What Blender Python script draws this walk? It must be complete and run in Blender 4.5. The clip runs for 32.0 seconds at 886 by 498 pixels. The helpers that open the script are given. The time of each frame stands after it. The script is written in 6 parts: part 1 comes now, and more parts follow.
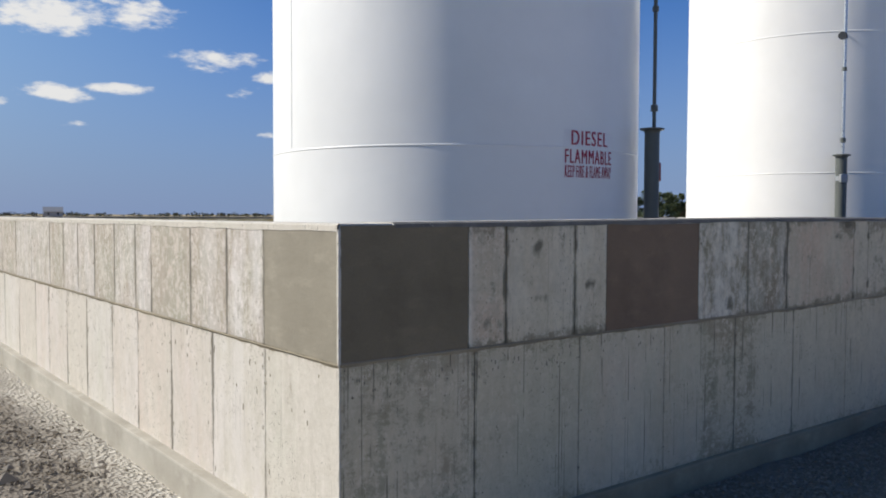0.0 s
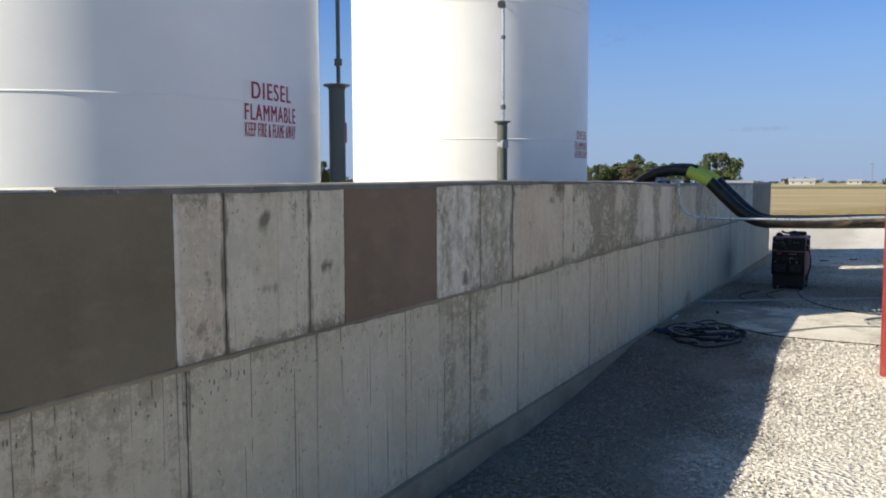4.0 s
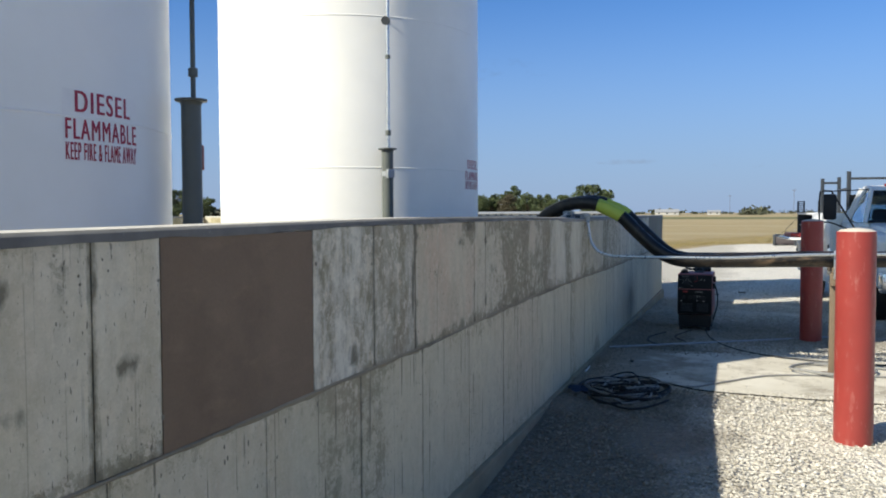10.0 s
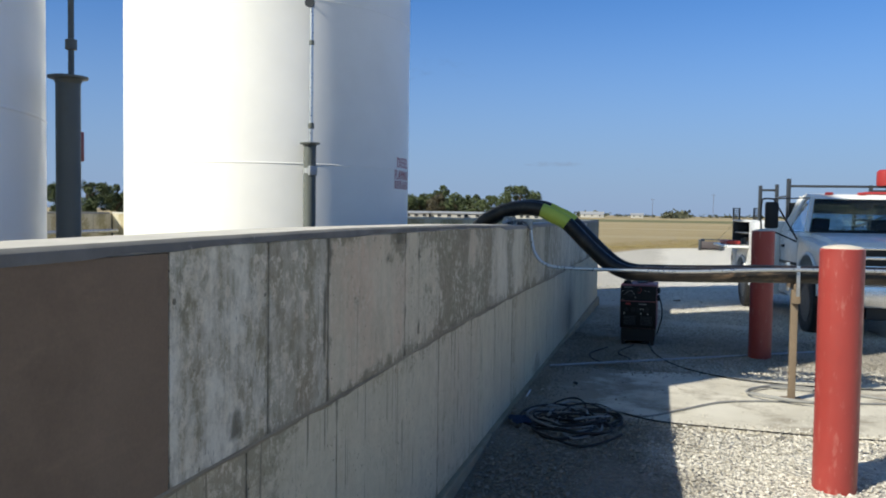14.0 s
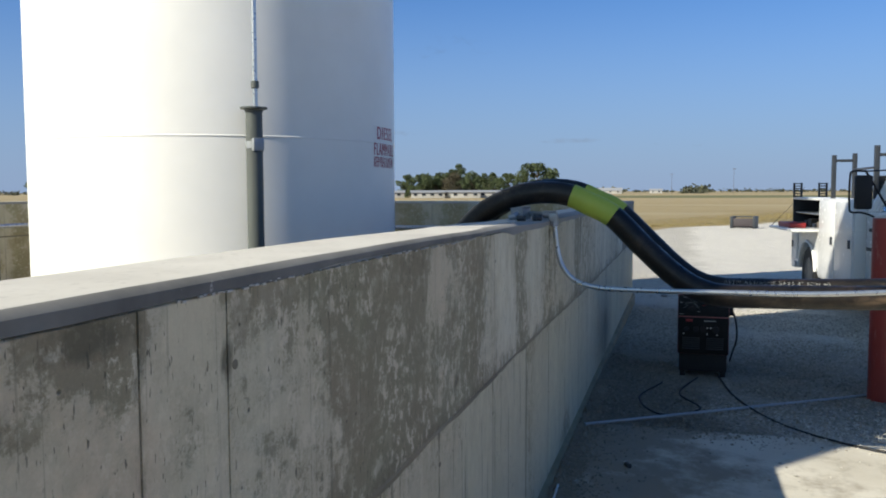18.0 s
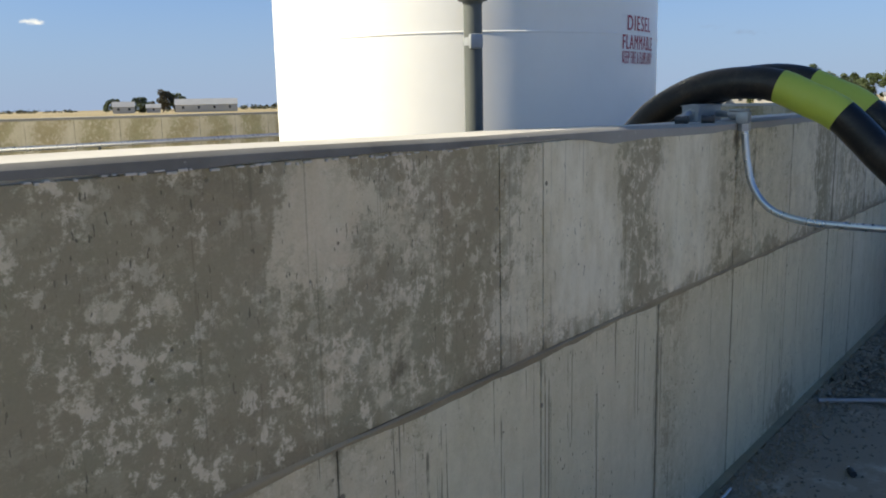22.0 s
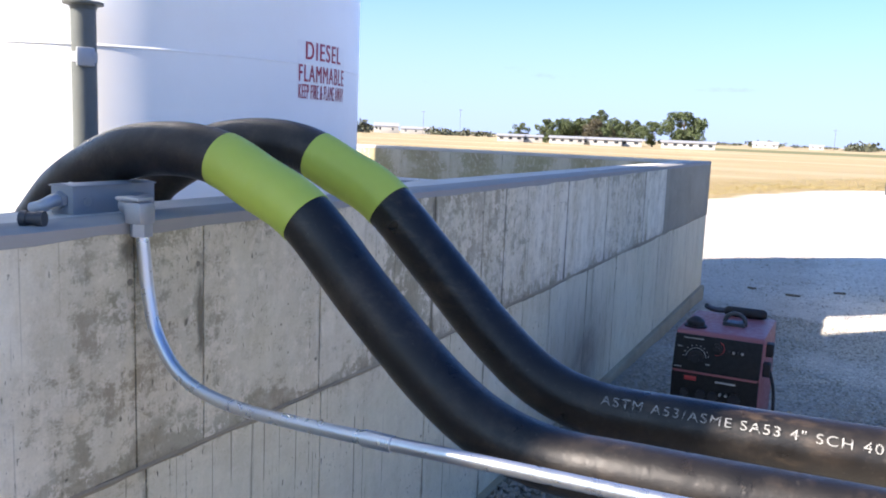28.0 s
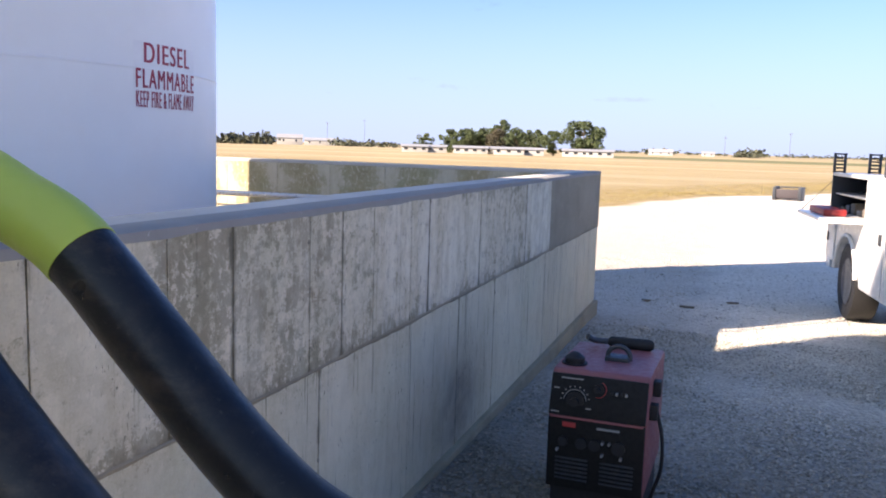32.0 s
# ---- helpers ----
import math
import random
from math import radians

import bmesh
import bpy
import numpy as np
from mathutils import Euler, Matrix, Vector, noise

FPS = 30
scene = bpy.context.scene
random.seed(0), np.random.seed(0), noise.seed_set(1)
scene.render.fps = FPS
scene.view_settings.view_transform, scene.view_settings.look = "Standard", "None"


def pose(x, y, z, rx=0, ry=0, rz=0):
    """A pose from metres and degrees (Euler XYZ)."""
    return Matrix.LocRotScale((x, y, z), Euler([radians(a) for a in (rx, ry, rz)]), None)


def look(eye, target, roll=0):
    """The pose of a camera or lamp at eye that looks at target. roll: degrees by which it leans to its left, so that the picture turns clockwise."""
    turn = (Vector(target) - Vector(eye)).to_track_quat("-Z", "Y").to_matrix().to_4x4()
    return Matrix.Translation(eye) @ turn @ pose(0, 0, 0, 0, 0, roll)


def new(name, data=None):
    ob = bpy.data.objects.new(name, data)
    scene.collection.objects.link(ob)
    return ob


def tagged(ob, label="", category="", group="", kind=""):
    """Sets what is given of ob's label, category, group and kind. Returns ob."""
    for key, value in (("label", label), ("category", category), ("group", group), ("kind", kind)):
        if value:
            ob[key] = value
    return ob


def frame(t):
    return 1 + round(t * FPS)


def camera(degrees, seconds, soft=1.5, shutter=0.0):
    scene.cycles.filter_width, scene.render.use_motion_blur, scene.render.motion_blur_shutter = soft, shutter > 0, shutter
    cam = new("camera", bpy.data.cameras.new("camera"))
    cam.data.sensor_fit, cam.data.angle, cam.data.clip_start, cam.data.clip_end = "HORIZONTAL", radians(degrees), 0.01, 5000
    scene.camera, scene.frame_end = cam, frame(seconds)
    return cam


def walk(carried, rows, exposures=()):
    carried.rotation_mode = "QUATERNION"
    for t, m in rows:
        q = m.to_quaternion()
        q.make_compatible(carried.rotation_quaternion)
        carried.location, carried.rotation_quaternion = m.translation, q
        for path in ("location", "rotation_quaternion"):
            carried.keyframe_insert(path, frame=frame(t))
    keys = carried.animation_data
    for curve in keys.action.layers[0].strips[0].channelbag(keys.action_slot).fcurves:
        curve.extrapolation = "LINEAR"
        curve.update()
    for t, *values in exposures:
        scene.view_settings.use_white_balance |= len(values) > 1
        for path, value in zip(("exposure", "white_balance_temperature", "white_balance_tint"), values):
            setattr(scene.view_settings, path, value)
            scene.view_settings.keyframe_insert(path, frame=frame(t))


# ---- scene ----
cam = camera(56.1, 32.0, 1.9)
PATH = [
    (0, (-1.55, -2.603, 1.295), (-0.494, -1.247, 1.225), 0.2),
    (0.5, (-1.456, -2.377, 1.297), (-0.386, -1.032, 1.23), -0.5),
    (1, (-1.353, -2.163, 1.285), (-0.23, -0.864, 1.182), 0.2),
    (1.5, (-1.199, -1.938, 1.281), (-0.079, -0.633, 1.228), -1.2),
    (2, (-1.12, -1.815, 1.297), (0.06, -0.565, 1.237), -0.1),
    (2.5, (-1.119, -1.774, 1.287), (0.163, -0.631, 1.185), -0.8),
    (3, (-1.121, -1.771, 1.276), (0.273, -0.771, 1.153), -0.6),
    (3.5, (-1.115, -1.772, 1.28), (0.348, -0.878, 1.152), -0.5),
    (4, (-1.1, -1.768, 1.275), (0.415, -0.965, 1.139), -0.2),
    (4.5, (-1.103, -1.774, 1.278), (0.443, -1.032, 1.146), -0.1),
    (6.5, (-1.081, -1.738, 1.275), (0.466, -0.996, 1.158), 0.8),
    (7, (-1.066, -1.721, 1.275), (0.483, -0.984, 1.16), 0.9),
    (7.5, (-1.066, -1.714, 1.271), (0.482, -0.971, 1.157), 1.1),
    (8, (-1.07, -1.692, 1.268), (0.478, -0.95, 1.152), 1.0),
    (8.5, (-0.979, -1.621, 1.247), (0.59, -0.927, 1.118), 2.3),
    (9, (-0.655, -1.557, 1.272), (0.905, -0.838, 1.195), -0.4),
    (9.5, (-0.404, -1.445, 1.292), (1.176, -0.77, 1.226), 0.8),
    (10, (-0.12, -1.25, 1.308), (1.499, -0.672, 1.234), -0.2),
    (10.5, (0.144, -1.152, 1.286), (1.775, -0.61, 1.219), 0.8),
    (11, (0.448, -1.108, 1.348), (2.067, -0.525, 1.334), 0.7),
    (11.5, (0.565, -1.061, 1.349), (2.199, -0.526, 1.3), 1.8),
    (12, (0.599, -1.014, 1.342), (2.252, -0.544, 1.253), 0.5),
    (12.5, (0.57, -1.014, 1.342), (2.233, -0.582, 1.263), 1.0),
    (13, (0.549, -1.015, 1.343), (2.208, -0.568, 1.282), 0.4),
    (13.5, (0.554, -1.006, 1.345), (2.215, -0.568, 1.275), 0.4),
    (15.5, (1.409, -0.862, 1.368), (3.071, -0.424, 1.283), 2.3),
    (16, (1.745, -0.749, 1.376), (3.408, -0.321, 1.263), 1.2),
    (16.5, (2.086, -0.724, 1.368), (3.725, -0.209, 1.275), 0.5),
    (17, (2.387, -0.716, 1.401), (4.009, -0.160, 1.273), 0.6),
    (17.5, (2.699, -0.631, 1.379), (4.335, -0.119, 1.247), 2.2),
    (18, (3.010, -0.604, 1.400), (4.660, -0.134, 1.281), -0.2),
    (18.5, (3.311, -0.697, 1.404), (4.949, -0.173, 1.345), 1.6),
    (19, (3.583, -0.745, 1.391), (5.215, -0.213, 1.286), 0.0),
    (19.5, (3.830, -0.750, 1.375), (5.404, -0.066, 1.278), 0.3),
    (20, (4.030, -0.854, 1.358), (5.458, 0.095, 1.218), 1.5),
    (20.5, (4.133, -0.953, 1.372), (5.387, 0.211, 1.197), 1.1),
    (21, (4.141, -0.980, 1.357), (5.375, 0.207, 1.195), 1.4),
    (21.5, (4.143, -0.982, 1.343), (5.425, 0.158, 1.221), 0.0),
    (22, (4.157, -0.985, 1.346), (5.479, 0.074, 1.048), -1.2),
    (22.5, (4.171, -1.000, 1.335), (5.520, -0.032, 0.884), -0.6),
    (23, (4.178, -1.014, 1.327), (5.556, -0.111, 0.835), -0.7),
    (23.5, (4.197, -1.012, 1.325), (5.596, -0.136, 0.846), -0.2),
    (24, (4.204, -1.021, 1.328), (5.617, -0.146, 0.881), -0.0),
    (24.5, (4.252, -1.046, 1.327), (5.665, -0.172, 0.879), 1.7),
    (26.5, (5.126, -1.066, 1.408), (6.612, -0.248, 1.125), 2.3),
    (27, (5.353, -1.09, 1.406), (6.855, -0.31, 1.096), 1.7),
    (27.5, (5.591, -1.1, 1.428), (7.14, -0.419, 1.121), 1.5),
    (28, (5.814, -1.201, 1.449), (7.354, -0.471, 1.209), 2.3),
    (28.5, (5.962, -1.26, 1.471), (7.461, -0.454, 1.223), 1.8),
    (29, (6.126, -1.221, 1.456), (7.679, -0.513, 1.245), 2.2),
    (29.5, (6.244, -1.194, 1.459), (7.86, -0.643, 1.241), 1.6),
    (30, (6.362, -1.222, 1.465), (7.971, -0.649, 1.262), 0.6),
    (30.5, (6.424, -1.248, 1.46), (8.027, -0.664, 1.246), 1.0),
    (31, (6.439, -1.233, 1.459), (8.042, -0.649, 1.244), 0.8),
    (31.5, (6.437, -1.213, 1.459), (8.044, -0.636, 1.246), 1.3),
    (32, (6.436, -1.207, 1.46), (8.05, -0.651, 1.248), 1.7),
]
EXPOSURES = [(0, 0.14, 6950, 9), (3, 0.18, 7250, 9), (4, 0.63, 7700, 7), (8, 0.66, 7650, 4), (13, 0.50, 7350, 3), (16, 0.46, 7450, 3), (19.3, 0.51, 7550, 4), (20, 0.72, 7800, 3), (21, 0.74, 7900, 3),
             (22, 0.74, 8250, 4), (22.5, 1.29, 8400, 6), (23, 1.74, 8300, 8), (24.5, 1.84, 8100, 9), (26.5, 1.89, 7550, 11), (28, 1.75, 7400, 15), (30, 1.73, 7800, 18), (32, 1.60, 8450, 20)]
walk(cam, [(t, look(eye, target, roll)) for t, eye, target, roll in PATH], EXPOSURES)

# ---- light ----
SUN = Vector((-0.7617, 0.648, 0.761)).normalized()
world = bpy.data.worlds.new("sky")
scene.world = world
world.use_nodes = True


def sky_nodes():
    nt = world.node_tree
    n, l = nt.nodes, nt.links
    bg = n["Background"]
    bg.inputs[1].default_value = 0.112
    sky = n.new("ShaderNodeTexSky")
    sky.sky_type, sky.sun_disc = "NISHITA", False
    sky.sun_elevation = math.asin(SUN.z)
    sky.sun_rotation = math.atan2(SUN.x, SUN.y)
    sky.air_density, sky.dust_density, sky.ozone_density = 1.0, 0.0, 2.5
    tint = n.new("ShaderNodeMix")
    tint.data_type, tint.blend_type = "RGBA", "MULTIPLY"
    tint.inputs[0].default_value = 1.0
    tint.inputs[7].default_value = (1.05, 0.98, 0.89, 1)
    rich = n.new("ShaderNodeHueSaturation")
    rich.inputs["Saturation"].default_value = 1.06
    # deepest blue away from the sun, paler round it
    away = n.new("ShaderNodeVectorMath")
    away.operation = "DOT_PRODUCT"
    away.inputs[1].default_value = SUN
    l.new(n.new("ShaderNodeTexCoord").outputs["Generated"], away.inputs[0])
    deep = n.new("ShaderNodeMapRange")
    deep.interpolation_type = "SMOOTHSTEP"
    deep.inputs["From Min"].default_value, deep.inputs["From Max"].default_value = 0.85, 0.2
    l.new(away.outputs["Value"], deep.inputs["Value"])
    blue = n.new("ShaderNodeMix")
    blue.data_type, blue.blend_type = "RGBA", "MULTIPLY"
    blue.inputs[7].default_value = (0.36, 0.556, 1.0, 1)
    l.new(deep.outputs[0], blue.inputs[0]), l.new(sky.outputs[0], blue.inputs[6])
    l.new(blue.outputs[2], rich.inputs["Color"])
    # pale blue haze low over the plain
    part_z = n.new("ShaderNodeSeparateXYZ")
    l.new(n.new("ShaderNodeTexCoord").outputs["Generated"], part_z.inputs[0])
    low = n.new("ShaderNodeMapRange")
    low.interpolation_type = "SMOOTHSTEP"
    low.inputs["From Min"].default_value, low.inputs["From Max"].default_value = 0.3, -0.04
    low.inputs["To Min"].default_value, low.inputs["To Max"].default_value = 0.0, 0.96
    l.new(part_z.outputs[2], low.inputs["Value"])
    haze = n.new("ShaderNodeMix")
    haze.data_type = "RGBA"
    haze.inputs[7].default_value = (1.53, 2.38, 4.75, 1)
    l.new(low.outputs[0], haze.inputs[0]), l.new(rich.outputs[0], haze.inputs[6])
    l.new(haze.outputs[2], tint.inputs[6])
    coord = n.new("ShaderNodeTexCoord")
    # small fair-weather clouds: azimuth, elevation, half width, half height (degrees), thickness
    clouds = [(77.2, 12.2, 5.2, 1.25, 1.0), (72.4, 12.6, 3.3, 1.0, 0.9), (76.9, 7.5, 2.4, 0.62, 1.0), (73.4, 7.9, 3.0, 0.4, 0.7),
              (67.2, 10.0, 3.6, 0.75, 0.75), (76.1, 5.6, 1.0, 0.25, 0.5), (64.9, 8.0, 2.0, 0.45, 0.45), (64.0, 5.3, 0.9, 0.25, 0.6),
              (81, 6.8, 1.6, 0.5, 0.8), (88, 10, 5, 1.2, 0.9), (100, 8, 6, 1.0, 0.8), (120, 11, 7, 1.4, 0.9), (150, 9, 7, 1.1, 0.8),
              (62.9, 9.1, 2.2, 0.5, 0.9), (57.3, 10.5, 2.4, 0.5, 0.7), (58.5, 6.2, 1.6, 0.2, 0.35)]
    # thin grey wisps low in the paler part of the sky
    wisps = [(21.5, 4.4, 1.6, 0.35, 0.5), (18.5, 4.0, 1.5, 0.28, 0.5), (11.5, 3.6, 1.2, 0.22, 0.5), (7.2, 3.4, 2.6, 0.2, 0.55), (26.5, 3.2, 1.2, 0.25, 0.4), (15.5, 9.6, 3.4, 0.8, 0.4), (0.5, 3.0, 2.0, 0.2, 0.4)]
    wob = n.new("ShaderNodeTexNoise")
    wob.inputs["Scale"].default_value, wob.inputs["Detail"].default_value = 26.0, 7.0
    wob.inputs["Roughness"].default_value = 0.62
    stretch = n.new("ShaderNodeVectorMath")
    stretch.operation = "MULTIPLY"
    stretch.inputs[1].default_value = (1, 1, 2.6)
    l.new(coord.outputs["Generated"], stretch.inputs[0])
    l.new(stretch.outputs[0], wob.inputs["Vector"])
    def cover_of(clouds):
        total = None
        for az, el, w, h, thick in clouds:
            a, e = radians(az), radians(el)
            c = Vector((math.cos(e) * math.cos(a), math.cos(e) * math.sin(a), math.sin(e)))
            right, up = Vector((-math.sin(a), math.cos(a), 0)), Vector((-math.sin(e) * math.cos(a), -math.sin(e) * math.sin(a), math.cos(e)))
            off = n.new("ShaderNodeVectorMath")
            off.operation = "SUBTRACT"
            off.inputs[1].default_value = c
            l.new(coord.outputs["Generated"], off.inputs[0])
            terms = []
            for axis, size in ((right, w), (up, h)):
                dot = n.new("ShaderNodeVectorMath")
                dot.operation = "DOT_PRODUCT"
                dot.inputs[1].default_value = axis / radians(size)
                l.new(off.outputs[0], dot.inputs[0])
                sq = n.new("ShaderNodeMath")
                sq.operation = "MULTIPLY"
                l.new(dot.outputs["Value"], sq.inputs[0]), l.new(dot.outputs["Value"], sq.inputs[1])
                terms.append(sq)
            add = n.new("ShaderNodeMath")
            add.operation = "ADD"
            l.new(terms[0].outputs[0], add.inputs[0]), l.new(terms[1].outputs[0], add.inputs[1])
            puff = n.new("ShaderNodeMapRange")
            puff.inputs["From Min"].default_value, puff.inputs["From Max"].default_value = 1.3, 0.0
            puff.inputs["To Min"].default_value, puff.inputs["To Max"].default_value = 0.0, thick
            l.new(add.outputs[0], puff.inputs["Value"])
            if total is None:
                total = puff
            else:
                mx = n.new("ShaderNodeMath")
                mx.operation = "MAXIMUM"
                l.new(total.outputs[0], mx.inputs[0]), l.new(puff.outputs[0], mx.inputs[1])
                total = mx
        ragged = n.new("ShaderNodeMath")
        ragged.operation = "MULTIPLY_ADD"
        ragged.inputs[1].default_value, ragged.inputs[2].default_value = 2.6, -1.42
        l.new(wob.outputs[0], ragged.inputs[0])
        both = n.new("ShaderNodeMath")
        both.operation = "ADD"
        l.new(total.outputs[0], both.inputs[0]), l.new(ragged.outputs[0], both.inputs[1])
        cover = n.new("ShaderNodeMapRange")
        cover.interpolation_type = "SMOOTHSTEP"
        cover.inputs["From Min"].default_value, cover.inputs["From Max"].default_value = 0.12, 0.85
        l.new(both.outputs[0], cover.inputs["Value"])
        only = n.new("ShaderNodeMath")
        only.operation = "MULTIPLY"
        l.new(cover.outputs[0], only.inputs[0])
        near = n.new("ShaderNodeMapRange")
        near.inputs["From Min"].default_value, near.inputs["From Max"].default_value = 0.0, 0.12
        l.new(total.outputs[0], near.inputs["Value"])
        l.new(near.outputs[0], only.inputs[1])
        return only.outputs[0]

    mix = n.new("ShaderNodeMix")
    mix.data_type = "RGBA"
    mix.inputs[7].default_value = (6.2, 6.4, 6.8, 1)
    l.new(cover_of(clouds), mix.inputs[0]), l.new(tint.outputs[2], mix.inputs[6])
    grey = n.new("ShaderNodeMix")
    grey.data_type, grey.blend_type = "RGBA", "MULTIPLY"
    grey.inputs[7].default_value = (0.92, 0.84, 0.80, 1)
    l.new(cover_of(wisps), grey.inputs[0]), l.new(mix.outputs[2], grey.inputs[6])
    l.new(grey.outputs[2], bg.inputs[0])


sky_nodes()
sun = new("sun", bpy.data.lights.new("sun", "SUN"))
sun.data.energy, sun.data.angle, sun.data.color = 4.7, radians(0.53), (1.0, 0.975, 0.95)
sun.matrix_world = look(SUN * 60, (0, 0, 0))


# ---- materials ----
class Mat:
    """A node material with short names for the common nodes."""

    def __init__(self, name, rough=0.8, metal=0.0):
        self.m = bpy.data.materials.new(name)
        self.m.use_nodes = True
        self.n, self.l = self.m.node_tree.nodes, self.m.node_tree.links
        self.b = self.n["Principled BSDF"]
        self.b.inputs["Roughness"].default_value, self.b.inputs["Metallic"].default_value = rough, metal
        self.geo = self.n.new("ShaderNodeNewGeometry")
        self.info = self.n.new("ShaderNodeObjectInfo")
        self.where = self.geo.outputs["Position"]

    def local(self):
        self.where = self.n.new("ShaderNodeTexCoord").outputs["Object"]
        return self

    def noise(self, scale, detail=4, rough=0.55, stretch=(1, 1, 1)):
        mp = self.n.new("ShaderNodeMapping")
        mp.inputs["Scale"].default_value = stretch
        self.l.new(self.where, mp.inputs["Vector"])
        t = self.n.new("ShaderNodeTexNoise")
        t.inputs["Scale"].default_value, t.inputs["Detail"].default_value, t.inputs["Roughness"].default_value = scale, detail, rough
        self.l.new(mp.outputs[0], t.inputs["Vector"])
        return t.outputs[0]

    def cells(self, scale, feature="F1", colour=False):
        t = self.n.new("ShaderNodeTexVoronoi")
        t.feature = feature
        t.inputs["Scale"].default_value = scale
        self.l.new(self.where, t.inputs["Vector"])
        return t.outputs["Color" if colour else "Distance"]

    def attribute(self, name):
        t = self.n.new("ShaderNodeAttribute")
        t.attribute_name = name
        return t.outputs["Fac"]

    def span(self, value, lo, hi, a=0.0, b=1.0):
        r = self.n.new("ShaderNodeMapRange")
        for key, v in (("From Min", lo), ("From Max", hi), ("To Min", a), ("To Max", b)):
            r.inputs[key].default_value = v
        self.l.new(value, r.inputs["Value"])
        return r.outputs[0]

    def calc(self, op, a, b=0.0):
        m = self.n.new("ShaderNodeMath")
        m.operation = op
        for i, v in enumerate((a, b)):
            if isinstance(v, (int, float)):
                m.inputs[i].default_value = v
            else:
                self.l.new(v, m.inputs[i])
        return m.outputs[0]

    def axis(self, i):
        s = self.n.new("ShaderNodeSeparateXYZ")
        self.l.new(self.where, s.inputs[0])
        return s.outputs[i]

    def mix(self, f, a, b, mode="MIX"):
        m = self.n.new("ShaderNodeMix")
        m.data_type, m.blend_type = "RGBA", mode
        for i, v in ((0, f), (6, a), (7, b)):
            if isinstance(v, tuple):
                m.inputs[i].default_value = (*v, 1)
            elif isinstance(v, (int, float)):
                m.inputs[i].default_value = v
            else:
                self.l.new(v, m.inputs[i])
        return m.outputs[2]

    def out(self, colour=None, rough=None, bump=None, strength=0.3, distance=0.01):
        if colour is not None:
            if isinstance(colour, tuple):
                self.b.inputs["Base Color"].default_value = (*colour, 1)
            else:
                self.l.new(colour, self.b.inputs["Base Color"])
        if rough is not None:
            self.l.new(rough, self.b.inputs["Roughness"])
        if bump is not None:
            bp = self.n.new("ShaderNodeBump")
            bp.inputs["Strength"].default_value, bp.inputs["Distance"].default_value = strength, distance
            self.l.new(bump, bp.inputs["Height"])
            self.l.new(bp.outputs[0], self.b.inputs["Normal"])
        return self.m


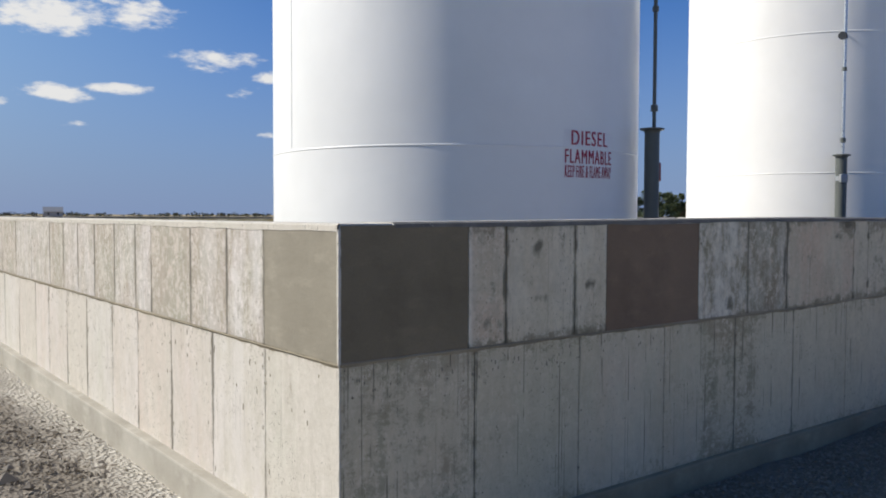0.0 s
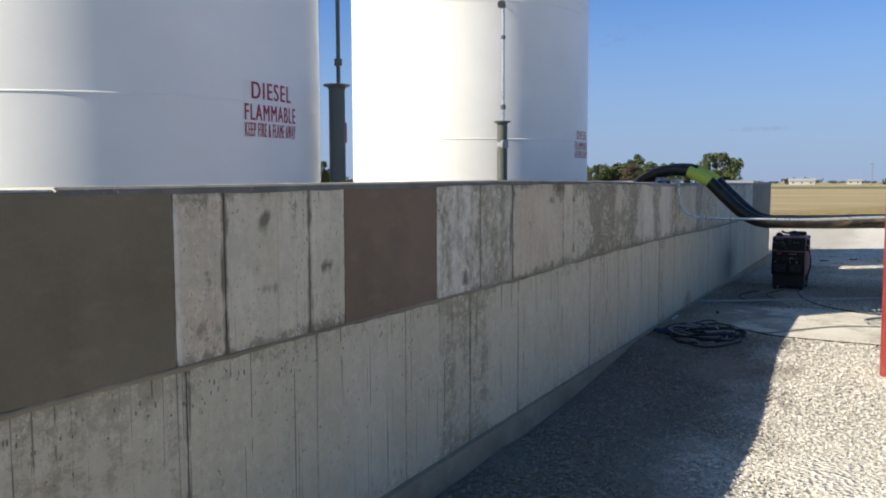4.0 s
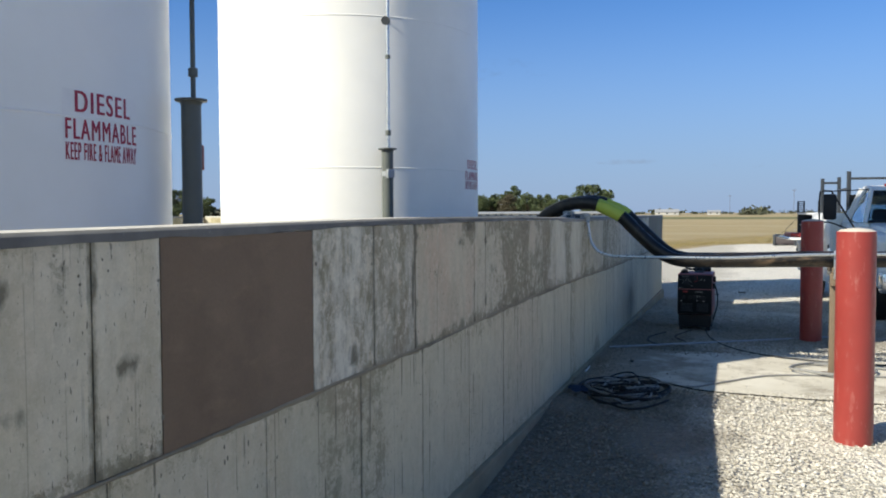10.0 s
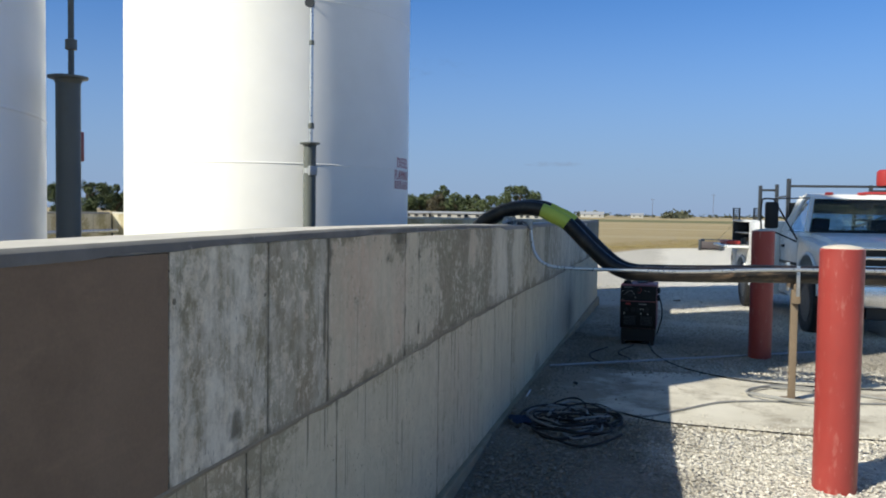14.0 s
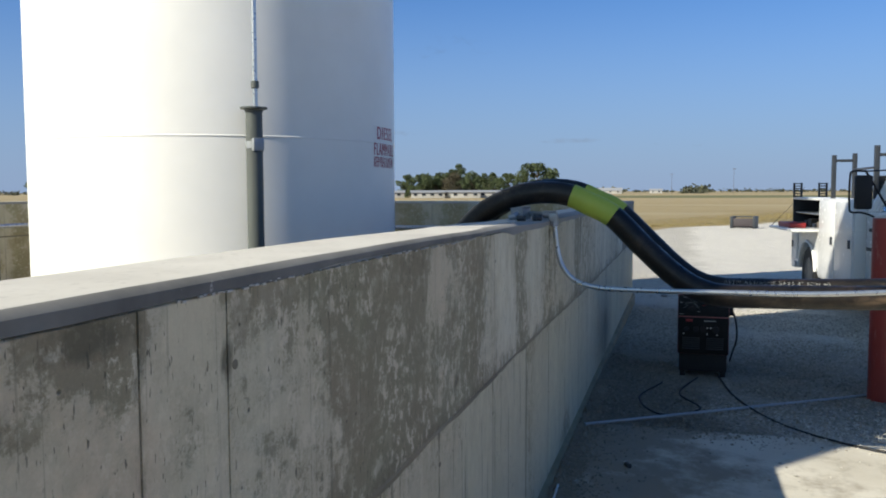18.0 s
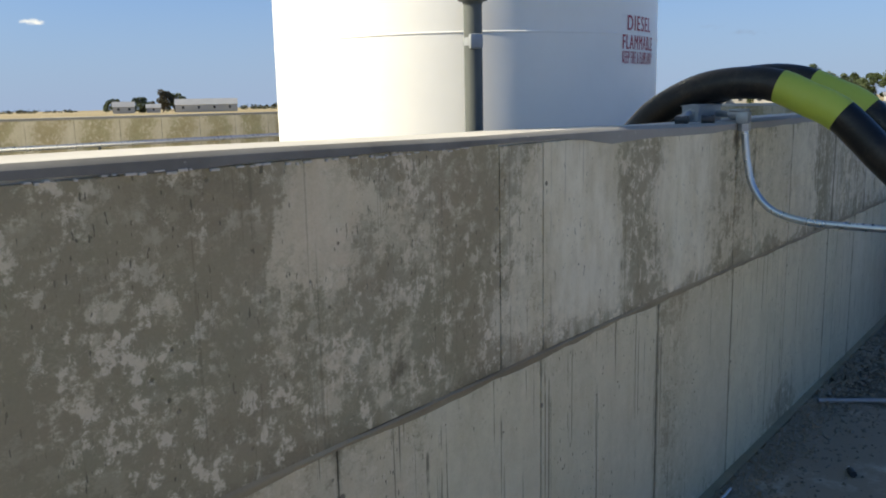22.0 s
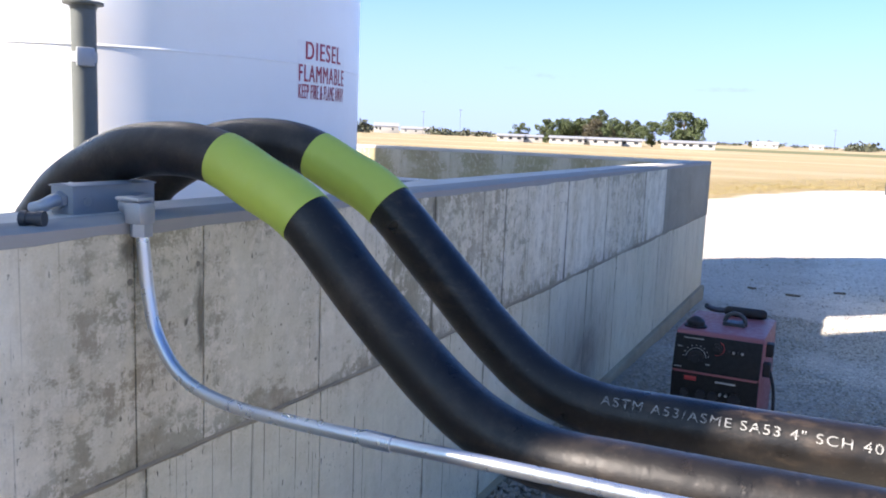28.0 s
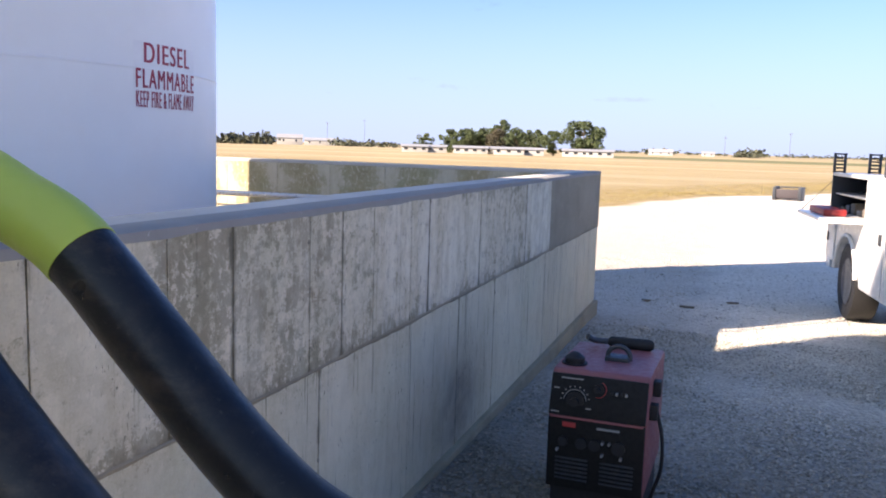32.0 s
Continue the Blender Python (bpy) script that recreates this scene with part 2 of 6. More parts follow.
def concrete(name, light, damp, runs=0.6, pits=0.6, apart=0.5):
    """Form-cast concrete. Each panel carries how damp, rusty, lime-bloomed and grimy its face is; noise breaks those up."""
    m = Mat(name, 0.88)
    wet, rust, lime, grime = (m.attribute(k) for k in ("damp", "rust", "lime", "grime"))
    cloud = m.noise(3.1, 6, 0.6)
    tone = m.calc("ADD", m.calc("MULTIPLY", m.info.outputs["Random"], apart), m.calc("MULTIPLY", m.span(cloud, 0.3, 0.7), 1.0 - apart))
    c = m.mix(tone, tuple(v * 0.84 for v in light), tuple(v * 1.03 for v in light))
    c = m.mix(m.span(m.noise(1.6, 4, 0.55, (1, 1, 0.6)), 0.48, 0.70, 0, 0.5), c, (light[0] * 0.84, light[1] * 0.90, light[2] * 0.86))
    c = m.mix(m.calc("MULTIPLY", rust, m.span(m.noise(4.3, 6, 0.62, (1, 1, 0.5)), 0.34, 0.62, 0.15, 0.95)), c, (light[0] * 0.92, light[1] * 0.76, light[2] * 0.74))
    # damp skin that has flaked off in lacy patches, drawn out a little downwards
    patch = m.noise(9.0, 15, 0.80, (0.8, 1, 1.15))
    streak = m.noise(17, 9, 0.68, (1, 1, 0.11))
    grain = m.noise(38, 12, 0.80, (0.8, 1, 0.9))
    lace = m.calc("ADD", m.calc("MULTIPLY", patch, 0.49), m.calc("MULTIPLY", streak, 0.22))
    lace = m.calc("ADD", lace, m.calc("MULTIPLY", grain, 0.29))
    level = m.calc("ADD", lace, m.calc("MULTIPLY", m.calc("SUBTRACT", wet, 0.5), 0.36))
    tint = m.mix(m.span(m.noise(2.7, 5, 0.6), 0.38, 0.62), (damp[0] * 1.06, damp[1] * 0.99, damp[2] * 0.99), (damp[0] * 0.92, damp[1] * 0.97, damp[2] * 0.93))
    c = m.mix(m.span(m.noise(11, 10, 0.72, (1, 1, 0.45)), 0.45, 0.62, 0, 0.55), c, tuple(p * 0.5 + q * 0.5 for p, q in zip(damp, light)))
    c = m.mix(m.span(level, 0.40, 0.56, 0, 0.62), c, tuple(p * 0.62 + q * 0.38 for p, q in zip(damp, light)))
    c = m.mix(m.span(level, 0.50, 0.535, 0, 0.82), c, tint)
    c = m.mix(m.span(level, 0.60, 0.70, 0, 0.55), c, tuple(v * 0.72 for v in damp))
    # small dark flakes over the paler parts
    flake = m.span(m.noise(21, 12, 0.80, (0.8, 1, 1.05)), 0.535, 0.57, 0, 0.6)
    c = m.mix(m.calc("MULTIPLY", flake, m.span(wet, 0.22, 0.5)), c, tuple(p * 0.7 + q * 0.3 for p, q in zip(damp, light)))
    # crumbs of pale skin left standing in the damp stretches
    crumb = m.calc("MULTIPLY", m.span(m.noise(30, 12, 0.80, (0.85, 1, 0.75)), 0.525, 0.565, 0, 0.8), m.span(m.noise(5.2, 6, 0.6, (1, 1, 0.6)), 0.36, 0.54))
    c = m.mix(m.calc("MULTIPLY", crumb, m.span(wet, 0.12, 0.5, 0.15, 1.0)), c, (light[0] * 1.02, light[1] * 1.0, light[2] * 1.04))
    # lime bloom washed down the face
    bloom = m.calc("ADD", m.calc("MULTIPLY", m.noise(5.5, 8, 0.66, (1, 1, 0.16)), 0.55), m.calc("MULTIPLY", m.noise(17, 10, 0.72, (1, 1, 0.5)), 0.45))
    bloom = m.calc("MULTIPLY", m.span(bloom, 0.44, 0.56), lime)
    c = m.mix(bloom, c, (min(0.8, light[0] * 1.2), min(0.8, light[1] * 1.24), light[2] * 1.42))
    # brown grime in the seams, at tie holes and along the joint
    dirt_or_shade = m.calc("ADD", grime, m.calc("MULTIPLY", m.calc("SUBTRACT", m.noise(21, 9, 0.70, (1, 1, 0.5)), 0.5), 1.5))
    c = m.mix(m.calc("MULTIPLY", m.span(dirt_or_shade, 0.28, 0.72, 0, 0.85), m.span(grime, 0.02, 0.22)), c, tuple(v * 0.52 for v in damp))
    # thin dark water runs that wander a little and end at different heights
    run = m.calc("ADD", m.noise(88, 2, 0.5, (1, 1, 0.010)), m.calc("MULTIPLY", m.noise(24, 3, 0.6, (1, 1, 0.5)), 0.06))
    run = m.calc("MULTIPLY", m.span(run, 0.70 - 0.035 * runs, 0.72 - 0.035 * runs), m.span(m.noise(3.4, 5, 0.6, (2.2, 1, 1)), 0.45, 0.50))
    c = m.mix(m.calc("MULTIPLY", run, runs * 0.8), c, tuple(v * 0.42 for v in damp))
    c = m.mix(m.calc("MULTIPLY", m.attribute("soot"), m.span(m.noise(8, 6, 0.6), 0.3, 0.7, 0.6, 1.0)), c, (0.075, 0.072, 0.068))
    # blow holes: short upright slots and round pits
    slot = m.calc("MULTIPLY", m.span(m.noise(150, 2, 0.5, (1, 1, 0.26)), 0.66, 0.685), m.span(m.noise(3.1, 3), 0.48, 0.56))
    hole = m.calc("MULTIPLY", m.span(m.cells(23), 0.055, 0.10, 1, 0), m.span(m.noise(4.4, 2), 0.52, 0.58))
    gouge = m.calc("MULTIPLY", m.span(m.noise(95, 2, 0.5, (1, 1, 0.30)), 0.715, 0.735), m.span(m.noise(2.3, 2), 0.42, 0.50))
    hole = m.calc("MULTIPLY", m.calc("MAXIMUM", m.calc("MAXIMUM", hole, slot), gouge), pits)
    c = m.mix(hole, c, (0.085, 0.075, 0.05))
    fine = m.noise(170, 4, 0.65)
    c = m.mix(0.24, c, m.mix(fine, (0.2, 0.2, 0.2), (0.8, 0.8, 0.8)), "OVERLAY")
    h = m.calc("ADD", m.calc("MULTIPLY", m.noise(24, 8, 0.68), 0.7), m.calc("MULTIPLY", fine, 0.25))
    h = m.calc("SUBTRACT", m.calc("SUBTRACT", h, m.calc("MULTIPLY", hole, 1.3)), m.calc("MULTIPLY", m.span(level, 0.48, 0.56), 0.2))
    return m.out(c, bump=h, strength=0.5, distance=0.006)


CONCRETE_LOW = concrete("concrete_lower_lift", (0.66, 0.587, 0.412), (0.34, 0.288, 0.187), 1.0, 0.9)
CONCRETE_UP = concrete("concrete_upper_lift", (0.68, 0.605, 0.435), (0.255, 0.217, 0.137), 0.35, 0.75, 0.2)
CONCRETE_SIDE = concrete("concrete_side", (0.62, 0.575, 0.50), (0.335, 0.30, 0.24), 0.4, 1.0, 0.4)
CONCRETE_INNER = concrete("concrete_inner_face", (0.62, 0.56, 0.41), (0.36, 0.31, 0.175), 0.3, 0.3)


def mortar(name, a, b):
    m = Mat(name, 0.82)
    c = m.mix(m.span(m.noise(1.7, 6, 0.6), 0.3, 0.7), a, b)
    c = m.mix(m.span(m.noise(5, 4, 0.6, (1, 1, 3)), 0.55, 0.75, 0, 0.35), c, tuple(v * 1.35 for v in b))
    c = m.mix(m.span(m.noise(2.6, 8, 0.68), 0.5, 0.68, 0, 0.45), c, tuple(v * 0.72 for v in a))
    c = m.mix(0.25, c, m.mix(m.noise(130, 3), (0.25, 0.25, 0.25), (0.75, 0.75, 0.75)), "OVERLAY")
    return m.out(c, bump=m.noise(9, 7, 0.6, (1, 1, 2.2)), strength=0.35, distance=0.006)


PATCH_DARK = mortar("damp_brown_mortar", (0.165, 0.132, 0.079), (0.215, 0.173, 0.108))
PATCH_RED = mortar("damp_reddish_mortar", (0.175, 0.117, 0.072), (0.225, 0.155, 0.098))
PATCH_GREY = mortar("smooth_grey_mortar", (0.225, 0.20, 0.152), (0.315, 0.282, 0.22))
JOINT = mortar("stained_joint_mortar", (0.20, 0.168, 0.115), (0.33, 0.285, 0.20))
PATCH_END = mortar("grey_end_mortar", (0.24, 0.21, 0.15), (0.31, 0.275, 0.205))
FOOTING = mortar("soiled_footing_concrete", (0.22, 0.18, 0.115), (0.36, 0.305, 0.205))
FOOTING_PALE = mortar("pale_footing_concrete", (0.30, 0.275, 0.225), (0.46, 0.43, 0.37))
CORE = Mat("concrete_joint", 0.95)
CORE = CORE.out(CORE.mix(CORE.noise(30, 4), (0.16, 0.14, 0.1), (0.26, 0.23, 0.17)))


def cap_material():
    m = Mat("trowelled_wall_top", 0.75)
    c = m.mix(m.span(m.noise(4, 6), 0.3, 0.7), (0.46, 0.435, 0.39), (0.58, 0.555, 0.50))
    c = m.mix(m.span(m.noise(60, 4), 0.58, 0.7, 0, 0.5), c, (0.34, 0.32, 0.29))
    return m.out(c, bump=m.noise(40, 6, 0.6), strength=0.15, distance=0.003)


def sealer_material():
    m = Mat("grey_edge_sealer", 0.85)
    c = m.mix(m.span(m.noise(6, 6, 0.6), 0.3, 0.72), (0.105, 0.102, 0.094), (0.20, 0.194, 0.178))
    c = m.mix(m.span(m.axis(0), 5.4, 6.2, 0, 0.75), c, m.mix(m.noise(9, 6, 0.65), (0.27, 0.262, 0.245), (0.37, 0.36, 0.335)))
    c = m.mix(m.span(m.noise(33, 5, 0.7), 0.66, 0.74), c, (0.5, 0.49, 0.46))
    return m.out(c, bump=m.noise(38, 5, 0.6), strength=0.25, distance=0.004)


CAP, SEALER = cap_material(), sealer_material()


def ground_material():
    """Crushed white stone in the yard, a dry grass verge, stubble field, far green crop."""
    m = Mat("yard_and_field", 0.95)
    x, y = m.axis(0), m.axis(1)
    stone = m.cells(38, colour=True)
    grey = m.n.new("ShaderNodeRGBToBW")
    m.l.new(stone, grey.inputs[0])
    gravel = m.mix(grey.outputs[0], (0.41, 0.38, 0.325), (0.69, 0.65, 0.575))
    gravel = m.mix(m.span(m.noise(0.7, 5), 0.52, 0.68, 0, 0.5), gravel, (0.40, 0.375, 0.33))
    # paler stone in the far part of the yard
    far_stone = m.mix(grey.outputs[0], (0.46, 0.43, 0.38), (0.75, 0.715, 0.65))
    gravel = m.mix(m.span(x, 13.0, 15.5), gravel, m.mix(m.span(m.noise(1.1, 6, 0.65), 0.5, 0.7, 0, 0.45), far_stone, (0.50, 0.47, 0.42)))
    # the side strip has more soil between the stones
    soil = m.mix(m.span(m.noise(9, 6), 0.35, 0.65), (0.085, 0.066, 0.047), (0.19, 0.158, 0.12))
    side = m.calc("MULTIPLY", m.span(x, -0.05, -0.5), m.span(m.noise(1.3, 5, 0.6), 0.26, 0.46))
    gravel = m.mix(side, gravel, m.mix(0.85, gravel, soil))
    # soil along the wall foot, with the wall's shade painted into its tone
    dirt_or_shade = m.calc("ADD", y, m.calc("MULTIPLY", m.calc("SUBTRACT", m.noise(1.1, 6, 0.6), 0.5), 1.5))
    dirt_or_shade = m.calc("MULTIPLY", m.span(dirt_or_shade, -1.3, -0.8, 0, 0.9), m.calc("MULTIPLY", m.span(x, 12.0, 10.2, 0.4, 1.0), m.span(x, 0.2, 1.2)))
    # same dark tone painted where the tank's shade falls beyond the apron
    shaded_soil = m.calc("MULTIPLY", m.calc("MULTIPLY", m.span(x, 8.0, 9.0), m.span(x, 12.0, 10.2)), m.span(m.calc("ADD", y, m.calc("MULTIPLY", m.noise(0.8, 5), 1.2)), -4.2, -2.4, 0, 0.8))
    dirt_or_shade = m.calc("MAXIMUM", dirt_or_shade, shaded_soil)
    gravel = m.mix(dirt_or_shade, gravel, m.mix(0.86, gravel, (0.105, 0.086, 0.06)))
    straw = m.mix(m.span(m.noise(0.06, 6, 0.6), 0.35, 0.68), (0.28, 0.215, 0.105), (0.355, 0.285, 0.16))
    # harvest rows, wheel tracks and bleached strips along the field
    rows = m.noise(0.19, 8, 0.72, (1, 0.05, 1))
    straw = m.mix(m.span(rows, 0.46, 0.62, 0, 0.6), straw, (0.235, 0.17, 0.08))
    strips = m.noise(0.05, 5, 0.6, (1, 0.06, 1))
    straw = m.mix(m.span(strips, 0.50, 0.64, 0, 0.6), straw, (0.44, 0.38, 0.26))
    grass = m.mix(m.span(m.noise(1.6, 6, 0.7), 0.35, 0.65), (0.22, 0.155, 0.062), (0.32, 0.245, 0.12))
    grass = m.mix(m.span(m.noise(0.5, 4), 0.5, 0.68, 0, 0.6), grass, (0.175, 0.16, 0.06))
    far = m.calc("ADD", y, m.calc("MULTIPLY", x, 0.44))
    far = m.calc("ADD", far, m.calc("MULTIPLY", m.calc("SUBTRACT", m.noise(0.35, 5), 0.5), 2.6))
    field = m.mix(m.span(far, 25.5, 27.5), grass, straw)
    crop = m.span(x, 215, 225)
    crop = m.calc("MULTIPLY", crop, m.span(x, 330, 320))
    crop = m.calc("MULTIPLY", crop, m.span(m.calc("SUBTRACT", m.calc("MULTIPLY", x, 0.14), y), -6, -2))
    field = m.mix(m.calc("MULTIPLY", crop, 0.85), field, (0.085, 0.10, 0.035))
    field = m.mix(m.span(x, 420, 520, 0, 0.8), field, (0.26, 0.21, 0.12))
    # yard edge
    beyond = m.calc("MAXIMUM", m.span(far, 17.6, 18.2), m.span(y, 13.0, 14.5))
    left = m.calc("MULTIPLY", m.span(y, 16, 17), m.span(x, 0, -3))
    beyond = m.calc("MAXIMUM", beyond, left)
    c = m.mix(beyond, gravel, field)
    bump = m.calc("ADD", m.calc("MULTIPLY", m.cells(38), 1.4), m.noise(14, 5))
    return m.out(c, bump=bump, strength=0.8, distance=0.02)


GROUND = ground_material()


def stone_material():
    m = Mat("crushed_stone", 0.9)
    c = m.mix(m.geo.outputs["Random Per Island"], (0.27, 0.25, 0.215), (0.70, 0.665, 0.60))
    c = m.mix(m.span(m.noise(60, 4), 0.5, 0.7, 0, 0.4), c, (0.30, 0.27, 0.23))
    x, y = m.axis(0), m.axis(1)
    # stones darkened with soil and painted shade, like the ground under them
    dirt_or_shade = m.calc("ADD", y, m.calc("MULTIPLY", m.calc("SUBTRACT", m.noise(1.1, 6, 0.6), 0.5), 1.5))
    dirt_or_shade = m.calc("MULTIPLY", m.span(dirt_or_shade, -1.3, -0.8, 0, 0.9), m.calc("MULTIPLY", m.span(x, 12.0, 10.2, 0.4, 1.0), m.span(x, 0.2, 1.2)))
    shaded_soil = m.calc("MULTIPLY", m.calc("MULTIPLY", m.span(x, 8.0, 9.0), m.span(x, 12.0, 10.2)), m.span(m.calc("ADD", y, m.calc("MULTIPLY", m.noise(0.8, 5), 1.2)), -4.2, -2.4, 0, 0.8))
    dirt_or_shade = m.calc("MAXIMUM", dirt_or_shade, shaded_soil)
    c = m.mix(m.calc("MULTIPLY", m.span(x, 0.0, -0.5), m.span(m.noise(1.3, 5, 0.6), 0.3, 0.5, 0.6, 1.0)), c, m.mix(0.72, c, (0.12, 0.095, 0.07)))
    c = m.mix(dirt_or_shade, c, m.mix(0.76, c, (0.10, 0.082, 0.057)))
    return m.out(c, bump=m.noise(150, 4), strength=0.4, distance=0.003)


def slab_material(name, a, b):
    m = Mat(name, 0.8)
    c = m.mix(m.span(m.noise(1.6, 6, 0.6), 0.35, 0.68), a, b)
    # brown stain, stronger towards the wall, where the wall's shade is painted in
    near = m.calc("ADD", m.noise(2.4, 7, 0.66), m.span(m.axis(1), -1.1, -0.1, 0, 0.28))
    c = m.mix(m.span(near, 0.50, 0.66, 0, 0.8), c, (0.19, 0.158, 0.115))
    grit = m.span(m.noise(70, 5, 0.7), 0.62, 0.7, 0, 0.55)
    c = m.mix(grit, c, (0.19, 0.175, 0.15))
    return m.out(c, bump=m.noise(80, 5), strength=0.3, distance=0.004)


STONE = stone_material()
SOILED_STONE = mortar("soiled_stone", (0.15, 0.125, 0.095), (0.33, 0.29, 0.235))
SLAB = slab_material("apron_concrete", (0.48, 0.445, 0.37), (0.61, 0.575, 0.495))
INSIDE = slab_material("containment_floor", (0.60, 0.585, 0.54), (0.70, 0.68, 0.63))


def paint(name, colour, rough=0.35, dirt_or_shade=0.12, dirt_colour=(0.3, 0.27, 0.22), metal=0.0, scale=1.4):
    m = Mat(name, rough, metal)
    dark = tuple(v * 0.9 for v in colour)
    c = m.mix(m.span(m.noise(scale, 5), 0.35, 0.7), colour, dark)
    c = m.mix(m.span(m.noise(scale * 5, 6, 0.65, (1, 1, 0.3)), 0.58, 0.76, 0, dirt_or_shade), c, dirt_colour)
    r = m.span(m.noise(scale * 7, 4), 0.3, 0.7, rough * 0.8, min(1.0, rough * 1.3))
    return m.out(c, r, m.noise(scale * 40, 3), 0.06, 0.003)


TANK_WHITE = paint("white_tank_enamel", (0.90, 0.895, 0.865), 0.36, 0.05, (0.6, 0.57, 0.5), scale=0.8)
PIPE_GREY = paint("grey_green_riser_paint", (0.10, 0.112, 0.105), 0.45, 0.4, (0.1, 0.09, 0.07), scale=4)
GALV = paint("galvanised_steel", (0.62, 0.64, 0.66), 0.3, 0.3, (0.42, 0.42, 0.42), metal=0.9, scale=6)
CAST_GREY = paint("grey_cast_fitting", (0.36, 0.38, 0.40), 0.45, 0.3, (0.2, 0.2, 0.2), metal=0.5, scale=9)
BOX_GREY = paint("grey_box_enamel", (0.27, 0.29, 0.31), 0.4, 0.25, (0.22, 0.22, 0.22), scale=9)
RED_PAINT = paint("red_bollard_paint", (0.29, 0.042, 0.036), 0.38, 0.5, (0.50, 0.26, 0.22), scale=5)
CONCRETE_FILL = paint("bollard_concrete_cap", (0.55, 0.5, 0.43), 0.85, 0.5, (0.4, 0.34, 0.27), scale=12)
BAND_GREEN = paint("lime_green_wrap", (0.41, 0.50, 0.075), 0.5, 0.08, (0.5, 0.55, 0.2), scale=6)
BLACK_RUBBER = paint("black_rubber", (0.018, 0.018, 0.019), 0.55, 0.35, (0.07, 0.065, 0.06), scale=10)
GREY_CABLE = paint("grey_welding_lead", (0.22, 0.22, 0.215), 0.55, 0.3, (0.1, 0.1, 0.1), scale=10)
WHITE_PAINT = paint("white_truck_enamel", (0.78, 0.785, 0.78), 0.22, 0.1, (0.45, 0.42, 0.36), scale=2)
DARK_STEEL = paint("dark_rack_steel", (0.03, 0.036, 0.045), 0.45, 0.3, (0.08, 0.07, 0.06), scale=6)
CHROME = paint("chrome_trim", (0.75, 0.76, 0.78), 0.18, 0.15, (0.35, 0.34, 0.33), metal=1.0, scale=6)
BLACK_PLASTIC = paint("black_plastic", (0.02, 0.02, 0.022), 0.5, 0.3, (0.06, 0.055, 0.05), scale=8)
WELDER_RED = paint("faded_red_welder_enamel", (0.27, 0.085, 0.09), 0.5, 0.4, (0.16, 0.09, 0.095), scale=6)
WELDER_FACE = paint("black_welder_face", (0.007, 0.0066, 0.0066), 0.6, 0.4, (0.02, 0.017, 0.015), scale=9)
DIAL_GREY = paint("pale_dial_print", (0.26, 0.26, 0.25), 0.5, 0.2, scale=12)
LABEL_RED = paint("red_label", (0.34, 0.028, 0.03), 0.45, 0.2, scale=12)
POST_TAN = paint("weathered_tan_post", (0.17, 0.125, 0.085), 0.7, 0.4, (0.2, 0.13, 0.08), scale=8)
SIGN_RED = paint("red_vinyl_letters", (0.40, 0.018, 0.05), 0.4, 0.05, scale=6)
SIGN_WHITE = paint("white_vinyl_sheet", (0.88, 0.87, 0.85), 0.42, 0.05, (0.7, 0.6, 0.6), scale=6)
STENCIL = paint("white_stencil_ink", (0.30, 0.30, 0.285), 0.6, 1.0, (0.04, 0.04, 0.04), scale=22)
BLUE_RAG = paint("blue_rag_cloth", (0.035, 0.07, 0.14), 0.9, 0.3, scale=20)
BARK = paint("tree_bark", (0.10, 0.08, 0.06), 0.9, 0.4, (0.06, 0.05, 0.04), scale=1)
WHITE_WALL = paint("white_siding", (0.46, 0.445, 0.42), 0.6, 0.1, scale=0.3)
GREY_ROOF = paint("grey_roofing", (0.27, 0.28, 0.30), 0.6, 0.2, scale=0.3)
DARK_GLASS = paint("far_window_glass", (0.03, 0.035, 0.045), 0.15, 0.0, scale=0.5)
CRATE_PANEL = paint("dull_violet_crate_steel", (0.05, 0.04, 0.045), 0.6, 0.4, (0.05, 0.04, 0.035), scale=3)
TRASH_GREY = paint("wet_timber_scrap", (0.16, 0.13, 0.10), 0.85, 0.4, (0.1, 0.08, 0.06), scale=14)


def coated_pipe():
    """Black mill-coated pipe: dusty, rubbed bare and rusty in places."""
    m = Mat("black_mill_coated_pipe", 0.36)
    c = m.mix(m.span(m.noise(3, 5), 0.35, 0.7), (0.005, 0.005, 0.0052), (0.014, 0.0115, 0.010))
    dust = m.calc("MULTIPLY", m.span(m.noise(5, 8, 0.74), 0.47, 0.66, 0, 0.6), m.span(m.noise(19, 8, 0.75), 0.42, 0.58))
    c = m.mix(dust, c, (0.062, 0.046, 0.035))
    rub = m.calc("MULTIPLY", m.span(m.noise(9, 8, 0.72, (1, 0.3, 1)), 0.52, 0.62), m.span(m.noise(1.7, 3), 0.42, 0.6))
    rub = m.calc("MULTIPLY", rub, m.span(m.axis(1), -0.62, -1.0, 0.25, 1.0))
    c = m.mix(m.calc("MULTIPLY", rub, 0.8), c, (0.17, 0.115, 0.075))
    c = m.mix(m.span(m.noise(85, 5, 0.7), 0.62, 0.72, 0, 0.3), c, (0.13, 0.11, 0.095))
    m.b.inputs["Specular IOR Level"].default_value = 0.4
    r = m.span(m.noise(11, 6, 0.6), 0.3, 0.7, 0.24, 0.52)
    return m.out(c, r, m.noise(38, 8, 0.7), 0.35, 0.004)


for dull in (WELDER_FACE, BLACK_RUBBER, BLACK_PLASTIC):
    dull.node_tree.nodes["Principled BSDF"].inputs["Specular IOR Level"].default_value = 0.25
PIPE_BLACK = coated_pipe()


